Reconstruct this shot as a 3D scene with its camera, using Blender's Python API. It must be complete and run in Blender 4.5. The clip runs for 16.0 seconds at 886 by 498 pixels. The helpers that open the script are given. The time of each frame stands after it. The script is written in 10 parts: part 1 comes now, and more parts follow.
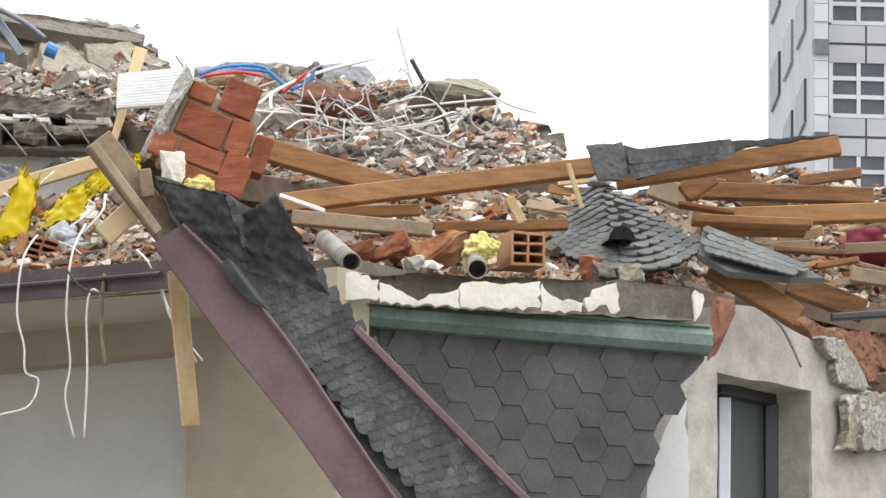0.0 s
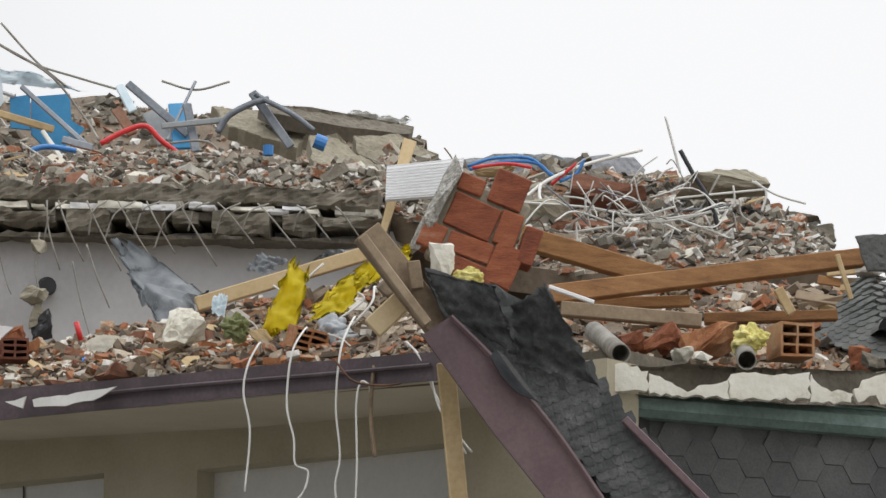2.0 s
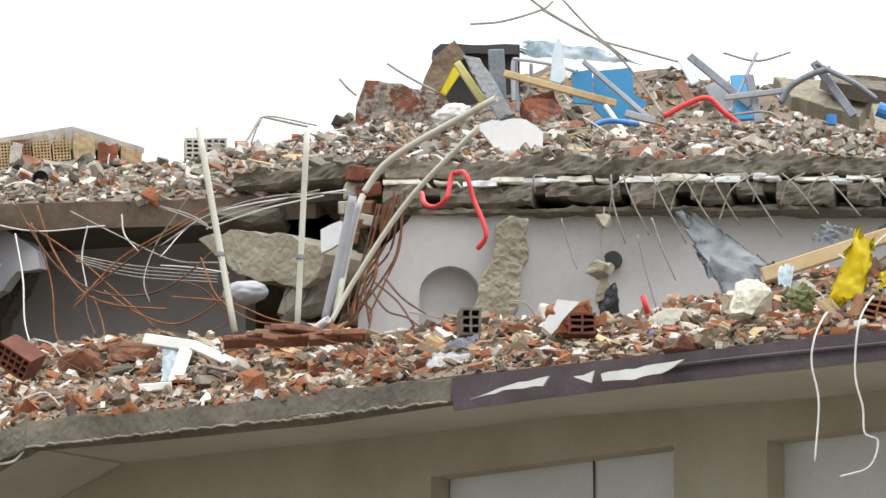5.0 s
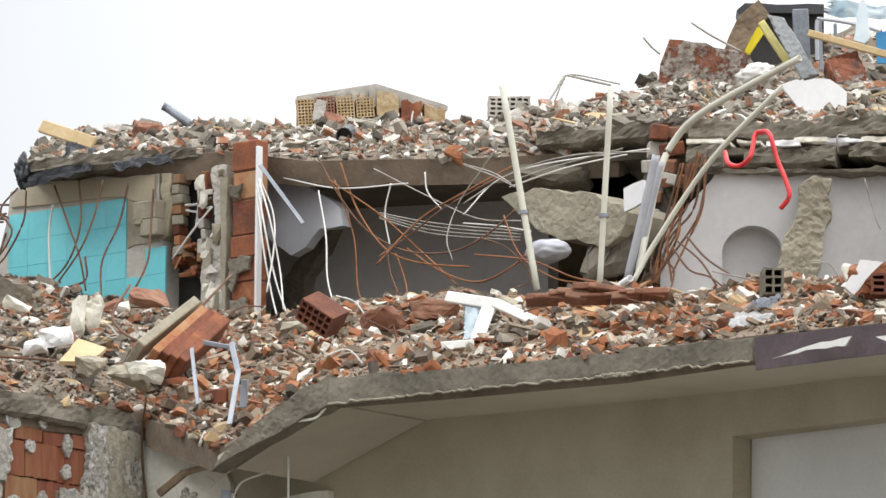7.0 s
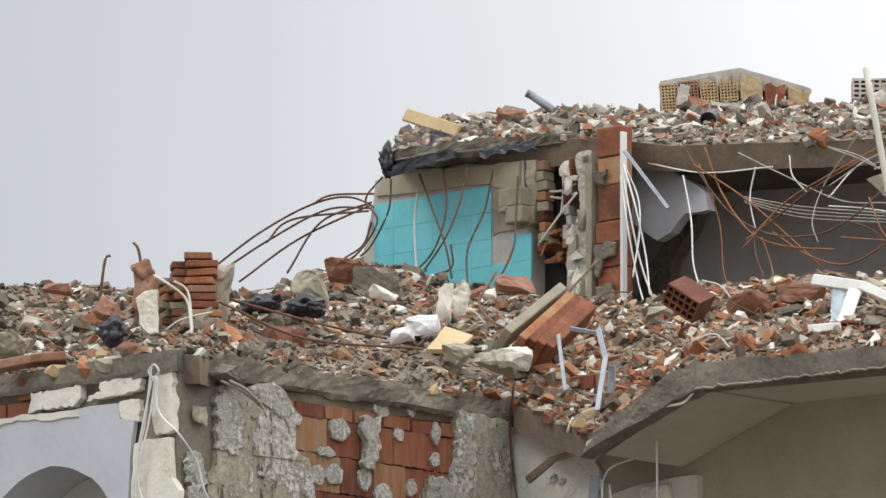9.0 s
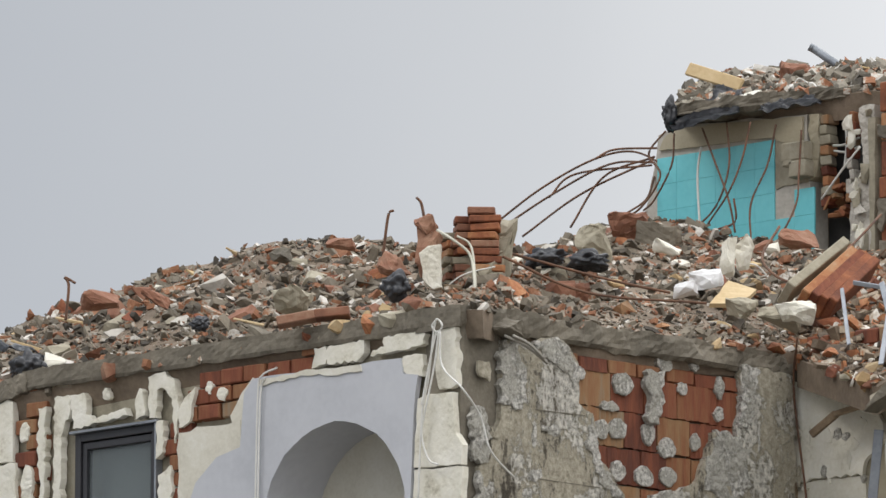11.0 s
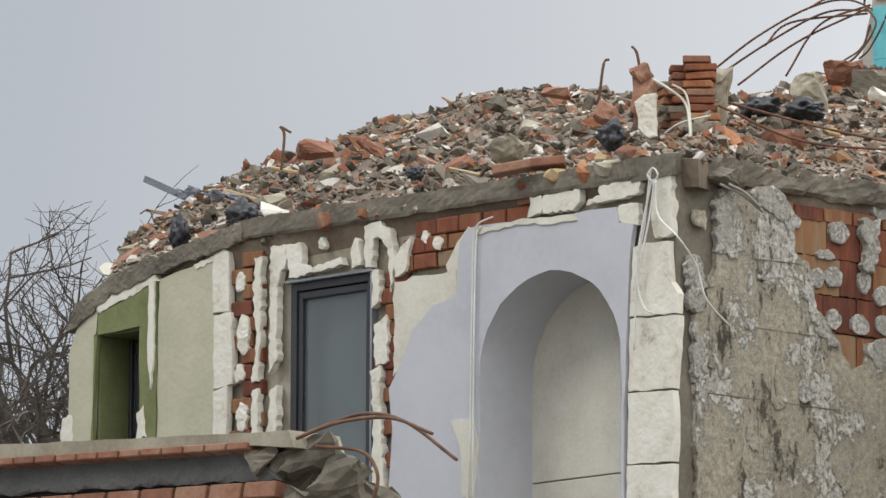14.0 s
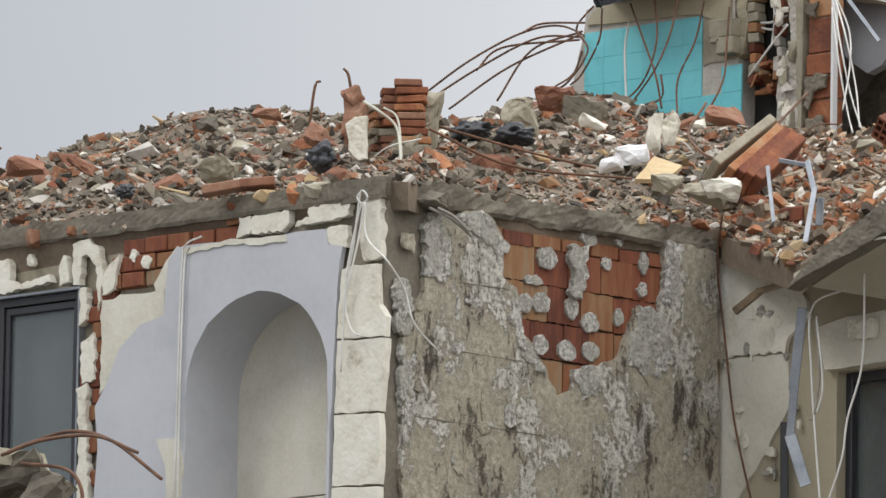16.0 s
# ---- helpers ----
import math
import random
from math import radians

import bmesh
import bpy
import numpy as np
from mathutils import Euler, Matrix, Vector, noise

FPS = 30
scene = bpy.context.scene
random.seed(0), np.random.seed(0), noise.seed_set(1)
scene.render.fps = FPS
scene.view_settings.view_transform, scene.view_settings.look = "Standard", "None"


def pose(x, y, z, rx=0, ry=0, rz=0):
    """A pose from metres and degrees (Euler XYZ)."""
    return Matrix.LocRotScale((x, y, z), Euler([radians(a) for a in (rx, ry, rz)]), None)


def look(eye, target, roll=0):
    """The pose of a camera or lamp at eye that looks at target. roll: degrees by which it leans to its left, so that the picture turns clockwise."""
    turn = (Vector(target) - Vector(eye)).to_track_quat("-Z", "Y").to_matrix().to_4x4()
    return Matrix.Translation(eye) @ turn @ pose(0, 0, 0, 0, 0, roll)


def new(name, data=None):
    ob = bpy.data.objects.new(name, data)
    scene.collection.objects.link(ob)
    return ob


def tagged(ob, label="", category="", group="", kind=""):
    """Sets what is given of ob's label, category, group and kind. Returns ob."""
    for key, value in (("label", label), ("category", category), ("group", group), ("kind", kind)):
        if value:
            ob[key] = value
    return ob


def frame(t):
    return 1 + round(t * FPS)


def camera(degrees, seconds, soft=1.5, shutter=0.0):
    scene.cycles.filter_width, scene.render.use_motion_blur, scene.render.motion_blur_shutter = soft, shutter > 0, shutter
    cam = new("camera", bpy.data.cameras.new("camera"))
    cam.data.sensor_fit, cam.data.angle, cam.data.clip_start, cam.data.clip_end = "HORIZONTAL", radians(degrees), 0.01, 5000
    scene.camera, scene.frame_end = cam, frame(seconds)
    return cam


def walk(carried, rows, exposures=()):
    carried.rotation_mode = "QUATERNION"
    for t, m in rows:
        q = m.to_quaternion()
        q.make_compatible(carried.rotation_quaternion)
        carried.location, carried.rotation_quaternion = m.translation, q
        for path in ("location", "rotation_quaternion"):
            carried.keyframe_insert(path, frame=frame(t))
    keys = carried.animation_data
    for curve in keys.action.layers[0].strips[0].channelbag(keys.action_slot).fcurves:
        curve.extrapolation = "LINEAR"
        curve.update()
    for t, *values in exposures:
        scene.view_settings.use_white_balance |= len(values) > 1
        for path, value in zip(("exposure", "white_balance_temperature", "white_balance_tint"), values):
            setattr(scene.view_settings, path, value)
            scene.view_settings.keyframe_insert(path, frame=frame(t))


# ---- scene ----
import itertools

from mathutils.geometry import delaunay_2d_cdt, tessellate_polygon

cam = camera(4.988, 16.0, 1.5)
EYE = (41.978, -41.844, 1.600)
ROWS = [
    (0.0, 99.571, -0.350, 34.936),
    (0.5, 99.782, -0.501, 35.108),
    (1.0, 99.950, -0.461, 35.465),
    (1.5, 100.061, -0.381, 35.990),
    (2.0, 100.075, -0.458, 36.456),
    (2.5, 100.054, -0.295, 37.065),
    (3.0, 99.998, -0.270, 37.674),
    (3.5, 99.958, -0.252, 38.246),
    (4.0, 99.948, -0.310, 38.799),
    (4.2, 99.953, -0.130, 39.026),
    (6.3, 99.701, -0.311, 40.782),
    (6.5, 99.671, -0.382, 40.948),
    (7.0, 99.670, -0.452, 41.423),
    (7.5, 99.637, -0.210, 41.988),
    (8.0, 99.639, -0.316, 42.484),
    (8.5, 99.604, -0.178, 42.952),
    (9.0, 99.579, -0.048, 43.580),
    (9.5, 99.547, -0.147, 43.982),
    (10.0, 99.464, -0.238, 44.396),
    (10.2, 99.417, -0.229, 44.583),
    (12.3, 99.145, -0.217, 46.016),
    (12.5, 99.075, -0.237, 46.145),
    (13.0, 98.801, -0.261, 46.075),
    (13.5, 98.617, 0.009, 46.310),
    (14.0, 98.464, -0.275, 46.389),
    (14.5, 98.677, -0.848, 45.918),
    (15.0, 98.677, -1.026, 45.396),
    (15.5, 98.620, -0.966, 45.082),
    (16.0, 98.604, -0.981, 44.623),
]
EXPOSURES = [(0.0, 0.2), (0.6, -0.06), (1.0, -0.3), (2.0, -0.54), (2.6, -0.6), (3.0, -0.52), (3.6, -0.22), (4.2, -0.02), (6.3, 0.16), (7.4, 0.16), (8.0, 0.14), (8.5, -0.04), (9.2, -0.16), (10.0, -0.26), (12.5, -0.2), (14.0, -0.17), (16.0, -0.18)]
walk(cam, [(t, pose(*EYE, rx, ry, rz)) for t, rx, ry, rz in ROWS], EXPOSURES)

# ---- sky and sun: a bright overcast day ----
world = bpy.data.worlds.new("overcast")
scene.world = world
world.use_nodes = True
wn, wl = world.node_tree.nodes, world.node_tree.links
wn.clear()
w_out, w_bg, w_sky = wn.new("ShaderNodeOutputWorld"), wn.new("ShaderNodeBackground"), wn.new("ShaderNodeTexSky")
w_sky.sky_type, w_sky.sun_disc = "NISHITA", False
w_sky.sun_elevation, w_sky.sun_rotation = radians(47), radians(205)
w_tc, w_noise, w_sep = wn.new("ShaderNodeTexCoord"), wn.new("ShaderNodeTexNoise"), wn.new("ShaderNodeVectorMath")
w_noise.inputs["Scale"].default_value, w_noise.inputs["Detail"].default_value = 5.0, 4.0
w_sep.operation, w_sep.inputs[1].default_value = "DOT_PRODUCT", (0.74, 0.60, 0.15)
w_add = wn.new("ShaderNodeMath")
w_add.operation, w_add.inputs[1].default_value = "MULTIPLY_ADD", 0.10
w_shift = wn.new("ShaderNodeMath")
w_shift.operation, w_shift.inputs[1].default_value = "ADD", 0.12
w_ramp = wn.new("ShaderNodeValToRGB")
w_ramp.color_ramp.elements[0].position, w_ramp.color_ramp.elements[0].color = 0.045, (0.55, 0.582, 0.635, 1)
w_ramp.color_ramp.elements[1].position, w_ramp.color_ramp.elements[1].color = 0.212, (1.42, 1.42, 1.43, 1)
w_midtone = w_ramp.color_ramp.elements.new(0.11)
w_midtone.color = (0.775, 0.795, 0.825, 1)
w_mix = wn.new("ShaderNodeMixRGB")
w_mix.inputs[0].default_value = 0.96
w_scale = wn.new("ShaderNodeMixRGB")
w_scale.blend_type, w_scale.inputs[0].default_value, w_scale.inputs[2].default_value = "MULTIPLY", 1.0, (0.12, 0.12, 0.12, 1)
wl.new(w_tc.outputs["Generated"], w_noise.inputs["Vector"])
wl.new(w_tc.outputs["Generated"], w_sep.inputs[0])
wl.new(w_noise.outputs["Fac"], w_add.inputs[0])
wl.new(w_sep.outputs["Value"], w_add.inputs[2])
wl.new(w_add.outputs[0], w_shift.inputs[0])
wl.new(w_shift.outputs[0], w_ramp.inputs[0])
wl.new(w_sky.outputs[0], w_scale.inputs[1])
wl.new(w_scale.outputs[0], w_mix.inputs[1])
wl.new(w_ramp.outputs[0], w_mix.inputs[2])
wl.new(w_mix.outputs[0], w_bg.inputs[0])
# an overcast dome is about twice as bright overhead as near the horizon
w_xyz, w_up = wn.new("ShaderNodeSeparateXYZ"), wn.new("ShaderNodeMapRange")
wl.new(w_tc.outputs["Generated"], w_xyz.inputs[0])
wl.new(w_xyz.outputs["Z"], w_up.inputs["Value"])
w_up.inputs["From Min"].default_value, w_up.inputs["From Max"].default_value = 0.22, 0.9
w_up.inputs["To Min"].default_value, w_up.inputs["To Max"].default_value = 1.0, 2.3
wl.new(w_up.outputs[0], w_bg.inputs[1])
wl.new(w_bg.outputs[0], w_out.inputs[0])
sun = new("sun", bpy.data.lights.new("sun", "SUN"))
sun.data.energy, sun.data.angle, sun.data.color = 1.1, radians(20), (1.0, 0.96, 0.9)
sun.matrix_world = look((-22, -40, 60), (0, 4, 10))


# ---- materials ----
def material(name, stops, scale=3.0, rough=0.85, bump=0.4, fine=40.0, metal=0.0, stretch=(1, 1, 1), vary=0.0, island=False, detail=8.0, streak=0.0):
    """A procedural surface: a colour ramp over two scales of noise, grain and relief."""
    m = bpy.data.materials.new(name)
    m.use_nodes = True
    n, l = m.node_tree.nodes, m.node_tree.links
    bsdf = n["Principled BSDF"]
    tc, mp = n.new("ShaderNodeTexCoord"), n.new("ShaderNodeMapping")
    mp.inputs["Scale"].default_value = stretch
    geo = n.new("ShaderNodeNewGeometry")
    l.new(geo.outputs["Position"], mp.inputs["Vector"])
    big, small = n.new("ShaderNodeTexNoise"), n.new("ShaderNodeTexNoise")
    for node, s in ((big, scale), (small, fine)):
        node.inputs["Scale"].default_value, node.inputs["Detail"].default_value = s, detail
        node.inputs["Roughness"].default_value = 0.62
        l.new(mp.outputs[0], node.inputs["Vector"])
    mix = n.new("ShaderNodeMath")
    mix.operation, mix.inputs[1].default_value = "MULTIPLY_ADD", 0.3
    l.new(small.outputs["Fac"], mix.inputs[0])
    take = n.new("ShaderNodeMath")
    take.operation, take.inputs[1].default_value = "MULTIPLY", 0.7
    l.new(big.outputs["Fac"], take.inputs[0])
    l.new(take.outputs[0], mix.inputs[2])
    last = mix.outputs[0]
    if vary:
        src = geo.outputs["Random Per Island"] if island else n.new("ShaderNodeObjectInfo").outputs["Random"]
        v = n.new("ShaderNodeMath")
        v.operation, v.inputs[1].default_value = "MULTIPLY_ADD", vary
        l.new(src, v.inputs[0])
        off = n.new("ShaderNodeMath")
        off.operation, off.inputs[1].default_value = "SUBTRACT", vary / 2
        l.new(last, off.inputs[0])
        l.new(off.outputs[0], v.inputs[2])
        last = v.outputs[0]
    ramp = n.new("ShaderNodeValToRGB")
    e = ramp.color_ramp.elements
    while len(e) < len(stops):
        e.new(0.5)
    for k, (pos, col) in enumerate(stops):
        e[k].position, e[k].color = pos, (*col, 1)
    l.new(last, ramp.inputs[0])
    l.new(ramp.outputs[0], bsdf.inputs["Base Color"])
    bsdf.inputs["Roughness"].default_value, bsdf.inputs["Metallic"].default_value = rough, metal
    if bump:
        b = n.new("ShaderNodeBump")
        b.inputs["Strength"].default_value, b.inputs["Distance"].default_value = bump, 0.02
        l.new(mix.outputs[0], b.inputs["Height"])
        l.new(b.outputs[0], bsdf.inputs["Normal"])
    return m


def two(a, b, lo=0.36, hi=0.62):
    return [(lo, a), (hi, b)]


def crust_material(name, base, crust, grime, where=2.2, cover=0.52, dirty=0.60, grain=24.0):
    """Old render under flaking crusts of adhesive and streaks of grime, each with its own ragged outline."""
    m = bpy.data.materials.new(name)
    m.use_nodes = True
    n, l = m.node_tree.nodes, m.node_tree.links
    bsdf = n["Principled BSDF"]
    bsdf.inputs["Roughness"].default_value = 0.92
    geo = n.new("ShaderNodeNewGeometry")

    def wave(scale, stretch, rough=0.65, detail=10.0):
        mp, t = n.new("ShaderNodeMapping"), n.new("ShaderNodeTexNoise")
        mp.inputs["Scale"].default_value = stretch
        t.inputs["Scale"].default_value, t.inputs["Detail"].default_value, t.inputs["Roughness"].default_value = scale, detail, rough
        l.new(geo.outputs["Position"], mp.inputs["Vector"])
        l.new(mp.outputs[0], t.inputs["Vector"])
        return t.outputs["Fac"]

    def sums(a, k, b):
        t = n.new("ShaderNodeMath")
        t.operation, t.inputs[1].default_value = "MULTIPLY_ADD", k
        l.new(a, t.inputs[0])
        l.new(b, t.inputs[2])
        return t.outputs[0]

    def ramp(src, stops):
        r = n.new("ShaderNodeValToRGB")
        e = r.color_ramp.elements
        while len(e) < len(stops):
            e.new(0.5)
        for k, (pos, col) in enumerate(stops):
            e[k].position, e[k].color = pos, (*col, 1)
        l.new(src, r.inputs[0])
        return r.outputs[0]

    def blend(fac, a, b):
        x = n.new("ShaderNodeMixRGB")
        l.new(fac, x.inputs[0])
        l.new(a, x.inputs[1])
        l.new(b, x.inputs[2])
        return x.outputs[0]

    fine, broad, run = wave(grain, (1, 1, 1), 0.75, 12.0), wave(where, (1, 1, 0.8)), wave(where * 1.7, (1.4, 1.4, 0.5), 0.7)
    black, white = (0, 0, 0), (1, 1, 1)
    lo, hi = base
    col = ramp(fine, [(0.35, lo), (0.62, hi)])
    mask = ramp(sums(fine, 0.45, broad), [(cover + 0.215, black), (cover + 0.245, white)])
    flake = ramp(fine, [(0.34, grime), (0.46, tuple(c * 0.62 for c in crust)), (0.56, crust), (0.66, tuple(min(0.85, c * 1.15) for c in crust))])
    col = blend(mask, col, flake)
    col = blend(ramp(sums(fine, 0.5, run), [(dirty + 0.24, black), (dirty + 0.29, white)]), col, ramp(fine, [(0.3, tuple(c * 0.6 for c in grime)), (0.7, tuple(c * 1.5 for c in grime))]))
    l.new(col, bsdf.inputs["Base Color"])
    rise = sums(mask, 0.35, fine)
    b = n.new("ShaderNodeBump")
    b.inputs["Strength"].default_value, b.inputs["Distance"].default_value = 0.9, 0.022
    l.new(rise, b.inputs["Height"])
    l.new(b.outputs[0], bsdf.inputs["Normal"])
    return m


CONCRETE = material("grey concrete", [(0.3, (0.075, 0.065, 0.048)), (0.5, (0.155, 0.136, 0.104)), (0.7, (0.270, 0.237, 0.183))], 2.2, bump=0.7, fine=30)
CONCRETE_WARM = material("sandy concrete", [(0.3, (0.17, 0.15, 0.11)), (0.5, (0.30, 0.27, 0.2)), (0.7, (0.42, 0.39, 0.31))], 2.2, bump=0.7, fine=30)
SOFFIT = material("painted soffit", two((0.42, 0.375, 0.29), (0.53, 0.485, 0.39)), 1.2, bump=0.15, fine=60)
BEIGE = material("beige render", [(0.3, (0.285, 0.248, 0.170)), (0.5, (0.370, 0.328, 0.236)), (0.7, (0.435, 0.392, 0.298))], 1.4, bump=0.3, fine=50)
WHITE = material("white plaster", two((0.66, 0.66, 0.66), (0.80, 0.80, 0.80)), 1.0, bump=0.1, fine=25)
BRICK = material("red hollow brick", [(0.25, (0.12, 0.04, 0.022)), (0.48, (0.26, 0.088, 0.037)), (0.62, (0.36, 0.16, 0.068)), (0.85, (0.40, 0.28, 0.165))], 6.0, bump=0.8, fine=45, vary=0.42)
TILE = material("turquoise glazed tile", two((0.14, 0.52, 0.58), (0.19, 0.62, 0.67)), 1.5, rough=0.22, bump=0.03, fine=20, vary=0.06)
FELTED = material("greenish black roof felt", [(0.3, (0.042, 0.044, 0.043)), (0.5, (0.074, 0.077, 0.075)), (0.62, (0.115, 0.118, 0.114)), (0.74, (0.20, 0.205, 0.20))], 5.0, rough=0.8, bump=0.6, fine=40, vary=0.14)
SHINGLE = material("dark grey shingle", [(0.30, (0.030, 0.031, 0.031)), (0.42, (0.066, 0.067, 0.066)), (0.56, (0.100, 0.100, 0.098)), (0.74, (0.15, 0.15, 0.145))], 1.7, rough=0.95, bump=0.5, fine=70, vary=0.09)
RUBBLE = material("mixed rubble", [(0.0, (0.060, 0.044, 0.031)), (0.20, (0.150, 0.112, 0.076)), (0.40, (0.235, 0.182, 0.126)), (0.54, (0.315, 0.255, 0.182)), (0.58, (0.230, 0.080, 0.035)), (0.82, (0.37, 0.155, 0.064)), (0.87, (0.36, 0.28, 0.195)), (0.95, (0.44, 0.37, 0.28)), (1.0, (0.66, 0.63, 0.57))], 7.0, bump=0.7, fine=60, vary=1.12, island=True)
RUBBLE_GREY = material("grey mortar rubble", [(0.0, (0.050, 0.042, 0.032)), (0.22, (0.125, 0.105, 0.078)), (0.50, (0.195, 0.166, 0.124)), (0.68, (0.275, 0.238, 0.182)), (0.72, (0.200, 0.080, 0.040)), (0.88, (0.29, 0.138, 0.070)), (0.92, (0.34, 0.29, 0.225)), (1.0, (0.58, 0.55, 0.50))], 7.0, bump=0.7, fine=60, vary=1.1, island=True)
RUBBLE_PALE = material("pale plaster rubble", [(0.0, (0.08, 0.07, 0.055)), (0.22, (0.18, 0.160, 0.125)), (0.48, (0.285, 0.255, 0.205)), (0.70, (0.39, 0.36, 0.295)), (0.75, (0.25, 0.100, 0.050)), (0.85, (0.32, 0.150, 0.075)), (0.90, (0.46, 0.43, 0.37)), (1.0, (0.66, 0.64, 0.60))], 7.0, bump=0.7, fine=60, vary=1.1, island=True)
DUST = material("rubble dust", [(0.3, (0.09, 0.068, 0.048)), (0.5, (0.18, 0.138, 0.098)), (0.7, (0.27, 0.21, 0.155))], 3.0, bump=0.9, fine=26)
GROUND = material("dusty paving", two((0.120, 0.114, 0.102), (0.216, 0.204, 0.186)), 0.4, bump=0.3)
FOAM = material("white insulation board", [(0.30, (0.25, 0.22, 0.165)), (0.37, (0.52, 0.485, 0.39)), (0.46, (0.68, 0.65, 0.55)), (0.66, (0.78, 0.755, 0.68))], 5.0, bump=0.35, fine=46)
CREAM = material("cream plaster", [(0.3, (0.50, 0.47, 0.39)), (0.5, (0.62, 0.59, 0.50)), (0.7, (0.70, 0.68, 0.61))], 2.5, bump=0.3, fine=40)
GREYBLUE = material("grey-blue emulsion and shaded plaster", [(0.3, (0.42, 0.43, 0.46)), (0.5, (0.49, 0.50, 0.53)), (0.7, (0.53, 0.54, 0.565))], 1.6, rough=0.7, bump=0.12, fine=18)
GREEN = material("olive green paint", two((0.13, 0.15, 0.055), (0.21, 0.225, 0.10)), 3.0, bump=0.3)
LIME = material("greenish cream render", two((0.42, 0.41, 0.29), (0.52, 0.50, 0.38)), 3.0, bump=0.5, fine=28)
PATCHY = crust_material("patchy adhesive and render", ((0.22, 0.195, 0.14), (0.50, 0.455, 0.36)), (0.62, 0.59, 0.52), (0.085, 0.072, 0.052), 2.2, 0.53, 0.575)
DAB = crust_material("crumbly grey-white adhesive", ((0.24, 0.225, 0.19), (0.55, 0.53, 0.47)), (0.64, 0.615, 0.56), (0.13, 0.115, 0.095), 6.0, 0.5, 0.66, 46.0)
STAINED = crust_material("red brick under torn grey plaster", ((0.15, 0.05, 0.03), (0.34, 0.125, 0.065)), (0.36, 0.31, 0.26), (0.11, 0.06, 0.045), 2.6, 0.50, 0.62, 20.0)
CLAY = material("weathered clay block", [(0.22, (0.10, 0.030, 0.016)), (0.40, (0.195, 0.058, 0.027)), (0.54, (0.225, 0.097, 0.043)), (0.68, (0.26, 0.145, 0.068)), (0.88, (0.23, 0.185, 0.13))], 5.0, bump=0.6, fine=30, stretch=(2.2, 2.2, 0.35), vary=0.5)
STEEL = material("galvanised steel", two((0.20, 0.215, 0.24), (0.32, 0.34, 0.37)), 4.0, rough=0.5, bump=0.1, metal=0.6)
RUST = material("rusty bar", two((0.075, 0.045, 0.032), (0.19, 0.095, 0.055)), 8.0, rough=0.9, bump=0.3)
RUST_RED = material("orange rusty bar", two((0.176, 0.064, 0.027), (0.288, 0.128, 0.054)), 8.0, rough=0.9, bump=0.3)
GREYBAR = material("dull wire", two((0.22, 0.20, 0.17), (0.38, 0.36, 0.32)), 8.0, rough=0.7, bump=0.1)
CABLE = material("white cable", two((0.60, 0.59, 0.55), (0.75, 0.74, 0.70)), 3.0, rough=0.5, bump=0.05)
PIPE = material("cream plastic pipe", two((0.47, 0.46, 0.38), (0.58, 0.57, 0.48)), 3.0, rough=0.5, bump=0.1)
PIPE_GREY = material("grey plastic pipe", two((0.34, 0.35, 0.38), (0.44, 0.45, 0.48)), 3.0, rough=0.45, bump=0.05)
PIPE_OLD = material("dirty grey pipe", [(0.3, (0.09, 0.08, 0.065)), (0.5, (0.21, 0.195, 0.165)), (0.7, (0.36, 0.345, 0.31))], 7.0, rough=0.6, bump=0.2)
STEELDARK = material("dull grey steel", two((0.13, 0.145, 0.165), (0.24, 0.26, 0.285)), 5.0, rough=0.5, bump=0.1, metal=0.3)
REDHOSE = material("red plastic", two((0.55, 0.02, 0.025), (0.66, 0.04, 0.04)), 4.0, rough=0.4, bump=0.05)
BLUE = material("blue plastic", two((0.03, 0.16, 0.45), (0.06, 0.25, 0.58)), 4.0, rough=0.4, bump=0.05)
BLUEDOOR = material("blue painted steel", two((0.03, 0.21, 0.43), (0.05, 0.29, 0.54)), 2.0, rough=0.45, bump=0.1)
YELLOW = material("yellow plastic film", two((0.78, 0.62, 0.015), (0.88, 0.76, 0.04)), 4.0, rough=0.4, bump=0.2, fine=14)
PALEYELLOW = material("pale yellow foam", two((0.60, 0.52, 0.14), (0.74, 0.68, 0.30)), 6.0, bump=0.6)
BLACK = material("black plastic film", [(0.4, (0.012, 0.013, 0.016)), (0.6, (0.035, 0.037, 0.043))], 5.0, rough=0.38, bump=0.5, fine=12)
GREYFILM = material("grey plastic film", two((0.20, 0.22, 0.235), (0.42, 0.445, 0.465)), 5.0, rough=0.4, bump=0.5, fine=12)
PALEFILM = material("pale blue film", two((0.58, 0.70, 0.76), (0.76, 0.84, 0.88)), 5.0, rough=0.4, bump=0.4, fine=12)
WOOD = material("orange pine", [(0.28, (0.065, 0.026, 0.010)), (0.42, (0.160, 0.070, 0.021)), (0.56, (0.255, 0.118, 0.037)), (0.76, (0.36, 0.190, 0.072))], 3.5, rough=0.75, bump=0.4, fine=38, stretch=(1.2, 1.2, 7), vary=0.34)
WOOD_GREY = material("weathered timber", [(0.3, (0.13, 0.09, 0.055)), (0.5, (0.25, 0.185, 0.12)), (0.7, (0.36, 0.28, 0.19))], 4.0, rough=0.85, bump=0.4, fine=30, vary=0.2)
PLANK = material("pale plank", [(0.3, (0.36, 0.25, 0.12)), (0.5, (0.50, 0.37, 0.20)), (0.7, (0.60, 0.47, 0.28))], 3.0, rough=0.8, bump=0.2, vary=0.2)
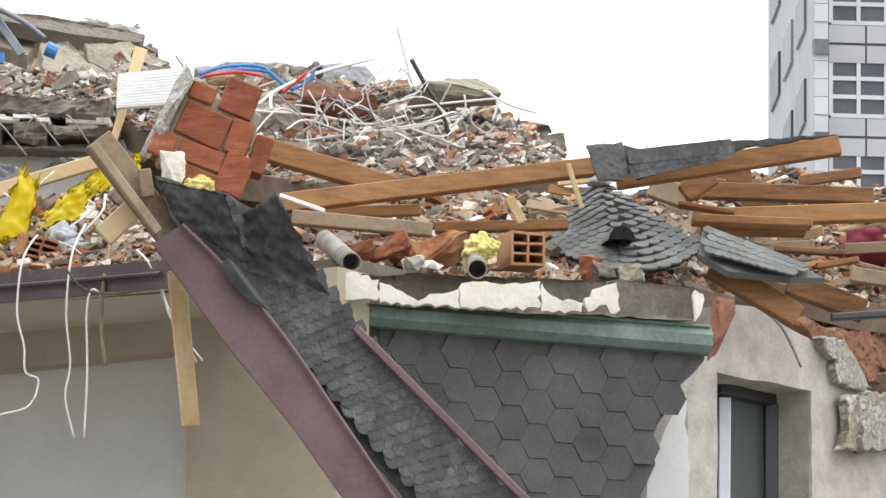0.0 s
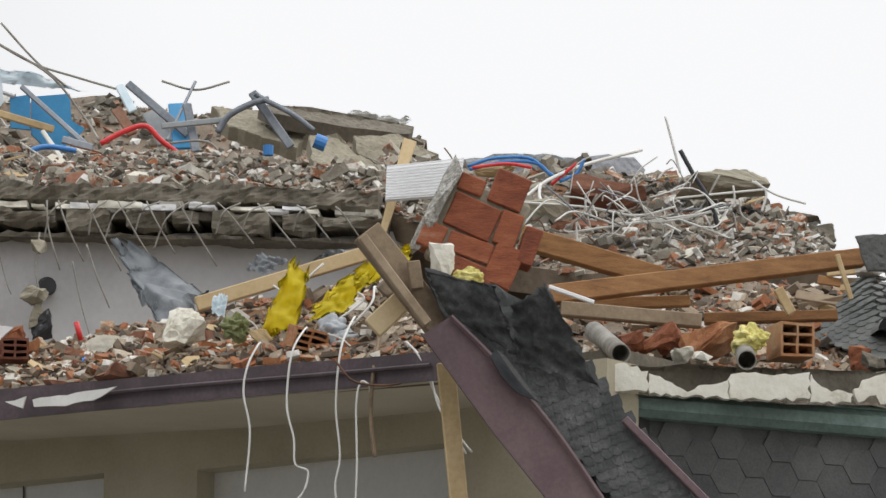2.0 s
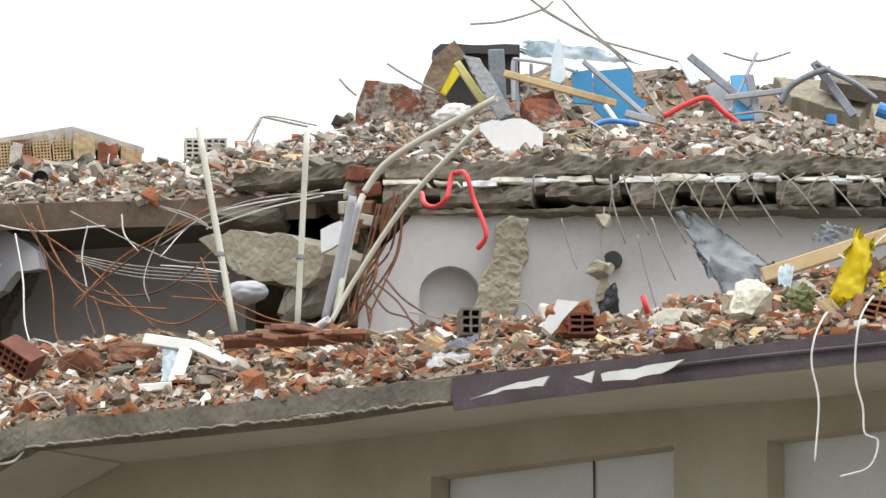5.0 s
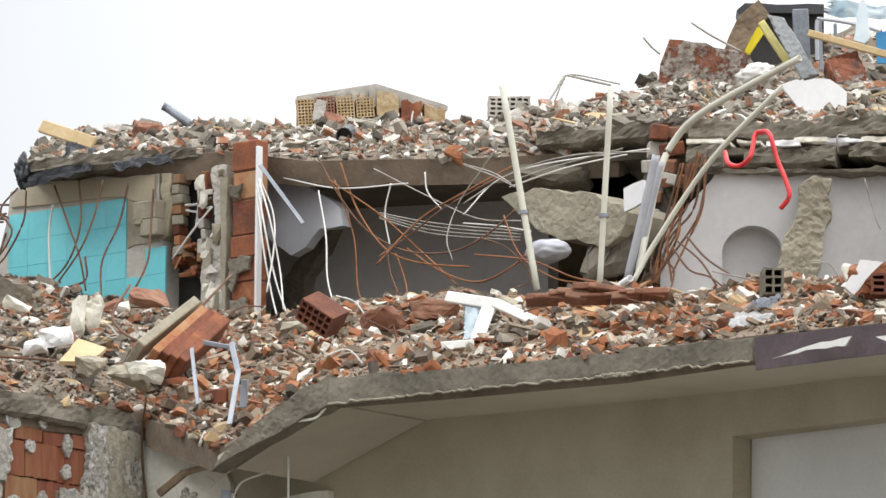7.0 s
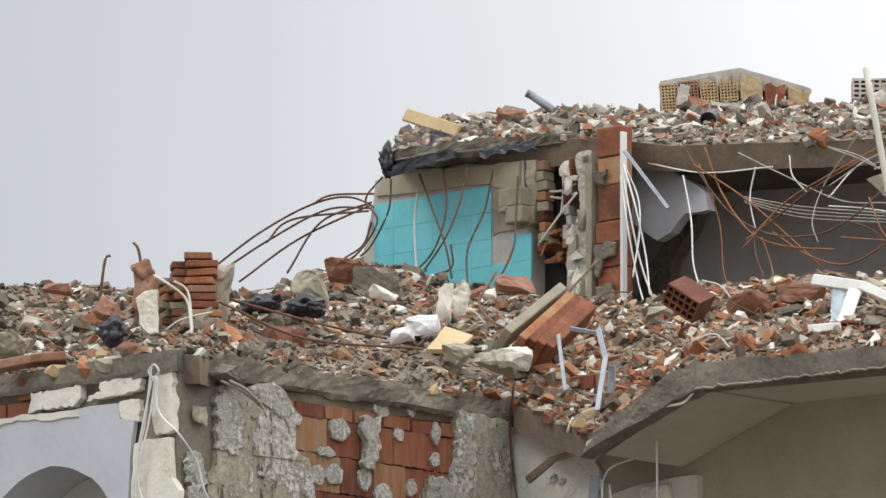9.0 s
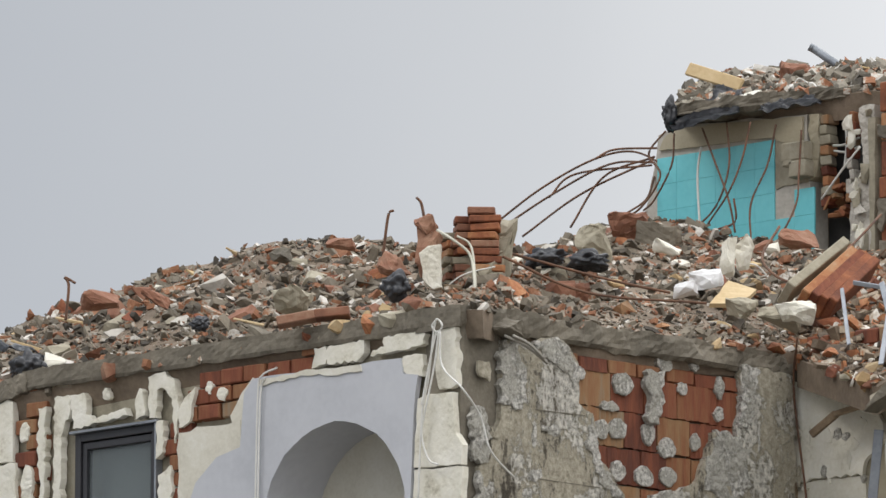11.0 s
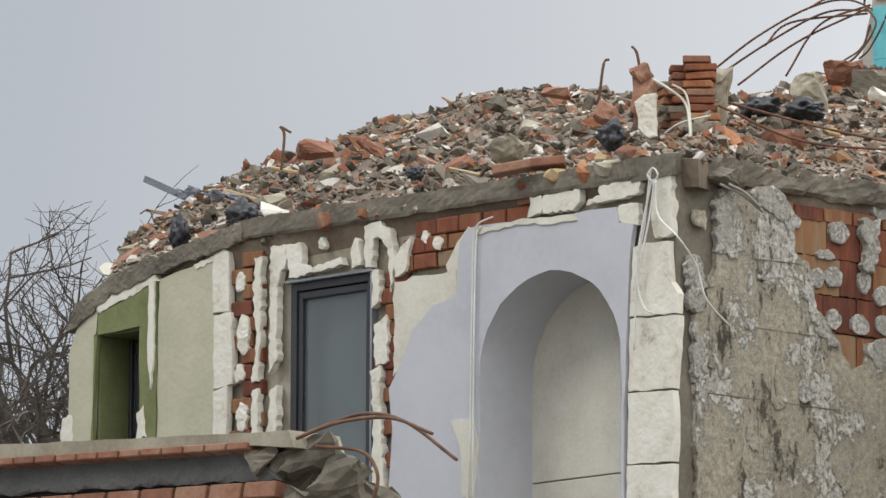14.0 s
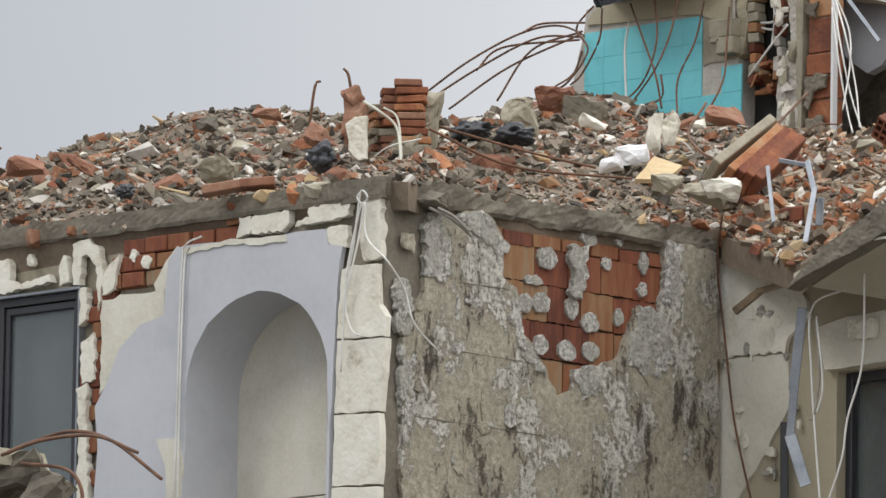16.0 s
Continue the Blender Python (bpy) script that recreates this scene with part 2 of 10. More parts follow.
PURPLE = material("plum painted flashing", [(0.3, (0.066, 0.039, 0.044)), (0.5, (0.117, 0.070, 0.076)), (0.75, (0.187, 0.125, 0.125))], 2.0, rough=0.5, bump=0.15)
COPPER = material("green patina gutter", [(0.3, (0.08, 0.12, 0.105)), (0.5, (0.15, 0.215, 0.19)), (0.72, (0.26, 0.33, 0.30))], 2.5, rough=0.6, bump=0.2)
TURRET = material("green-grey shingle", [(0.3, (0.073, 0.078, 0.071)), (0.5, (0.120, 0.127, 0.118)), (0.72, (0.172, 0.176, 0.168))], 3.0, rough=0.9, bump=0.4, fine=60, vary=0.2)
# darker copy of the plum paint, with the fascia's shade put into the colour
FASCIA = material("shaded plum fascia", [(0.3, (0.035, 0.024, 0.028)), (0.5, (0.07, 0.048, 0.053)), (0.75, (0.15, 0.115, 0.12))], 3.0, rough=0.55, bump=0.2)
FRAME = material("anthracite window frame", two((0.022, 0.022, 0.026), (0.04, 0.04, 0.045)), 3.0, rough=0.4, bump=0.03)
CURTAIN = material("grey curtain", two((0.24, 0.255, 0.26), (0.36, 0.375, 0.38)), 3.0, rough=0.9, bump=0.2)
# near-black: paints shade in recesses and openings; also the seam and low-wall soot
DARK = material("near-black for shade, seam and soot", two((0.02, 0.02, 0.02), (0.04, 0.038, 0.035)), 2.0)
PANELW = material("closed white shutter", two((0.50, 0.49, 0.45), (0.60, 0.59, 0.55)), 1.0, rough=0.6, bump=0.08)
ROOM = material("dusty room plaster", [(0.3, (0.45, 0.44, 0.435)), (0.5, (0.55, 0.54, 0.535)), (0.7, (0.62, 0.615, 0.61))], 1.1, rough=0.9, bump=0.12, fine=22)
MORTAR = material("pale mortar", two((0.342, 0.316, 0.273), (0.532, 0.502, 0.449)), 6.0, bump=0.6)
OLDBRICK = material("old solid brick", [(0.25, (0.12, 0.055, 0.036)), (0.5, (0.23, 0.10, 0.058)), (0.75, (0.31, 0.19, 0.125))], 7.0, bump=0.6, vary=0.25)
OCHRE = material("ochre hollow clay", [(0.3, (0.26, 0.17, 0.075)), (0.5, (0.40, 0.28, 0.145)), (0.72, (0.52, 0.42, 0.27))], 8.0, bump=0.5, fine=40, vary=0.15)
CHUNK = material("dark red clay block", [(0.25, (0.11, 0.030, 0.017)), (0.45, (0.235, 0.066, 0.030)), (0.6, (0.31, 0.095, 0.042)), (0.8, (0.36, 0.20, 0.13))], 6.0, bump=0.7, fine=34, stretch=(1, 1, 3), vary=0.25)
MAROON = material("maroon upholstery", two((0.15, 0.012, 0.03), (0.23, 0.03, 0.05)), 3.0, rough=0.8)
BARK = material("dark bark", two((0.035, 0.028, 0.022), (0.08, 0.065, 0.05)), 6.0, bump=0.5)
TOWERWALL = material("grey tower cladding", two((0.40, 0.405, 0.42), (0.47, 0.475, 0.49)), 0.4, rough=0.5, bump=0.0, vary=0.2)
TOWERPALE = material("pale tower cladding", two((0.50, 0.515, 0.53), (0.60, 0.61, 0.62)), 0.3, rough=0.5, bump=0.0, vary=0.2)
GLASS = bpy.data.materials.new("window glass")
GLASS.use_nodes = True
GLASS.node_tree.nodes["Principled BSDF"].inputs["Base Color"].default_value = (0.42, 0.47, 0.475, 1)
GLASS.node_tree.nodes["Principled BSDF"].inputs["Roughness"].default_value = 0.04
GLASS.node_tree.nodes["Principled BSDF"].inputs["Transmission Weight"].default_value = 0.85
TOWERGLASS = material("tower glazing", [(0.25, (0.045, 0.055, 0.07)), (0.5, (0.10, 0.115, 0.135)), (0.75, (0.24, 0.255, 0.27))], 0.5, rough=0.25, bump=0.0, vary=0.5)


# ---- mesh helpers ----
def thing(name, label, category, group="", kind=""):
    return tagged(new(name), label, category, group, kind)


def mesh(name, bm, mat, smooth=False):
    me = bpy.data.meshes.new(name)
    bmesh.ops.recalc_face_normals(bm, faces=bm.faces)
    bm.to_mesh(me)
    bm.free()
    me.materials.append(mat)
    if smooth:
        for p in me.polygons:
            p.use_smooth = True
    return me


def part(name, bm, mat, parent, label="", smooth=False):
    ob = new(name, mesh(name, bm, mat, smooth))
    ob.parent = parent
    return tagged(ob, label)


def single(name, bm, mat, label, category, group="", kind="", smooth=False):
    return tagged(new(name, mesh(name, bm, mat, smooth)), label, category, group, kind)


def rough_loop(pts, step, jitter, rnd):
    """A closed outline, cut finer and made ragged in its own plane."""
    out = []
    n = len(pts)
    for i in range(n):
        a, b = Vector(pts[i]), Vector(pts[(i + 1) % n])
        k = max(1, int((b - a).length / step)) if jitter else 1
        for j in range(k):
            out.append(a.lerp(b, j / k))
    if not jitter:
        return out
    nor = plane_normal(pts)
    res = []
    for i, p in enumerate(out):
        d = out[(i + 1) % len(out)] - out[i - 1]
        side = d.cross(nor).normalized()
        res.append(p + side * rnd.uniform(-jitter, jitter) + d.normalized() * rnd.uniform(-0.3, 0.3) * jitter)
    return res


def plane_normal(pts):
    nor = Vector()
    for i in range(len(pts)):
        a, b = Vector(pts[i]), Vector(pts[(i + 1) % len(pts)])
        nor += Vector(((a.y - b.y) * (a.z + b.z), (a.z - b.z) * (a.x + b.x), (a.x - b.x) * (a.y + b.y)))
    return nor.normalized()


STREET = Vector((42.0, -42.0, -8.0))


def plate(pts, th, jitter=0.0, step=0.06, off=0.0, seed=1, bm=None, bulge=0.0):
    """A slab of thickness th whose outline is pts; its face on the street side lies off metres in front of them."""
    rnd = random.Random(seed)
    bm = bm or bmesh.new()
    loop = rough_loop(pts, step, jitter, rnd)
    nor = plane_normal(pts)
    if nor.dot(STREET) < 0:
        nor = -nor
    front = [bm.verts.new(p + nor * off) for p in loop]
    back = [bm.verts.new(p + nor * (off - th)) for p in loop]
    n = len(loop)
    for i in range(n):
        bm.faces.new((front[i], back[i], back[(i + 1) % n], front[(i + 1) % n]))
    for a, b, c in tessellate_polygon([loop]):
        bm.faces.new((back[c], back[b], back[a]))
        if not bulge:
            bm.faces.new((front[a], front[b], front[c]))
    if bulge:
        # an uneven front: loose points inside the outline, raised by noise
        e1 = nor.orthogonal().normalized()
        e2 = nor.cross(e1)
        flat = [Vector(((p - loop[0]).dot(e1), (p - loop[0]).dot(e2))) for p in loop]
        area = abs(sum(flat[i - 1].x * flat[i].y - flat[i].x * flat[i - 1].y for i in range(n))) / 2
        s = max(0.016, math.sqrt(area / 600))
        x0, x1 = min(p.x for p in flat), max(p.x for p in flat)
        y0, y1 = min(p.y for p in flat), max(p.y for p in flat)
        inner = []
        for i in range(int((x1 - x0) / s)):
            for j in range(int((y1 - y0) / s)):
                x, y = x0 + (i + rnd.uniform(0.2, 1.2)) * s, y0 + (j + rnd.uniform(0.2, 1.2)) * s
                hit = False
                for k in range(n):
                    p, q = flat[k], flat[k - 1]
                    if (p.y > y) != (q.y > y) and x < (q.x - p.x) * (y - p.y) / (q.y - p.y) + p.x:
                        hit = not hit
                if hit:
                    inner.append(Vector((x, y)))
        vo, _, fo, ov = delaunay_2d_cdt(flat + inner, [], [list(range(n))], 1, 1e-6)[:4]
        out = []
        for v, src in zip(vo, ov):
            edge = [k for k in src if k < n]
            if edge:
                out.append(front[edge[0]])
            else:
                p = loop[0] + e1 * v.x + e2 * v.y
                out.append(bm.verts.new(p + nor * (off + bulge * (0.35 + noise.noise(p * 13) * 0.7 + noise.noise(p * 41) * 0.6))))
        for f in fo:
            vs = [out[k] for k in f]
            if len(set(vs)) == len(vs) and bm.faces.get(vs) is None:
                bm.faces.new(vs)
    return bm


def box(lo, hi, bevel=0.0, bm=None):
    bm = bm or bmesh.new()
    m = Matrix.Translation((Vector(lo) + Vector(hi)) / 2) @ Matrix.Diagonal((*(Vector(hi) - Vector(lo)), 1))
    r = bmesh.ops.create_cube(bm, size=1, matrix=m)
    if bevel:
        es = list({e for v in r["verts"] for e in v.link_edges})
        bmesh.ops.bevel(bm, geom=es, offset=bevel, segments=1, affect="EDGES")
    return bm


def spline(pts, per=8):
    pts = [Vector(p) for p in pts]
    ext = [pts[0] * 2 - pts[1], *pts, pts[-1] * 2 - pts[-2]]
    out = []
    for i in range(1, len(ext) - 2):
        a, b, c, d = ext[i - 1:i + 3]
        for j in range(per):
            t = j / per
            out.append(0.5 * (2 * b + (c - a) * t + (2 * a - 5 * b + 4 * c - d) * t * t + (3 * b - a - 3 * c + d) * t ** 3))
    return out + [pts[-1]]


def tube(pts, r, seg=6, per=8, bm=None, wobble=0.0, seed=1, hollow=0.0):
    """A round bar, cable or pipe through pts."""
    bm = bm or bmesh.new()
    rnd = random.Random(seed)
    path = spline(pts, per) if per > 1 else [Vector(p) for p in pts]
    if wobble:
        path = [path[0]] + [p + Vector((rnd.gauss(0, wobble), rnd.gauss(0, wobble), rnd.gauss(0, wobble))) for p in path[1:-1]] + [path[-1]]
    rings = []
    for i, p in enumerate(path):
        d = (path[min(i + 1, len(path) - 1)] - path[max(i - 1, 0)]).normalized()
        s = d.cross(Vector((0.3, 0.2, 1)) if abs(d.z) < 0.9 else Vector((1, 0.2, 0))).normalized()
        u = d.cross(s)
        rings.append([bm.verts.new(p + (s * math.cos(a) + u * math.sin(a)) * r) for a in [2 * math.pi * k / seg for k in range(seg)]])
    for a, b in zip(rings, rings[1:]):
        for k in range(seg):
            bm.faces.new((a[k], a[(k + 1) % seg], b[(k + 1) % seg], b[k]))
    if hollow:
        for ring, p, q in ((rings[0], path[0], path[1]), (rings[-1], path[-1], path[-2])):
            inner = [bm.verts.new(p + (v.co - p) * (1 - hollow)) for v in ring]
            deep = [bm.verts.new(p + (v.co - p) * (1 - hollow) + (q - p).normalized() * r * 4) for v in ring]
            for k in range(seg):
                bm.faces.new((ring[k], ring[(k + 1) % seg], inner[(k + 1) % seg], inner[k]))
                bm.faces.new((inner[k], inner[(k + 1) % seg], deep[(k + 1) % seg], deep[k]))
            bm.faces.new(deep)
    else:
        bm.faces.new(rings[0][::-1])
        bm.faces.new(rings[-1])
    return bm


def along(line, s):
    """The point at the share s of a polyline's run."""
    line = [Vector(p) for p in line]
    lens = [(b - a).length for a, b in zip(line, line[1:])]
    left = s * sum(lens)
    for a, b, n in zip(line, line[1:], lens):
        if left <= n:
            return a.lerp(b, left / n)
        left -= n
    return line[-1]


# shapes of broken pieces, made once
def hull_shape(seed, flat=0.6):
    rnd = random.Random(seed)
    bm = bmesh.new()
    for _ in range(11):
        v = Vector((rnd.uniform(-1, 1), rnd.uniform(-1, 1), rnd.uniform(-1, 1)))
        bm.verts.new((v.x * 0.5, v.y * 0.5 * rnd.uniform(0.7, 1), v.z * 0.5 * flat))
    r = bmesh.ops.convex_hull(bm, input=bm.verts)
    bmesh.ops.delete(bm, geom=[v for v in bm.verts if not v.link_faces], context="VERTS")
    bm.verts.index_update()
    vs = np.array([v.co[:] for v in bm.verts])
    fs = [[v.index for v in f.verts] for f in bm.faces]
    bm.free()
    return vs, fs


SHAPES = [hull_shape(k, random.Random(k).uniform(0.35, 0.9)) for k in range(24)]


def grain_shape(seed):
    """A tiny splinter: a skewed octahedron."""
    rnd = random.Random(seed)
    vs = np.array([[0.5, 0, 0], [-0.5, 0, 0], [0, 0.5, 0], [0, -0.5, 0], [0, 0, 0.4], [0, 0, -0.4]]) + np.array([[rnd.uniform(-0.16, 0.16) for _ in range(3)] for _ in range(6)])
    return vs, [[0, 2, 4], [2, 1, 4], [1, 3, 4], [3, 0, 4], [2, 0, 5], [1, 2, 5], [3, 1, 5], [0, 3, 5]]


def brick_shape(seed):
    """A broken brick end: a box with one corner knocked off and uneven edges."""
    rnd = random.Random(seed)
    bm = bmesh.new()
    for x, y, z in itertools.product((-0.5, 0.5), (-0.36, 0.36), (-0.3, 0.3)):
        if (x, y) == (0.5, 0.36):
            k = rnd.uniform(0.35, 0.8)
            bm.verts.new((x - k * 0.6, y, z))
            bm.verts.new((x, y - k * 0.5, z))
        else:
            bm.verts.new((x + rnd.uniform(-0.05, 0.05), y + rnd.uniform(-0.05, 0.05), z + rnd.uniform(-0.05, 0.05)))
    bmesh.ops.convex_hull(bm, input=bm.verts)
    bm.verts.index_update()
    vs, fs = np.array([v.co[:] for v in bm.verts]), [[v.index for v in f.verts] for f in bm.faces]
    bm.free()
    return vs, fs


GRAINS = [grain_shape(k) for k in range(12)]
BROKEN = [brick_shape(k) for k in range(10)]


def heap(name, front, crest, label, chips, size=(0.009, 0.10), bumpy=0.07, back=2.0, bow=0.12, seed=3, rows_n=14, cols_n=90, category="rubble", mix=None):
    """A bank of rubble from a front edge up to a crest and down behind it, covered with broken pieces."""
    rnd = random.Random(seed)
    vs, fs = [], []
    grid = []
    for i in range(cols_n + 1):
        a, b = along(front, i / cols_n), along(crest, i / cols_n)
        away = Vector((b.x - a.x, b.y - a.y, 0)).normalized()
        col = []
        for j in range(rows_n + 1):
            t = j / rows_n
            p = a.lerp(b, t) + Vector((0, 0, bow * math.sin(math.pi * t)))
            k = noise.noise(p * 1.7) * bumpy * 1.5 + noise.noise(p * 6) * bumpy * 0.6
            p.z += k * min(1, t * 4)
            col.append(p)
        c = col[-1]
        col[0] = col[0] + Vector((0, 0, -0.02))
        col.insert(0, col[0] + away * 0.06 + Vector((0, 0, -0.16)))
        col += [c + away * back * 0.4 + Vector((0, 0, -0.25 * back)), c + away * back + Vector((0, 0, -back * 0.75))]
        grid.append(col)
    m = rows_n + 4
    for col in grid:
        vs += [tuple(p) for p in col]
    for i in range(cols_n):
        for j in range(m - 1):
            q = i * m + j
            fs.append((q, q + m, q + m + 1, q + 1))
    me = bpy.data.meshes.new(name)
    me.from_pydata(vs, [], fs)
    me.materials.append(DUST)
    ob = tagged(new(name, me), label, category, kind="stuff")
    V, F = [], []
    base = 0
    for _ in range(chips):
        i, t = rnd.random() * cols_n, rnd.random()
        i0 = min(int(i), cols_n - 1)
        j = 1 + t * (rows_n + 0.5)
        j0 = min(int(j), m - 2)
        p = grid[i0][j0].lerp(grid[i0 + 1][j0], i - i0).lerp(grid[i0][j0 + 1].lerp(grid[i0 + 1][j0 + 1], i - i0), min(1, j - j0))
        drift = 0.62 + 0.9 * max(0.0, noise.noise(p * 2.3) + 0.25)
        s = size[0] + (size[1] - size[0]) * rnd.random() ** 4.2 * drift
        pool = GRAINS if s < 0.02 else (BROKEN if rnd.random() < 0.45 else SHAPES)
        sv, sf = pool[rnd.randrange(len(pool))]
        rot = np.array(Euler((rnd.gauss(0, 0.45), rnd.gauss(0, 0.45), rnd.uniform(0, 6.3))).to_matrix())
        w = (sv * np.array([s * rnd.uniform(1, 2.1), s, s * rnd.uniform(0.5, 1.0)])) @ rot.T + np.array(p) + np.array([0, 0, s * rnd.uniform(-0.05, 0.25)])
        V.append(w)
        F += [[base + q for q in f] for f in sf]
        base += len(sv)
    me2 = bpy.data.meshes.new("broken_pieces")
    me2.from_pydata(np.concatenate(V).tolist(), [], F)
    me2.materials.append(mix or RUBBLE)
    o2 = new("broken_pieces", me2)
    o2.parent = ob
    tagged(o2, "small broken brick, plaster and concrete", kind="stuff")
    return ob, grid


TOP = 10.926


def plank(p, q, wide, thick, roll=0.0, bm=None, bevel=0.006, taper=0.0):
    """A board, beam or strip from p to q; roll turns it about its length."""
    p, q = Vector(p), Vector(q)
    d = (q - p).normalized()
    side = d.cross(Vector((0.66, -0.74, 0.1))).normalized()
    face = side.cross(d).normalized()
    if roll:
        r = Matrix.Rotation(radians(roll), 3, d)
        side, face = r @ side, r @ face
    bm = bm or bmesh.new()
    vs = []
    for c, k in ((p, 1.0), (q, 1.0 - taper)):
        for a, b in ((-1, -1), (1, -1), (1, 1), (-1, 1)):
            vs.append(bm.verts.new(c + side * a * wide / 2 * k + face * b * thick / 2))
    fs = [bm.faces.new([vs[i] for i in ix]) for ix in ((0, 1, 2, 3), (7, 6, 5, 4), (0, 4, 5, 1), (1, 5, 6, 2), (2, 6, 7, 3), (3, 7, 4, 0))]
    if bevel:
        bmesh.ops.bevel(bm, geom=list({e for f in fs for e in f.edges}), offset=min(bevel, wide / 4, thick / 4), segments=1, affect="EDGES")
    return bm


def rock(at, size, seed, turn=0.0, lumps=0.14, cuts=4):
    """A broken lump of concrete or masonry with crisp, uneven faces."""
    rnd = random.Random(seed)
    bm = bmesh.new()
    for _ in range(16):
        v = Vector([max(-1, min(1, rnd.uniform(-1.25, 1.25))) for _ in range(3)])
        bm.verts.new(v * 0.5)
    bmesh.ops.convex_hull(bm, input=bm.verts)
    bmesh.ops.delete(bm, geom=[v for v in bm.verts if not v.link_faces], context="VERTS")
    m = Matrix.Translation(at) @ Matrix.Rotation(turn, 4, "Z") @ Euler((rnd.uniform(-0.25, 0.25), rnd.uniform(-0.25, 0.25), 0)).to_matrix().to_4x4() @ Matrix.Diagonal((*size, 1))
    bmesh.ops.subdivide_edges(bm, edges=bm.edges, cuts=cuts, use_grid_fill=True)
    bmesh.ops.transform(bm, matrix=m, verts=bm.verts)
    s = min(size)
    for v in bm.verts:
        q = v.co * 1.0
        v.co += Vector((noise.noise(q * 9), noise.noise(q * 9 + Vector((7, 0, 0))), noise.noise(q * 9 + Vector((0, 7, 0))))) * s * lumps
        v.co += Vector((noise.noise(q * 31), noise.noise(q * 31 + Vector((7, 0, 0))), noise.noise(q * 31 + Vector((0, 7, 0))))) * s * lumps * 0.7
    return bm


def bag(at, size, seed, crumple=0.35):
    """A slumped, crumpled sack or wad of film."""
    bm = bmesh.new()
    bmesh.ops.create_icosphere(bm, subdivisions=4, radius=0.5)
    o = Vector((seed * 3.1, seed * 1.7, 0))
    for v in bm.verts:
        k = 1 + crumple * (abs(noise.noise(v.co * 3.2 + o)) * 1.6 - 0.4) + crumple * 0.5 * noise.noise(v.co * 8 + o)
        v.co *= k
        v.co = Vector((v.co.x * size[0], v.co.y * size[1], v.co.z * size[2])) + Vector(at)
    return bm


def sheet(corners, seed, fold=0.03, n=16, ragged=0.12, thick=0.004):
    """A creased sheet hung between four corners, given round its edge."""
    a, b, c, d = [Vector(p) for p in corners]
    nor = (b - a).cross(d - a).normalized()
    bm = bmesh.new()
    rnd = random.Random(seed)
    o = Vector((seed * 2.3, seed, 0))
    size = ((b - a).length + (d - a).length) / 2
    g = []
    for i in range(n + 1):
        row = []
        for j in range(n + 1):
            u, v = i / n, j / n
            if i in (0, n) or j in (0, n):
                u += rnd.uniform(-ragged, ragged) * 0.5
                v += rnd.uniform(-ragged, ragged) * 0.5
            p = a.lerp(b, u).lerp(d.lerp(c, u), v)
            q = p * (3 / size) + o
            row.append(bm.verts.new(p + nor * fold * (abs(noise.noise(q)) * 2 - 0.6 + 0.7 * noise.noise(q * 2.7))))
        g.append(row)
    for i in range(n):
        for j in range(n):
            bm.faces.new((g[i][j], g[i + 1][j], g[i + 1][j + 1], g[i][j + 1]))
    bmesh.ops.solidify(bm, geom=bm.faces[:], thickness=thick)
    return bm


def ring(a, b, n=14):
    """An oval outline between two opposite corners of its box, on an upright wall."""
    a, b = Vector(a), Vector(b)
    c, h = (a + b) / 2, (b - a) / 2
    flat = Vector((h.x, h.y, 0))
    return [tuple(c + flat * math.cos(2 * math.pi * k / n) + Vector((0, 0, h.z * math.sin(2 * math.pi * k / n)))) for k in range(n)]


def strip(line, z0, z1, deep, bm=None, jitter=0.0, seed=2, way=(-0.5, 0.86)):
    """A band along a plan line between two heights, running deep metres back."""
    bm = bm or bmesh.new()
    total = sum((Vector(b) - Vector(a)).length for a, b in zip(line, line[1:]))
    n, k_n = (max(2, int(total / 0.035)), 6) if jitter else (max(1, len(line) - 1), 1)
    ps = [along(line, k / n) for k in range(n + 1)] if jitter else [Vector(p) for p in line]
    back = Vector((*way, 0))
    shift = Vector((seed * 3.7, seed * 1.3, 0))
    prev = None
    for p in ps:
        row = []
        for j in range(k_n + 1):
            q = Vector((p.x, p.y, z0 + (z1 - z0) * j / k_n))
            w = q + shift
            bite = 1.5 * noise.noise(w * 4) + 0.9 * noise.noise(w * 13) + 0.55 * noise.noise(w * 34)
            lift = (0.9 * noise.noise(w * 5 + Vector((0, 0, 9))) + 0.6 * noise.noise(w * 17)) if j in (0, k_n) else 0.0
            row.append(bm.verts.new(q + back * jitter * (bite + (0.9 if j == 0 else 0.0)) + Vector((0, 0, jitter * lift))))
        row += [bm.verts.new(Vector((p.x, p.y, z)) + back * (deep + jitter * 3)) for z in (z1, z0)]
        if prev:
            for k in range(len(row)):
                bm.faces.new((prev[k], row[k], row[(k + 1) % len(row)], prev[(k + 1) % len(row)]))
        else:
            bm.faces.new(row)
        prev = row
    bm.faces.new(prev[::-1])
    return bm


def wire(name, pts, r, mat, label, category, per=8, seg=6, group="", hollow=0.0):
    return single(name, tube(pts, r, seg, per, hollow=hollow), mat, label, category, group, smooth=True)



# ---- ground ----
single("ground", box((-2500, -2500, -0.5), (2500, 2500, 0.0)), GROUND, "grey street and open ground round the ruin", "ground", kind="structure")

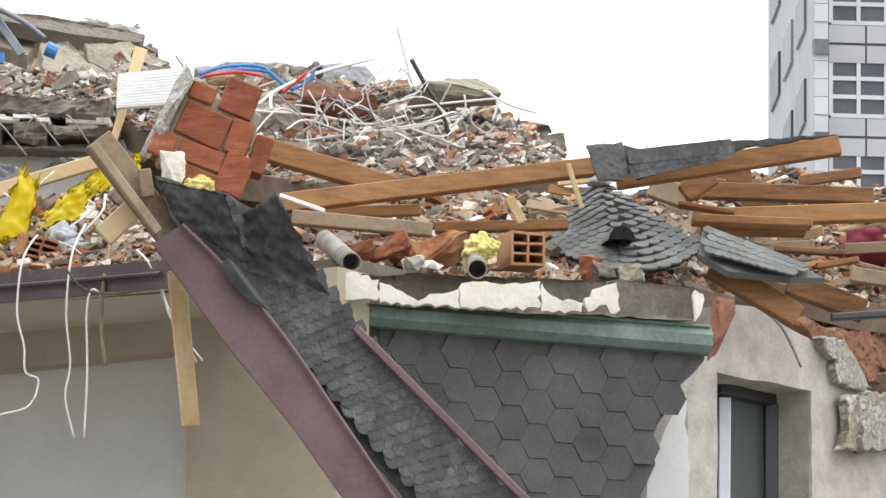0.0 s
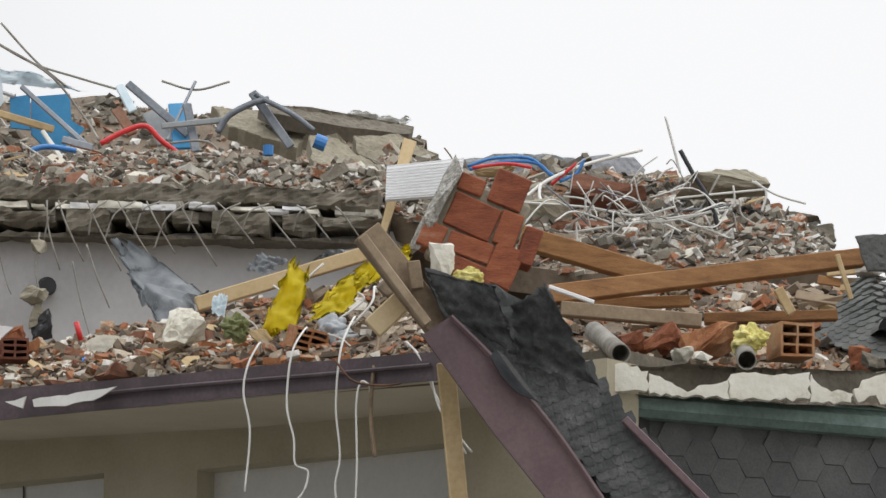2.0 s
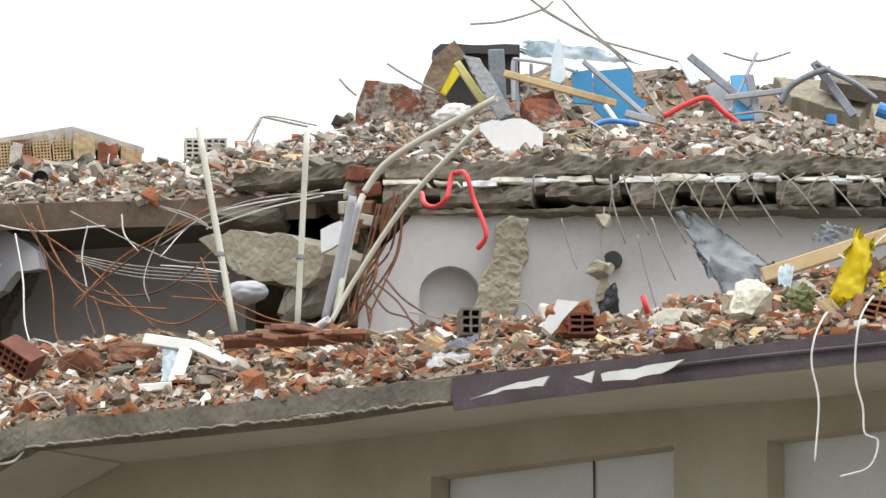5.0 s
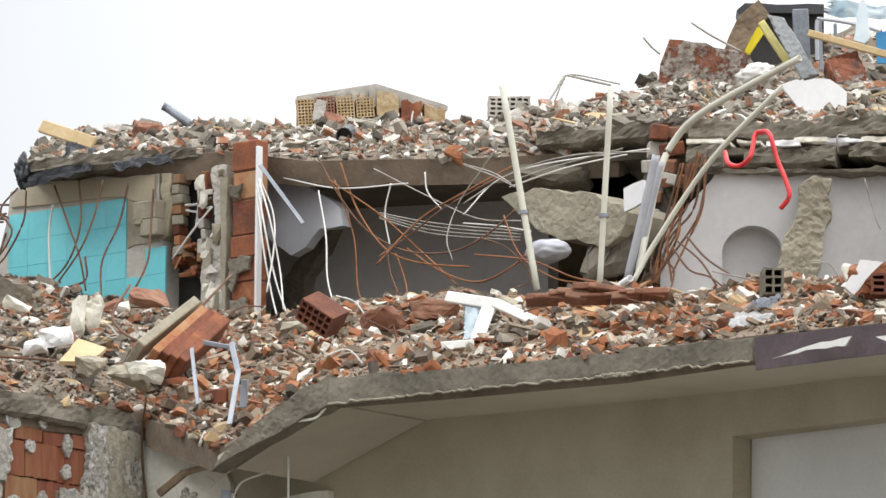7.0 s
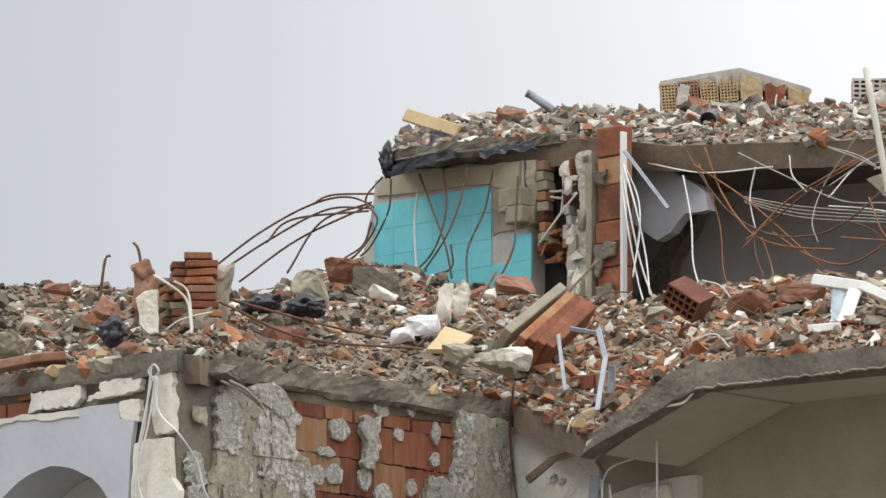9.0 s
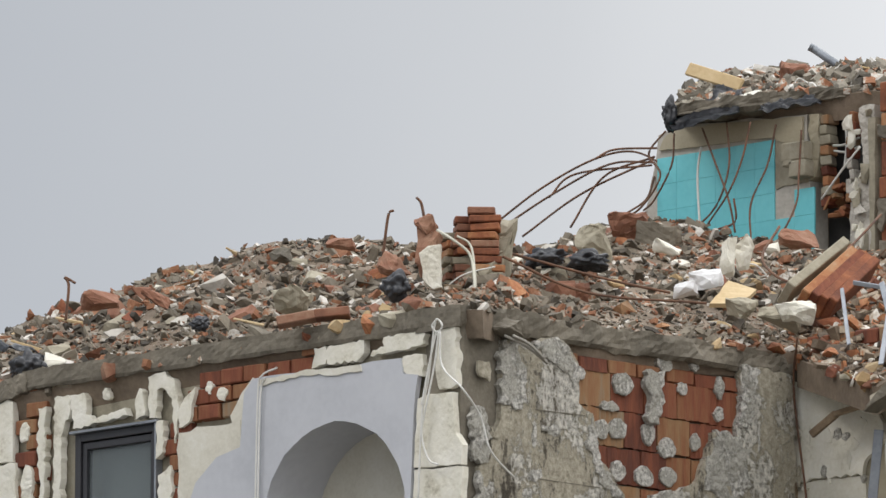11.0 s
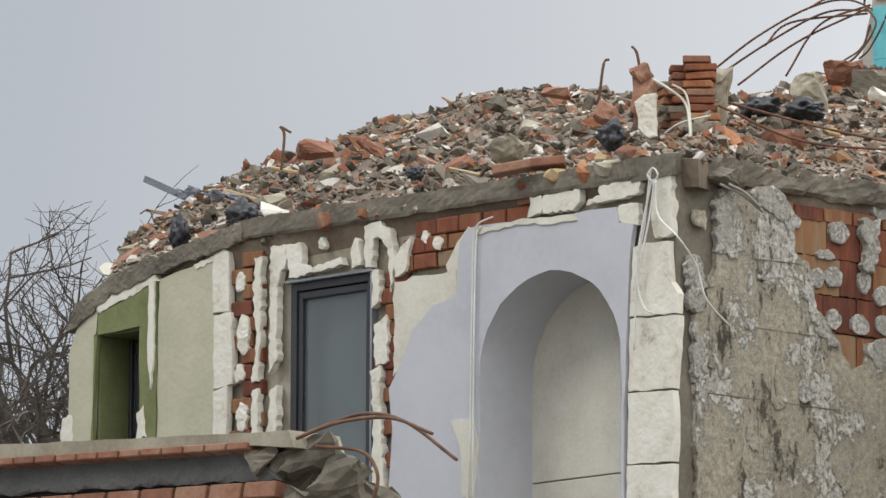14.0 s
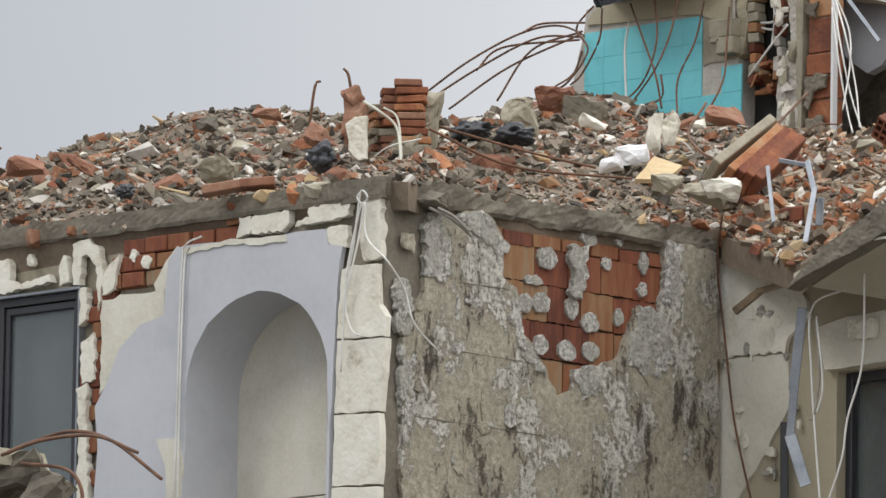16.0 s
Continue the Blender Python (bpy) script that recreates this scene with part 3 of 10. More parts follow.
# ---- left block: street wall (y = 0), side wall (x = 0) ----
def cell_wall(name, y0, y1, x0, x1, z0, z1, holes, mat, label):
    """A straight wall along x with upright openings (x0, x1, z0, z1) through it."""
    bm = bmesh.new()
    xs = x0
    for a, b, lo, hi in sorted(holes):
        box((xs, y0, z0), (a, y1, z1), bm=bm)
        if hi < z1:
            box((a, y0, hi), (b, y1, z1), bm=bm)
        if lo > z0:
            box((a, y0, z0), (b, y1, lo), bm=bm)
        xs = b
    box((xs, y0, z0), (x1, y1, z1), bm=bm)
    return single(name, bm, mat, label, "wall", kind="structure")


WIN_L, WIN_R, WIN_T, WIN_B = -3.36, -2.62, TOP - 0.37, TOP - 2.3
NI_L, NI_R, NI_T = -1.64, -0.43, (-1.000, 0.000, 10.396)[2]
GR_L, GR_R, GR_T = -5.13, -4.70, TOP - 0.50
wall_b = cell_wall("wall_left_block", 0.03, 0.32, -4.1, -0.32, 0, TOP - 0.06, [(WIN_L, WIN_R, WIN_B, WIN_T), (NI_L - 0.03, NI_R + 0.03, TOP - 3.0, NI_T + 0.03)], CONCRETE_WARM, "stripped masonry wall with patches of old insulation")
part("wall_end", plate([(-4.1, 0, 0), (-4.1, 0, 10.80), (-4.55, 0, 10.70), (-5.09, 0, 10.57), (-5.36, 0, 10.34), (-5.42, 0, 10.20), (-5.42, 0, 0), (GR_L, 0, 0), (GR_L, 0, GR_T), (GR_R, 0, GR_T), (GR_R, 0, 0)], 0.29, off=-0.03), CONCRETE_WARM, wall_b)
part("wall_sill", box((GR_L, 0.03, 0), (GR_R, 0.32, TOP - 2.2)), CONCRETE_WARM, wall_b)
wall_c = single("wall_corner_side", box((-0.32, 0.32, 0), (-0.03, 2.9, TOP - 0.07)), CONCRETE, "stripped side wall of hollow brick", "wall", kind="structure")
single("wall_left_end", box((-5.42, 0.32, 0), (-5.1, 7.0, TOP - 0.75)), CONCRETE_WARM, "masonry end wall", "wall", kind="structure")
single("column", box((-0.32, 0.0, 0), (0.0, 0.32, TOP - 0.02), 0.015), CONCRETE, "grey concrete corner column laid bare", "column", kind="structure")
single("beam_front", strip([(-3.794, -0.050, 10.872), (-2.675, -0.050, 10.910), (-1.682, -0.050, 10.959), (-0.855, -0.050, 10.971), (0.03, -0.05, 0)], TOP - 0.06, TOP + 0.065, 0.5, jitter=0.012, seed=4), CONCRETE, "rough grey concrete ring beam", "beam", kind="structure")
single("beam_end", plate([(-3.76, -0.05, 10.985), (-4.416, -0.05, 10.875), (-4.967, -0.05, 10.775), (-5.30, -0.05, 10.62), (-5.38, -0.05, 10.45), (-5.30, -0.05, 10.47), (-4.967, -0.05, 10.64), (-4.416, -0.05, 10.755), (-3.76, -0.05, 10.86)], 0.4, 0.012, 0.06, seed=14, bulge=0.012), CONCRETE, "crumbling end of the ring beam, sloping down", "beam", kind="structure")
single("beam_side", strip([(0.03, -0.05, 0), (0.05, 0.8, 0), (0.06, 1.6, 0), (0.05, 2.4, 0), (0.0, 2.9, 0)], TOP - 0.075, TOP + 0.07, 0.3, jitter=0.025, seed=5, way=(-1, 0)), CONCRETE, "broken grey concrete ring beam", "beam", kind="structure")
single("floor_block", box((-4.2, 0.2, TOP - 0.2), (-0.1, 9.8, TOP - 0.06)), CONCRETE, "grey concrete floor slab under the rubble", "floor", kind="structure")

# niche with a round head
w = (NI_R - NI_L) / 2
arc = [(NI_R, 0, TOP - 3.0)] + [((NI_L + NI_R) / 2 + w * math.cos(math.pi * k / 20), 0, NI_T - w * 0.93 + w * 0.93 * math.sin(math.pi * k / 20)) for k in range(21)] + [(NI_L, 0, TOP - 3.0)]
bm = bmesh.new()
fr = [bm.verts.new(Vector(p) + Vector((0, -0.045, 0))) for p in arc]
bk = [bm.verts.new(Vector(p) + Vector((0, 0.42, 0))) for p in arc]
for i in range(len(arc) - 1):
    bm.faces.new((fr[i], fr[i + 1], bk[i + 1], bk[i]))
niche = thing("arched_niche", "round-headed niche with smooth grey-blue reveal and pale back", "niche", kind="structure")
part("reveal", bm, GREYBLUE, niche, "smooth grey-blue reveal", smooth=True)
for z0, z1 in ((-3.0, -1.72), (-1.712, -0.45)):
    part("back_panel", box((NI_L - 0.05, 0.40, TOP + z0), (NI_R + 0.05, 0.44, TOP + z1), 0.003), CREAM, niche, "pale panel at the back")

# grey-blue plaster field round the niche
field = [(-1.820, 0.000, 10.652), (-1.742, 0.000, 10.730), (-1.439, 0.000, 10.736), (-1.026, 0.000, 10.705), (-0.713, 0.000, 10.726), (-0.474, 0.000, 10.721), (-0.454, 0.000, 10.624), (-0.331, 0.000, 10.604), (-0.368, 0.000, 10.365), (-0.386, 0.000, 9.928), (-0.413, 0.000, 9.391), (NI_R + 0.05, 0, TOP - 3.0)]
field += [tuple(p) for p in arc]
field += [(-2.407, 0.000, 8.405), (-2.428, 0.000, 9.162), (-2.402, 0.000, 9.573), (-2.428, 0.000, 9.817), (-2.310, 0.000, 9.978), (-2.232, 0.000, 10.143), (-2.050, 0.000, 10.280), (-1.853, 0.000, 10.329)]
part("plaster_field", plate(field, 0.035, 0.006, 0.12, off=0.045, seed=3), GREYBLUE, wall_b, "grey-blue painted plaster with torn edges")
part("plaster_patch", plate([(-2.404, 0.000, 10.471), (-2.125, 0.000, 10.484), (-1.854, 0.000, 10.491), (-1.838, 0.000, 10.317), (-2.050, 0.000, 10.270), (-2.232, 0.000, 10.133), (-2.310, 0.000, 9.978), (-2.404, 0.000, 9.901)], 0.03, 0.012, 0.05, off=0.035, seed=8), CREAM, wall_b)
part("plaster_patch", plate([(-1.855, 0.000, 10.656), (-1.757, 0.000, 10.749), (-1.722, 0.000, 10.711), (-1.809, 0.000, 10.342), (-1.868, 0.000, 10.348), (-1.953, 0.000, 10.528)], 0.03, 0.008, 0.05, off=0.03, seed=9), CREAM, wall_b)
part("plaster_patch", plate([(-1.882, 0.000, 9.577), (-1.676, 0.000, 9.558), (-1.646, 0.000, 9.368), (-1.673, 0.000, 9.090), (-1.781, 0.000, 9.100), (-1.793, 0.000, 9.381)], 0.02, 0.008, 0.05, off=0.052, seed=10), CREAM, wall_b)
part("torn_edge", plate([(-1.683, 0.000, 10.713), (-1.268, 0.000, 10.731), (-0.809, 0.000, 10.716), (-0.799, 0.000, 10.681), (-1.002, 0.000, 10.675), (-1.268, 0.000, 10.704), (-1.673, 0.000, 10.678)], 0.02, 0.006, 0.05, off=0.055, seed=11), CREAM, wall_b)

# insulation blocks and strips
for k, pts in enumerate((
        [(-1.220, 0.000, 10.863), (-1.123, 0.000, 10.866), (-1.123, 0.000, 10.750), (-1.234, 0.000, 10.745)],
        [(-1.109, 0.000, 10.864), (-0.786, 0.000, 10.867), (-0.785, 0.000, 10.782), (-0.857, 0.000, 10.749), (-1.113, 0.000, 10.749)],
        [(-0.627, 0.000, 10.867), (-0.279, 0.000, 10.873), (-0.279, 0.000, 10.778), (-0.474, 0.000, 10.768), (-0.737, 0.000, 10.759), (-0.713, 0.000, 10.801), (-0.617, 0.000, 10.804)],
        [(-0.464, 0.000, 10.727), (-0.298, 0.000, 10.729), (-0.297, 0.000, 10.594), (-0.464, 0.000, 10.632)],
        [(-0.165, 0.000, 10.867), (-0.019, 0.000, 10.901), (-0.009, 0.000, 10.513), (-0.150, 0.000, 10.494), (-0.188, 0.000, 10.650)],
        [(-0.330, 0.000, 10.462), (-0.235, 0.000, 10.479), (-0.037, 0.000, 10.472), (-0.022, 0.000, 10.228), (0.049, 0.000, 10.154), (0.035, 0.000, 10.034), (-0.362, 0.000, 10.054)],
        [(-0.367, 0.000, 10.041), (0.039, 0.000, 10.027), (0.030, 0.000, 9.887), (0.003, 0.000, 9.595), (-0.375, 0.000, 9.610)],
        [(-0.375, 0.000, 9.597), (-0.007, 0.000, 9.582), (0.017, 0.000, 9.386), (0.003, 0.000, 9.159), (-0.379, 0.000, 9.180)],
        [(-0.379, 0.000, 9.166), (0.004, 0.000, 9.146), (0.004, 0.000, 8.685), (-0.382, 0.000, 8.717)],
        [(-4.034, 0.000, 10.807), (-3.931, 0.000, 10.831), (-3.884, 0.000, 10.809), (-3.885, 0.000, 10.439), (-4.030, 0.000, 10.439)],
        [(-4.019, 0.000, 10.424), (-3.854, 0.000, 10.433), (-3.849, 0.000, 9.986), (-4.014, 0.000, 9.966)],
        [(-4.013, 0.000, 9.952), (-3.890, 0.000, 9.976), (-3.891, 0.000, 9.604), (-4.009, 0.000, 9.615)],
        [(-3.651, 0.000, 10.746), (-3.590, 0.000, 10.750), (-3.596, 0.000, 10.382), (-3.612, 0.000, 9.981), (-3.674, 0.000, 9.969), (-3.625, 0.000, 10.245), (-3.664, 0.000, 10.459)],
        [(-3.663, 0.000, 9.933), (-3.607, 0.000, 9.942), (-3.613, 0.000, 9.579), (-3.669, 0.000, 9.584)],
        [(-3.503, 0.000, 10.794), (-3.376, 0.000, 10.808), (-3.354, 0.000, 10.673), (-3.425, 0.000, 10.610), (-3.446, 0.000, 10.227), (-3.429, 0.000, 10.086), (-3.510, 0.000, 10.024), (-3.504, 0.000, 10.373)],
        [(-3.504, 0.000, 9.918), (-3.438, 0.000, 9.947), (-3.444, 0.000, 9.564), (-3.536, 0.000, 9.572)],
        [(-3.365, 0.000, 10.793), (-3.248, 0.000, 10.802), (-3.207, 0.000, 10.763), (-3.231, 0.000, 10.660), (-3.130, 0.000, 10.632), (-2.867, 0.000, 10.675), (-2.856, 0.000, 10.622), (-3.231, 0.000, 10.590), (-3.333, 0.000, 10.594)],
        [(-2.777, 0.000, 10.718), (-2.737, 0.000, 10.776), (-2.702, 0.000, 10.762), (-2.695, 0.000, 10.605), (-2.766, 0.000, 10.598)],
        [(-2.667, 0.000, 10.838), (-2.527, 0.000, 10.851), (-2.426, 0.000, 10.785), (-2.395, 0.000, 10.574), (-2.433, 0.000, 10.405), (-2.460, 0.000, 10.685), (-2.526, 0.000, 10.761), (-2.586, 0.000, 10.750), (-2.605, 0.000, 10.589), (-2.665, 0.000, 10.581)],
        [(-2.395, 0.000, 10.626), (-2.316, 0.000, 10.704), (-2.251, 0.000, 10.732), (-2.295, 0.000, 10.529), (-2.394, 0.000, 10.491)],
        [(-2.584, 0.000, 10.559), (-2.524, 0.000, 10.560), (-2.523, 0.000, 10.362), (-2.583, 0.000, 10.333)],
        [(-2.582, 0.000, 10.229), (-2.472, 0.000, 10.270), (-2.450, 0.000, 9.992), (-2.559, 0.000, 9.968)],
        [(-2.599, 0.000, 9.937), (-2.519, 0.000, 9.964), (-2.506, 0.000, 9.583), (-2.463, 0.000, 9.165), (-2.593, 0.000, 9.177), (-2.576, 0.000, 9.589)],
        [(-5.143, 0.000, 10.590), (-4.838, 0.000, 10.677), (-4.565, 0.000, 10.741), (-4.522, 0.000, 10.694), (-4.732, 0.000, 10.637), (-5.074, 0.000, 10.544)],
        [(-4.200, 0.000, 10.760), (-3.925, 0.000, 10.817), (-3.925, 0.000, 10.781), (-4.184, 0.000, 10.730)],
        [(-5.421, 0.000, 9.920), (-5.330, 0.000, 9.926), (-5.321, 0.000, 9.697), (-5.434, 0.000, 9.707)],
        [(-4.711, 0.000, 9.873), (-4.659, 0.000, 9.921), (-4.625, 0.000, 9.723), (-4.719, 0.000, 9.721)])):
    part("insulation_piece", plate(pts, 0.05, 0.005 if 5 <= k <= 11 else 0.011, 0.05 if 5 <= k <= 11 else 0.03, off=0.036 + 0.004 * (k % 3), seed=30 + k, bulge=0.003), FOAM, wall_b)
for k, (a, b) in enumerate((((-3.826, 0.000, 10.672), (-3.742, 0.000, 10.544)), ((-3.812, 0.000, 10.404), (-3.706, 0.000, 10.148)), ((-3.840, 0.000, 10.097), (-3.746, 0.000, 9.990)), ((-3.816, 0.000, 9.860), (-3.717, 0.000, 9.676)), ((-3.086, 0.000, 10.806), (-3.014, 0.000, 10.729)), ((-2.078, 0.000, 10.714), (-1.968, 0.000, 10.633)), ((-2.167, 0.000, 10.758), (-2.107, 0.000, 10.682)), ((-2.578, 0.000, 9.831), (-2.517, 0.000, 9.653)))):
    part("adhesive_dab", plate(ring(a, b), 0.03, 0.01, 0.02, off=0.03, seed=k + 3, bulge=0.01), FOAM, wall_b)

# plaster panels, olive recess and dark window at the far end of the street wall
part("render_panel", plate([(-4.533, 0.000, 10.699), (-4.034, 0.000, 10.793), (-4.009, 0.000, 9.580), (-4.545, 0.000, 9.628)], 0.04, 0.006, 0.1, off=0.03, seed=5), LIME, wall_b, "greenish cream render")
part("olive_surround", plate([(-5.089, 0.000, 10.531), (-4.968, 0.000, 10.572), (-4.548, 0.000, 10.690), (-4.545, 0.000, 9.628), (GR_R, 0, TOP - 2.2), (GR_R, 0, GR_T), (GR_L, 0, GR_T - 0.02), (GR_L, 0, TOP - 2.2), (-5.152, 0.000, 9.718)], 0.03, 0.004, 0.1, off=0.04, seed=6), GREEN, wall_b, "olive green painted surround")
part("render_panel", plate([(-5.363, 0.000, 10.326), (-5.259, 0.000, 10.530), (-5.090, 0.000, 10.602), (-5.122, 0.000, 10.249), (-5.157, 0.000, 9.683), (-5.364, 0.000, 9.701)], 0.04, 0.006, 0.1, off=0.036, seed=7), LIME, wall_b)
part("insulation_piece", plate([(-4.601, 0.000, 10.677), (-4.554, 0.000, 10.690), (-4.552, 0.000, 10.194), (-4.582, 0.000, 10.020), (-4.610, 0.000, 10.200)], 0.03, 0.006, 0.04, off=0.055, seed=77), FOAM, wall_b)
for x0, x1 in ((GR_L + 0.003, GR_L + 0.02), (GR_R - 0.02, GR_R - 0.003)):
    part("olive_reveal", box((x0, 0.0, TOP - 2.2), (x1, 0.36, GR_T)), GREEN, wall_b)
part("olive_reveal", box((GR_L, 0.0, GR_T - 0.02), (GR_R, 0.36, GR_T - 0.003)), GREEN, wall_b)
win2 = thing("window_2", "narrow dark window deep in an olive recess", "window", kind="structure")
part("window_pane", box((GR_L, 0.27, TOP - 2.2), (GR_R, 0.28, GR_T)), GLASS, win2)
for x in (GR_L + 0.02, (GR_L + GR_R) / 2, GR_R - 0.02):
    part("window_frame", box((x - 0.02, 0.24, TOP - 2.2), (x + 0.02, 0.3, GR_T), 0.004), FRAME, win2)

# anthracite window with curtains
win = thing("window_1", "closed anthracite window with grey curtains behind the glass", "window", kind="structure")
for lo, hi in (((WIN_L, 0.0, WIN_B), (WIN_L + 0.05, 0.07, WIN_T)), ((WIN_R - 0.05, 0.0, WIN_B), (WIN_R, 0.07, WIN_T)), ((WIN_L + 0.05, 0.0, WIN_T - 0.05), (WIN_R - 0.05, 0.07, WIN_T))):
    part("window_frame", box(lo, hi, 0.004), FRAME, win, "dark outer frame")
for lo, hi in (((WIN_L + 0.055, 0.015, WIN_B), (WIN_L + 0.09, 0.075, WIN_T - 0.055)), ((WIN_R - 0.08, 0.015, WIN_B), (WIN_R - 0.055, 0.075, WIN_T - 0.055)), ((WIN_L + 0.09, 0.015, WIN_T - 0.10), (WIN_R - 0.08, 0.075, WIN_T - 0.055))):
    part("sash", box(lo, hi, 0.004), FRAME, win)
part("frame_edge", box((WIN_L - 0.02, -0.035, WIN_T), (WIN_R + 0.02, 0.03, WIN_T + 0.018), 0.003), STEEL, win, "bright metal edge strip")
part("frame_edge", box((WIN_R, -0.03, WIN_B), (WIN_R + 0.016, 0.03, WIN_T), 0.003), STEEL, win)
pane = part("window_pane", box((WIN_L + 0.09, 0.04, WIN_B), (WIN_R - 0.08, 0.046, WIN_T - 0.10)), GLASS, win)
pane.visible_shadow = False
single("curtain", sheet([(WIN_L + 0.06, 0.16, WIN_B), (WIN_R - 0.05, 0.16, WIN_B), (WIN_R - 0.05, 0.16, WIN_T), (WIN_L + 0.06, 0.16, WIN_T)], 5, 0.03, 24, 0.0), CURTAIN, "grey curtain hanging behind the window", "curtain", smooth=True)

# hollow bricks laid bare: separate pieces on shared meshes
def brick_mesh(size, seed, mat=BRICK):
    rnd = random.Random(seed)
    bm = box(tuple(-s / 2 for s in size), tuple(s / 2 for s in size), 0.006)
    for v in bm.verts:
        v.co += Vector((rnd.uniform(-1, 1), rnd.uniform(-1, 1), rnd.uniform(-1, 1))) * 0.004
    return mesh("brick", bm, mat)


def block_mesh(wide, high, seed):
    """The outer face of a hollow clay block: shallow upright grooves and chipped edges."""
    rnd = random.Random(seed)
    bm = bmesh.new()
    n = 9
    cols = []
    for i in range(n + 1):
        y = -wide / 2 + wide * i / n
        x = 0.03 - (0.006 if i % 2 and 0 < i < n else 0.0)
        cols.append([bm.verts.new((a, y + rnd.uniform(-0.003, 0.003), z + rnd.uniform(-0.005, 0.005))) for a, z in ((x, -high / 2), (x, high / 2), (-0.03, high / 2), (-0.03, -high / 2))])
    for a, b in zip(cols, cols[1:]):
        for k in range(4):
            bm.faces.new((a[k], b[k], b[(k + 1) % 4], a[(k + 1) % 4]))
    bm.faces.new(cols[0])
    bm.faces.new(cols[-1][::-1])
    return mesh("brick", bm, CLAY)


BRICKS_C = [block_mesh(w, 0.214, k) for k, w in enumerate((0.276, 0.21, 0.19))]
BRICKS_H = [brick_mesh((0.06, 0.24, 0.085), k + 5, CLAY) for k in range(2)]
BRICKS_B = [brick_mesh((0.188, 0.06, 0.092), k + 9, CLAY) for k in range(3)]


def put_brick(me, at, parent, lean=0.0):
    ob = new("brick", me)
    ob.location, ob.parent = at, parent
    ob.rotation_euler = (lean, 0, 0)
    return ob


rnd = random.Random(4)
for row in range(6):
    z = TOP - 0.315 - row * 0.222
    y = 0.66 + rnd.uniform(0, 0.1)
    while y < 2.7:
        k = rnd.randrange(3)
        w = (0.276, 0.21, 0.19)[k]
        put_brick(BRICKS_C[k], (-0.022 + rnd.uniform(-0.008, 0.004), y + w / 2, z + rnd.uniform(-0.004, 0.004)), wall_c, rnd.uniform(-0.012, 0.012))
        y += w + 0.007
for col in range(7):
    put_brick(rnd.choice(BRICKS_H), (-0.024, 0.85 + col * 0.25, TOP - 0.165 + rnd.uniform(-0.005, 0.005)), wall_c)


def brick_field(pts, parent):
    """Small bricks of the street wall whose middles lie inside an outline on it."""
    xs, zs = [p[0] for p in pts], [p[2] for p in pts]
    row, z = 0, min(zs)
    while z < max(zs):
        x = min(xs) + (0.1 if row % 2 else 0)
        while x < max(xs):
            inside = False
            for i in range(len(pts)):
                (xa, _, za), (xb, _, zb) = pts[i], pts[i - 1]
                if (za > z) != (zb > z) and x < (xb - xa) * (z - za) / (zb - za) + xa:
                    inside = not inside
            if inside:
                put_brick(rnd.choice(BRICKS_B), (x + rnd.uniform(-0.005, 0.005), 0.015 + rnd.uniform(-0.008, 0.008), z), parent)
            x += 0.2
        z += 0.1
        row += 1


brick_field([(-2.451, 0.000, 10.753), (-2.128, 0.000, 10.795), (-1.709, 0.000, 10.840), (-1.220, 0.000, 10.880), (-1.220, 0.000, 10.743), (-1.757, 0.000, 10.697), (-1.928, 0.000, 10.526), (-2.424, 0.000, 10.473)], wall_b)
brick_field([(-3.889, 0.000, 10.834), (-3.652, 0.000, 10.809), (-3.638, 0.000, 9.546), (-3.885, 0.000, 9.568)], wall_b)
brick_field([(-2.604, 0.000, 10.561), (-2.395, 0.000, 10.574), (-2.413, 0.000, 9.092), (-2.592, 0.000, 9.108)], wall_b)

# side wall: patchy render round the bare bricks, dabs of adhesive
part("render_coat", plate([(0.000, 0.294, 10.819), (0.000, 0.495, 10.810), (0.000, 0.684, 10.877), (0.000, 0.868, 10.845), (0.000, 0.958, 10.679), (0.000, 0.943, 10.507), (0.000, 1.056, 10.445), (0.000, 1.124, 10.187), (0.000, 1.283, 10.035), (0.000, 1.358, 9.934), (0.000, 1.433, 9.830), (0.000, 1.539, 9.892), (0.000, 1.599, 10.029), (0.000, 1.941, 10.108), (0.000, 2.022, 10.255), (0.000, 2.097, 10.443), (0.000, 2.306, 10.439), (0.000, 2.341, 10.637), (0.000, 2.346, 10.873), (0.000, 2.571, 10.889), (0.000, 2.807, 10.872), (0.000, 2.834, 10.000), (0.000, 2.854, 8.964), (0.000, 0.121, 8.698), (0.000, 0.115, 10.039), (0.000, 0.292, 10.329)], 0.05, 0.014, 0.05, off=0.04, seed=21, bulge=0.008), PATCHY, wall_c, "patchy grey-cream render and adhesive")
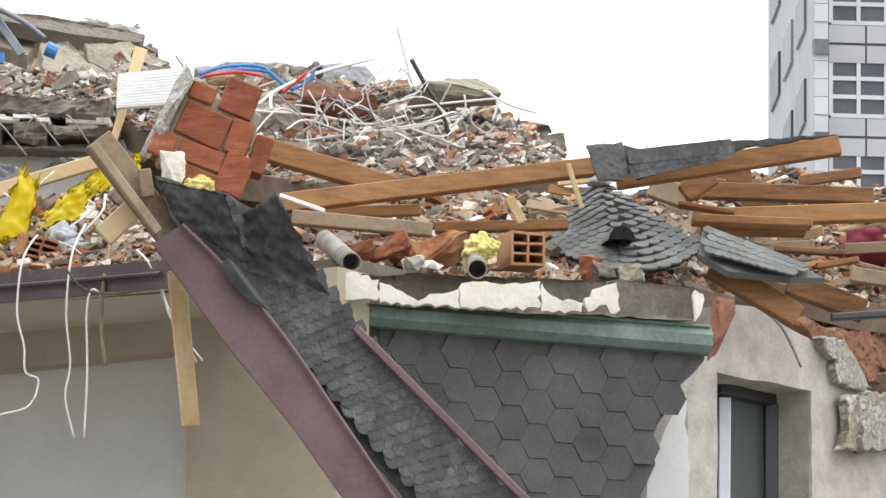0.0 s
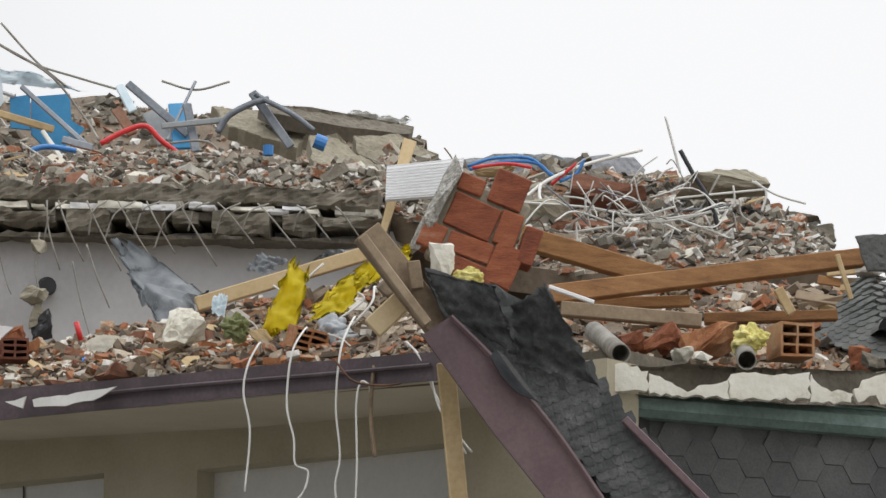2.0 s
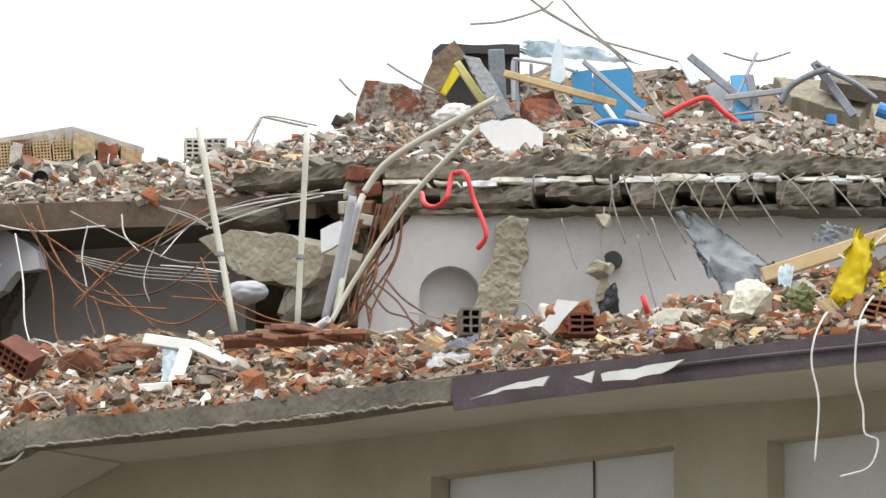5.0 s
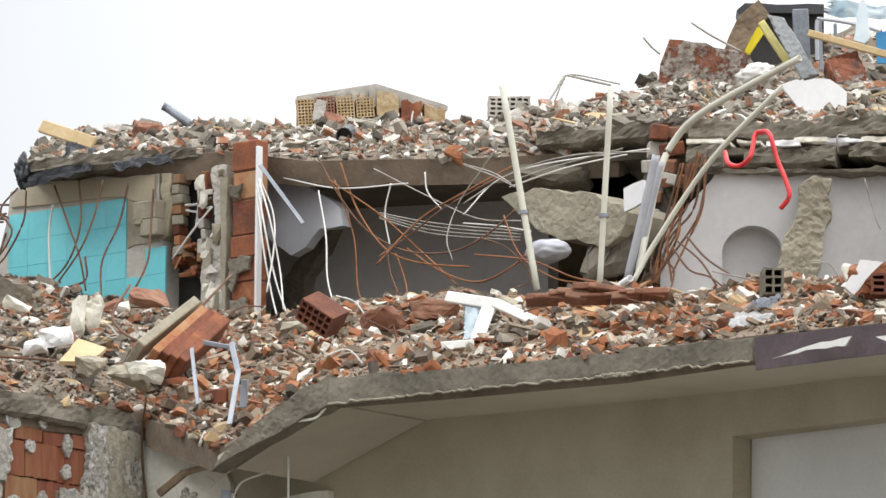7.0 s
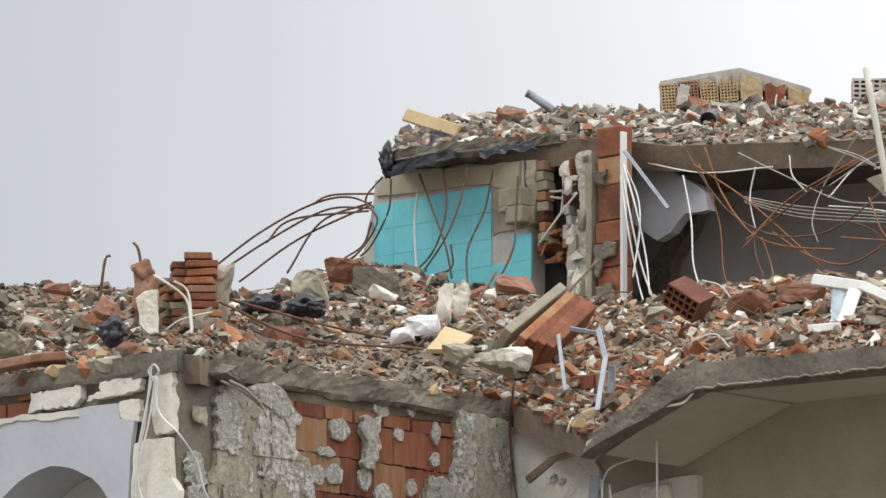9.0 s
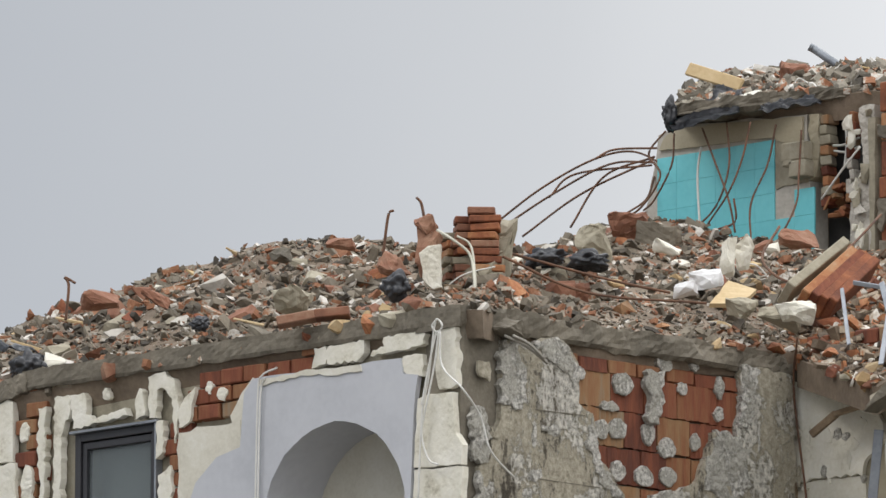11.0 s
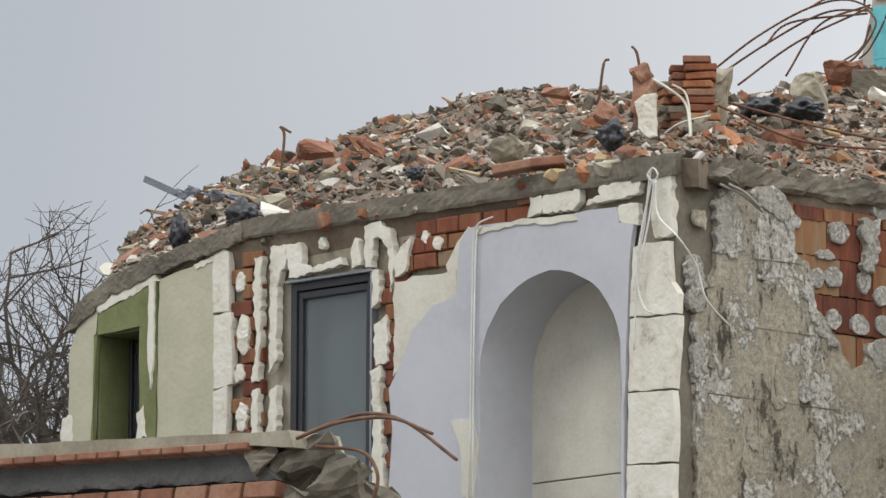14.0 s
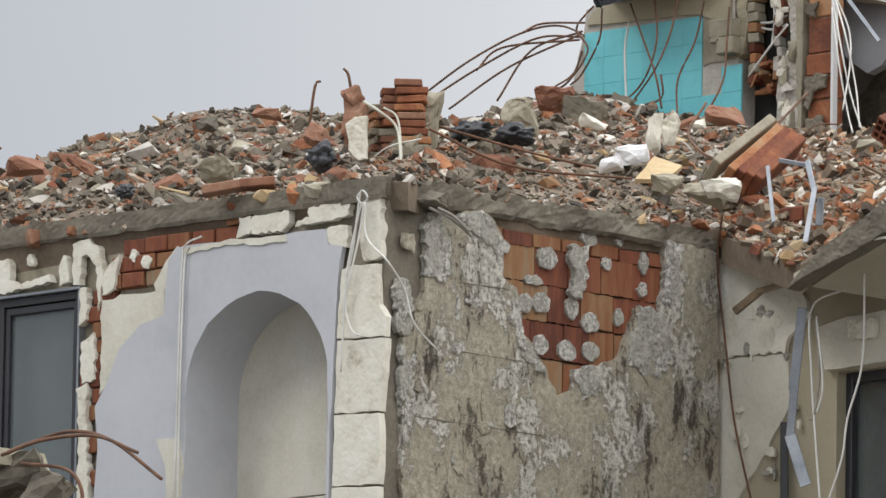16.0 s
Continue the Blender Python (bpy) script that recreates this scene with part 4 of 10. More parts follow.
for k, pts in enumerate((
        [(0.000, 0.263, 10.748), (0.000, 0.400, 10.798), (0.000, 0.479, 10.689), (0.000, 0.503, 10.455), (0.000, 0.385, 10.407), (0.000, 0.266, 10.440), (0.000, 0.286, 10.598)],
        [(0.000, 0.552, 10.817), (0.000, 0.708, 10.880), (0.000, 0.839, 10.828), (0.000, 0.929, 10.709), (0.000, 0.913, 10.571), (0.000, 0.834, 10.664), (0.000, 0.717, 10.718)],
        [(0.000, 2.356, 10.874), (0.000, 2.496, 10.891), (0.000, 2.461, 10.651), (0.000, 2.404, 10.478), (0.000, 2.325, 10.479)],
        [(0.000, 2.032, 10.256), (0.000, 2.127, 10.456), (0.000, 2.330, 10.445), (0.000, 2.421, 10.162), (0.000, 2.264, 10.034), (0.000, 2.016, 10.082)],
        [(0.000, 1.551, 10.013), (0.000, 1.721, 10.049), (0.000, 1.822, 9.923), (0.000, 1.628, 9.827)],
        [(0.000, 1.510, 10.762), (0.000, 1.657, 10.762), (0.000, 1.661, 10.557), (0.000, 1.615, 10.449), (0.000, 1.517, 10.454), (0.000, 1.533, 10.610)],
        [(0.000, 1.055, 10.452), (0.000, 1.116, 10.152), (0.000, 1.273, 10.034), (0.000, 1.309, 9.935), (0.000, 1.138, 10.018), (0.000, 0.987, 10.274)],
        [(0.000, 0.031, 10.366), (0.000, 0.149, 10.393), (0.000, 0.195, 10.250), (0.000, 0.143, 10.042), (0.000, 0.048, 10.065)],
        [(0.000, 0.088, 10.002), (0.000, 0.165, 9.910), (0.000, 0.152, 9.707), (0.000, 0.097, 9.633)])):
    part("adhesive_patch", plate(pts, 0.04, 0.022, 0.03, off=0.05, seed=60 + k, bulge=0.012), DAB, wall_c)
for k, (a, b) in enumerate((((0.000, 1.257, 10.732), (0.000, 1.426, 10.598)), ((0.000, 1.150, 10.548), (0.000, 1.311, 10.489)), ((0.000, 1.099, 10.436), (0.000, 1.218, 10.314)), ((0.000, 1.225, 10.451), (0.000, 1.373, 10.325)), ((0.000, 1.507, 10.453), (0.000, 1.618, 10.319)), ((0.000, 1.646, 10.377), (0.000, 1.795, 10.257)), ((0.000, 1.240, 10.194), (0.000, 1.360, 10.071)), ((0.000, 1.445, 10.183), (0.000, 1.604, 10.057)), ((0.000, 1.649, 10.206), (0.000, 1.809, 10.087)), ((0.000, 2.139, 10.803), (0.000, 2.221, 10.664)), ((0.000, 1.815, 10.730), (0.000, 1.895, 10.653)), ((0.000, 1.635, 10.880), (0.000, 1.765, 10.775)), ((0.000, 1.920, 10.432), (0.000, 2.011, 10.322)), ((0.000, 2.133, 10.612), (0.000, 2.214, 10.525)), ((0.000, 1.930, 10.881), (0.000, 2.000, 10.810)), ((0.000, 0.952, 10.729), (0.000, 1.012, 10.658)))):
    part("adhesive_dab", plate(ring(a, b), 0.05, 0.008, 0.025, off=0.02, seed=k, bulge=0.005), DAB, wall_c)
for a, b in (((0.044, 0.082, 9.585), (0.044, 1.320, 9.586)), ((0.044, 0.574, 10.013), (0.044, 1.117, 10.012)), ((0.044, 0.564, 10.424), (0.044, 0.987, 10.433))):
    part("board_joint", plank(a, b, 0.004, 0.006, bevel=0.0), CONCRETE, wall_c)
# crusts of old adhesive, small and uneven, over the side wall and the inner corner
rnd = random.Random(51)
for k in range(90):
    y, z = rnd.uniform(0.12, 2.85), TOP - 0.25 - 1.9 * rnd.random()
    if 0.75 < y < 2.45 and z > TOP - 0.42 - 0.95 * (1 - abs(y - 1.55) / 0.95):
        continue
    w2, h2 = rnd.uniform(0.012, 0.07), rnd.uniform(0.02, 0.11)
    pts = [(0.0, y + w2 * math.cos(2 * math.pi * q / 8) * rnd.uniform(0.5, 1.2), z + h2 * math.sin(2 * math.pi * q / 8) * rnd.uniform(0.5, 1.2)) for q in range(8)]
    part("adhesive_crust", plate(pts, 0.02, 0.006, 0.02, off=rnd.uniform(0.044, 0.056), seed=k, bulge=0.006), rnd.choice((PATCHY, PATCHY, DAB)), wall_c)
part("splintered_beam_end", rock((0.050, 0.309, 10.894), (0.16, 0.2, 0.12), 5), CONCRETE, wall_c)
for k, (a, b) in enumerate((((0.100, 0.250, 10.828), (0.100, 0.611, 10.702)), ((0.120, 0.301, 10.832), (0.120, 0.566, 10.722)))):
    wire("reinforcing_bar", [a, Vector(a).lerp(Vector(b), 0.5) + Vector((0, 0, 0.02)), b], 0.009, GREYBAR, "bent grey bar sticking out under the beam", "rebar")
# loop of white cables at the corner
for k, pts in enumerate((
        [(-0.136, -0.090, 10.904), (-0.155, -0.100, 10.871), (-0.112, -0.100, 10.833), (-0.069, -0.100, 10.862), (-0.107, -0.100, 10.907), (-0.136, -0.100, 10.863), (-0.192, -0.090, 10.573), (-0.248, -0.090, 10.343), (-0.286, -0.080, 9.843)],
        [(-0.098, -0.100, 10.838), (-0.135, -0.100, 10.633), (-0.191, -0.100, 10.437), (-0.248, -0.090, 10.242), (-0.191, -0.090, 10.085), (-0.106, -0.090, 10.042)],
        [(-0.088, -0.100, 10.837), (-0.069, -0.100, 10.626), (0.121, -0.120, 10.469), (0.100, 0.052, 10.322), (0.100, 0.137, 10.129), (0.080, 0.355, 9.992)],
        [(-0.117, -0.100, 10.840), (-0.173, -0.100, 10.664), (-0.215, -0.100, 10.507), (-0.239, -0.100, 10.408)],
        [(-1.513, -0.060, 10.771), (-1.635, -0.070, 10.735), (-1.669, -0.070, 10.629), (-1.684, -0.070, 10.048), (-1.691, -0.070, 9.502), (-1.717, -0.070, 9.027)],
        [(-1.621, -0.060, 10.721), (-1.649, -0.070, 10.592), (-1.664, -0.070, 9.875), (-1.668, -0.070, 9.022)])):
    wire("white_cable", pts, 0.006, CABLE, "loose white cable hanging down the wall", "cable")

# ---- wall under the eave (y = 2.9) ----
wall_a = cell_wall("wall_main", 2.9, 3.2, -0.03, 9.95, 0, TOP - 0.15, [(0.95, 2.6, TOP - 2.6, TOP - 0.855), (4.643, 6.440, TOP - 3, 10.44), (7.111, 8.926, TOP - 3, 10.40)], BEIGE, "dusty beige rendered wall with shuttered openings")
# backing coloured near-black so the openings look unlit
single("shade_behind_shutters", box((-0.03, 3.2, 0), (9.9, 3.5, TOP - 0.2)), DARK, "near-black backing that paints shade behind the shuttered openings", "wall", kind="structure")
for k, (a, b, t) in enumerate(((4.65, 5.733, 10.44), (5.733, 6.60, 10.44), (7.0, 9.079, 10.40))):
    single("shutter", box((a, 3.06, TOP - 3), (b - 0.004, 3.10, t + 0.05), 0.004), PANELW, "closed pale shutter board set in the wall opening", "shutter")
single("shutter_seam", plank((5.734, 3.050, 10.442), (5.739, 3.050, 9.881), 0.008, 0.012, bevel=0.0), DARK, "dark seam between two shutter boards", "seam", kind="structure")
# plaster, bare brick and a dark opening beside the inner corner
part("plaster_patch", plate([(-0.058, 2.900, 10.847), (0.187, 2.900, 10.842), (0.303, 2.900, 10.918), (0.491, 2.900, 10.865), (0.527, 2.900, 10.654), (0.681, 2.900, 10.598), (0.753, 2.900, 10.426), (0.570, 2.900, 10.304), (0.548, 2.900, 10.220), (0.244, 2.900, 10.236), (-0.056, 2.900, 10.220)], 0.03, 0.012, 0.04, off=0.035, seed=14, bulge=0.006), FOAM, wall_a, "rough white insulation left on the wall")
part("plaster_patch", plate([(-0.056, 2.900, 10.203), (0.244, 2.900, 10.222), (0.571, 2.900, 10.208), (0.576, 2.900, 9.890), (0.395, 2.900, 9.629), (0.166, 2.900, 9.364), (-0.040, 2.900, 9.317)], 0.02, 0.008, 0.06, off=0.02, seed=15), CREAM, wall_a)
part("adhesive_dab", plate(ring((0.165, 2.900, 11.028), (0.327, 2.900, 10.888)), 0.05, 0.01, 0.02, off=0.05, seed=4, bulge=0.012), FOAM, wall_a)
for k in range(5):
    put_brick(BRICKS_B[k % 3], Vector((0.203, 2.880, 10.959)) + Vector((0.2 * k - 0.1, 0, 0.0)), wall_a)
    put_brick(BRICKS_B[(k + 1) % 3], Vector((0.202, 2.880, 11.057)) + Vector((0.2 * k, 0, 0.0)), wall_a)
part("lintel", plate([(0.824, 2.850, 10.345), (1.076, 2.850, 10.392), (1.533, 2.850, 10.402), (1.538, 2.850, 10.091), (0.888, 2.850, 10.082)], 0.12, 0.006, 0.08, off=0.0, seed=16), CREAM, wall_a)
part("insulation_piece", plate([(1.123, 2.800, 10.347), (1.329, 2.800, 10.356), (1.344, 2.800, 10.242), (1.124, 2.800, 10.244)], 0.04, 0.01, 0.03, seed=17, bulge=0.01), FOAM, wall_a)
for k in range(26):
    x, z = rnd.uniform(0.05, 0.75), TOP - 0.15 - 1.5 * rnd.random()
    w2, h2 = rnd.uniform(0.01, 0.05), rnd.uniform(0.015, 0.07)
    pts = [(x + w2 * math.cos(2 * math.pi * q / 8) * rnd.uniform(0.5, 1.2), 2.9, z + h2 * math.sin(2 * math.pi * q / 8) * rnd.uniform(0.5, 1.2)) for q in range(8)]
    part("adhesive_crust", plate(pts, 0.02, 0.005, 0.02, off=rnd.uniform(0.036, 0.045), seed=k, bulge=0.004), rnd.choice((FOAM, DAB, FOAM, CREAM)), wall_a)
win3 = thing("window_3", "dark framed window under the broken eave", "window", kind="structure")
part("window_frame", box((0.95, 2.98, TOP - 2.6), (1.0, 3.06, TOP - 0.855), 0.004), FRAME, win3)
part("window_frame", box((1.0, 2.98, TOP - 0.92), (2.6, 3.06, TOP - 0.855), 0.004), FRAME, win3)
part("window_pane", box((1.0, 3.03, TOP - 2.6), (2.6, 3.04, TOP - 0.92)), GLASS, win3)
single("downpipe_stub", plank((0.578, 2.840, 9.787), (0.590, 2.840, 9.057), 0.05, 0.05), FRAME, "dark metal post fixed to the wall", "post")
single("bracket", plank((0.286, 2.700, 10.473), (0.494, 2.700, 10.582), 0.05, 0.03), WOOD_GREY, "grey splintered bracket on the wall", "bracket")
single("bracket", plank((0.480, 2.700, 10.579), (0.851, 2.600, 10.596), 0.035, 0.03), WOOD_GREY, "grey splintered bracket on the wall", "bracket")
for k, (a, b, c) in enumerate((((1.029, 2.500, 10.407), (0.963, 2.500, 9.917), 0.06), ((0.972, 2.500, 9.930), (0.940, 2.500, 9.628), 0.05), ((0.940, 2.500, 9.645), (1.074, 2.500, 9.328), 0.07))):
    single("metal_strip", plank(a, b, c, 0.008, 10), STEEL, "bent bright metal strip hanging from the eave", "metal strip", group="torn metal profiles")
for pts, m in (([(1.42, 2.45, 10.48), (1.107, 2.500, 10.400), (1.109, 2.500, 10.007), (1.153, 2.500, 9.560), (1.195, 2.500, 9.183)], CABLE), ([(1.136, 2.500, 10.346), (1.173, 2.500, 10.001), (1.131, 2.500, 9.749), (1.095, 2.500, 9.728)], GREYBAR), ([(1.145, 2.500, 10.345), (1.202, 2.500, 9.931), (1.159, 2.500, 9.764)], CABLE),
               ([(0.266, 2.600, 11.058), (0.046, 2.800, 10.791), (0.107, 2.820, 10.266), (0.186, 2.820, 9.810), (0.334, 2.820, 9.315)], RUST), ([(1.62, 2.400, 10.55), (1.611, 2.400, 10.021), (1.497, 2.400, 9.691), (1.456, 2.400, 9.458), (1.346, 2.400, 9.195)], CABLE)):
    wire("hanging_cable", pts, 0.007, m, "thin cable hanging in front of the wall", "cable")

# ---- eave over the wall ----
def ledge(line, deep, th):
    """A slab whose lower front edge follows line, running deep metres back and th metres up."""
    bm = bmesh.new()
    prev = None
    for p in line:
        p = Vector(p)
        row = [bm.verts.new(p + Vector((0, y, z))) for y, z in ((0, 0), (0, th), (deep, th), (deep, 0))]
        if prev:
            for k in range(4):
                bm.faces.new((prev[k], row[k], row[(k + 1) % 4], prev[(k + 1) % 4]))
        else:
            bm.faces.new(row)
        prev = row
    bm.faces.new(prev[::-1])
    return bm


single("eave_slab", ledge([(2.276, 2.020, 10.760), (4.573, 2.020, 10.699), (5.520, 2.020, 10.695), (7.519, 2.020, 10.605), (9.471, 2.020, 10.572)], 6.0, 0.11), SOFFIT, "cantilevered concrete slab with a painted soffit", "slab", kind="structure")
single("eave_edge", plate([(2.312, 1.980, 10.899), (3.453, 1.980, 10.853), (4.608, 1.980, 10.822), (4.456, 1.980, 10.844), (5.561, 1.980, 10.809), (5.562, 1.980, 10.673), (4.458, 1.980, 10.696), (4.607, 1.980, 10.685), (3.453, 1.980, 10.713), (2.312, 1.980, 10.741)], 0.035, 0.008, 0.12, seed=8, bulge=0.008), CONCRETE, "grey concrete slab edge", "edge", kind="structure")
single("drip_edge", tube([(2.321, 1.970, 10.739), (3.462, 1.970, 10.718), (4.616, 1.970, 10.686), (4.467, 1.970, 10.701), (5.541, 1.970, 10.673)], 0.007, 5, 40, wobble=0.005), CONCRETE_WARM, "crumbling mortar drip edge", "edge", kind="structure")
broken = single("broken_slab_end", plate([(2.312, 1.980, 10.906), (2.123, 1.980, 10.858), (1.807, 1.980, 10.715), (1.499, 1.980, 10.550), (1.380, 1.980, 10.427), (1.453, 1.980, 10.460), (2.056, 1.980, 10.663), (2.312, 1.980, 10.738)], 0.12, 0.012, 0.08, seed=2, bulge=0.012), CONCRETE, "broken drooping end of the concrete eave", "slab")
single("sagging_soffit", ledge([(1.389, 2.030, 10.465), (1.694, 2.030, 10.570), (2.010, 2.030, 10.673), (2.258, 2.030, 10.752)], 0.86, 0.06), SOFFIT, "sagging painted soffit at the broken eave end", "soffit", kind="structure")
single("torn_soffit_edge", tube([(1.417, 2.000, 10.466), (1.676, 2.000, 10.569), (1.925, 2.000, 10.645), (2.060, 2.000, 10.665), (2.195, 2.000, 10.671), (2.276, 2.000, 10.724)], 0.008), FOAM, "white broken edge line of the soffit", "edge")
flash = thing("eave_flashing", "plum painted metal fascia, peeled and bent at one end", "fascia")
part("fascia_board", plate([(5.594, 1.950, 10.800), (6.115, 1.950, 10.795), (6.890, 1.950, 10.780), (7.573, 1.950, 10.764), (8.558, 1.950, 10.748), (9.523, 1.950, 10.720), (9.523, 1.950, 10.563), (8.559, 1.950, 10.583), (7.574, 1.950, 10.600), (6.608, 1.950, 10.616), (5.604, 1.950, 10.612)], 0.012, 0.002, 0.2, off=0.0, seed=5), FASCIA, flash, "plum painted fascia sheet")
part("drip_lip", tube([(7.028, 1.930, 10.699), (7.788, 1.930, 10.688), (8.574, 1.930, 10.667), (9.461, 1.930, 10.648)], 0.012, 6, 3), FASCIA, flash)
for k, pts in enumerate(([(5.786, 1.900, 10.648), (6.075, 1.900, 10.701), (6.362, 1.900, 10.721), (6.321, 1.900, 10.674), (6.034, 1.900, 10.676)], [(6.737, 1.900, 10.697), (7.052, 1.900, 10.702), (7.333, 1.900, 10.716), (7.233, 1.900, 10.662), (6.972, 1.900, 10.636), (6.749, 1.900, 10.651)], [(6.546, 1.900, 10.697), (6.688, 1.900, 10.715), (6.668, 1.900, 10.653)])):
    part("peeled_strip", plate(pts, 0.01, 0.006, 0.06, off=0.03, seed=k), CABLE, flash, "pale peeled underside of the metal")
# ---- upper storey, half pulled down ----
ZS = 13.20
L1 = [(-3.774, 5.696, 13.360), (-3.183, 5.830, 13.360), (-2.280, 6.053, 13.360), (-1.882, 6.381, 13.300), (-1.150, 6.665, 13.250), (-0.443, 6.967, 13.250), (0.151, 7.170, 13.250), (-0.126, 6.642, 13.220), (0.543, 6.806, 13.200), (0.992, 6.944, 13.200)]
single("upper_slab_edge", strip(L1[:4], 13.31, 13.40, 2.4, jitter=0.03, seed=16), CONCRETE, "crumbling edge of the grey upper slab", "slab", kind="structure")
single("upper_slab_edge", strip(L1[3:], ZS - 0.0, ZS + 0.12, 1.5, jitter=0.045, seed=6), CONCRETE, "broken edge of the grey upper slab", "slab", kind="structure")
single("upper_slab_edge", strip([(1.153, 6.640, 13.200), (1.572, 7.032, 13.200), (2.243, 7.341, 13.200), (2.890, 7.905, 13.200), (3.472, 8.320, 13.200), (3.879, 8.877, 13.200)], ZS - 0.09, ZS + 0.03, 1.6, jitter=0.045, seed=7), CONCRETE, "broken edge of the grey upper slab", "slab", kind="structure")
hb = [(1.223, 6.531, 13.100), (1.667, 6.917, 13.100), (2.263, 7.317, 13.100), (2.946, 7.834, 13.100), (3.491, 8.296, 13.100), (3.964, 8.854, 13.100)]
layer = thing("insulation_layer", "broken white insulation layer in the slab edge", "insulation", kind="structure")
layer_rnd = random.Random(61)
for k in range(22):
    a = min(0.97, (k + layer_rnd.uniform(-0.3, 0.3)) / 22) if k else 0.0
    a = max(a, 0.0)
    b = min(0.999, a + layer_rnd.choice((0.5, 0.9, 1.3, 1.7)) / 22)
    z = ZS - 0.12 + layer_rnd.uniform(-0.012, 0.012)
    half = layer_rnd.uniform(0.010, 0.024)
    part("insulation_piece", strip([along(hb, a + (b - a) * q / 2) for q in range(3)], z - half, z + half, 0.6 + 0.004 * (k % 5), jitter=0.018, seed=100 + k), layer_rnd.choice((FOAM, WHITE, FOAM, MORTAR)), layer)
ribs = thing("hollow_block_layer", "broken layer of hollow blocks and ribs under the slab", "slab", kind="structure")
cells = [(0.0, 0.065), (0.10, 0.262), (0.285, 0.415), (0.435, 0.51), (0.54, 0.608), (0.62, 0.665), (0.69, 0.79), (0.815, 0.872), (0.886, 1.0)]
for k, (a, b) in enumerate(cells):
    seg = [along(hb, a + (b - a) * q / 3) for q in range(4)]
    part("rib", strip(seg, ZS - 0.31 + 0.035 * (k % 3), ZS - 0.15, 0.5, jitter=0.045, seed=20 + k), CONCRETE, ribs)
part("hollow_block_top", strip([Vector(p) + Vector((-0.03, 0.06, 0)) for p in hb], ZS - 0.20, ZS - 0.15, 0.9, jitter=0.012, seed=40), CONCRETE, ribs)
part("hollow_block_floor", strip([Vector(p) + Vector((-0.02, 0.05, 0)) for p in hb], ZS - 0.32, ZS - 0.29, 0.5, jitter=0.03, seed=41), CONCRETE, ribs)
# near-black strip painting the shade in the gaps between ribs
part("hollow_block_shade", strip([Vector(p) + Vector((-0.3, 0.5, 0)) for p in hb], ZS - 0.37, ZS - 0.15, 0.3), DARK, ribs)
single("ceiling", strip([Vector(p) + Vector((-0.1, 0.2, 0)) for p in L1[3:]], 13.12, 13.16, 1.3), CONCRETE, "stained grey ceiling of the open rooms", "ceiling", kind="structure")
single("upper_floor", box((-0.1, 3.5, TOP - 0.05), (9.6, 13.5, TOP + 0.02)), CONCRETE, "concrete floor under the rubble", "floor", kind="structure")

# tiled wall
YT = 6.0
tl, tr = (-4.179, 6.000, 13.171), (-2.809, 6.000, 13.105)
wall_t = single("wall_tiled", plate([(-4.180, 6.000, 13.266), (-4.040, 6.000, 13.318), (-2.835, 6.000, 13.251), (-2.806, 6.000, 12.580), (-2.778, 6.000, 11.942), (-4.420, 6.000, 12.115), (-4.311, 6.000, 12.748)], 0.16, 0.012, 0.1, seed=2), MORTAR, "broken bathroom wall with turquoise tiles", "wall", kind="structure")
part("plaster_band", plate([(-4.117, 6.000, 13.251), (-4.004, 6.000, 13.302), (-2.860, 6.000, 13.239), (-2.859, 6.000, 13.055), (-3.088, 6.000, 13.100), (-3.118, 6.000, 13.134), (-4.158, 6.000, 13.168)], 0.02, 0.006, 0.08, off=0.02, seed=3), BEIGE, wall_t, "beige plaster band")
tile_me = mesh("tile", box((-0.0884, -0.008, -0.0884), (0.0884, 0.008, 0.0884), 0.0012), TILE)
t0 = Vector((-3.118, 6.000, 13.119))
for row in range(9):
    for col in range(-2, 7):
        if col < 0 and row < 2:
            continue
        if col == -1 and row == 2:
            continue
        x, z = t0.x - 0.089 - col * 0.178, t0.z - 0.09 - row * 0.178
        if x < Vector((-4.219, 6.000, 13.004)).x - 0.14 * (row > 2) - 0.05 or x > (-2.792, 6.000, 12.691)[0]:
            continue
        ob = new("tile", tile_me)
        ob.location, ob.parent = (x, YT - 0.002, z), wall_t
part("bare_mortar", plate([(-3.108, 6.000, 13.103), (-3.037, 6.000, 13.113), (-2.834, 6.000, 13.040), (-2.822, 6.000, 12.799), (-3.035, 6.000, 12.801), (-3.106, 6.000, 12.783)], 0.02, 0.004, 0.05, off=0.01, seed=4), CONCRETE_WARM, wall_t)
for k, (a, b) in enumerate((((-2.980, 5.950, 13.062), (-2.776, 5.950, 12.937)), ((-2.913, 5.950, 12.938), (-2.766, 5.950, 12.824)), ((-2.969, 5.950, 12.960), (-2.877, 5.950, 12.904)))):
    part("block_fragment", box((a[0], 5.9, b[2]), (b[0], 6.0, a[2]), 0.01), CONCRETE_WARM, wall_t)
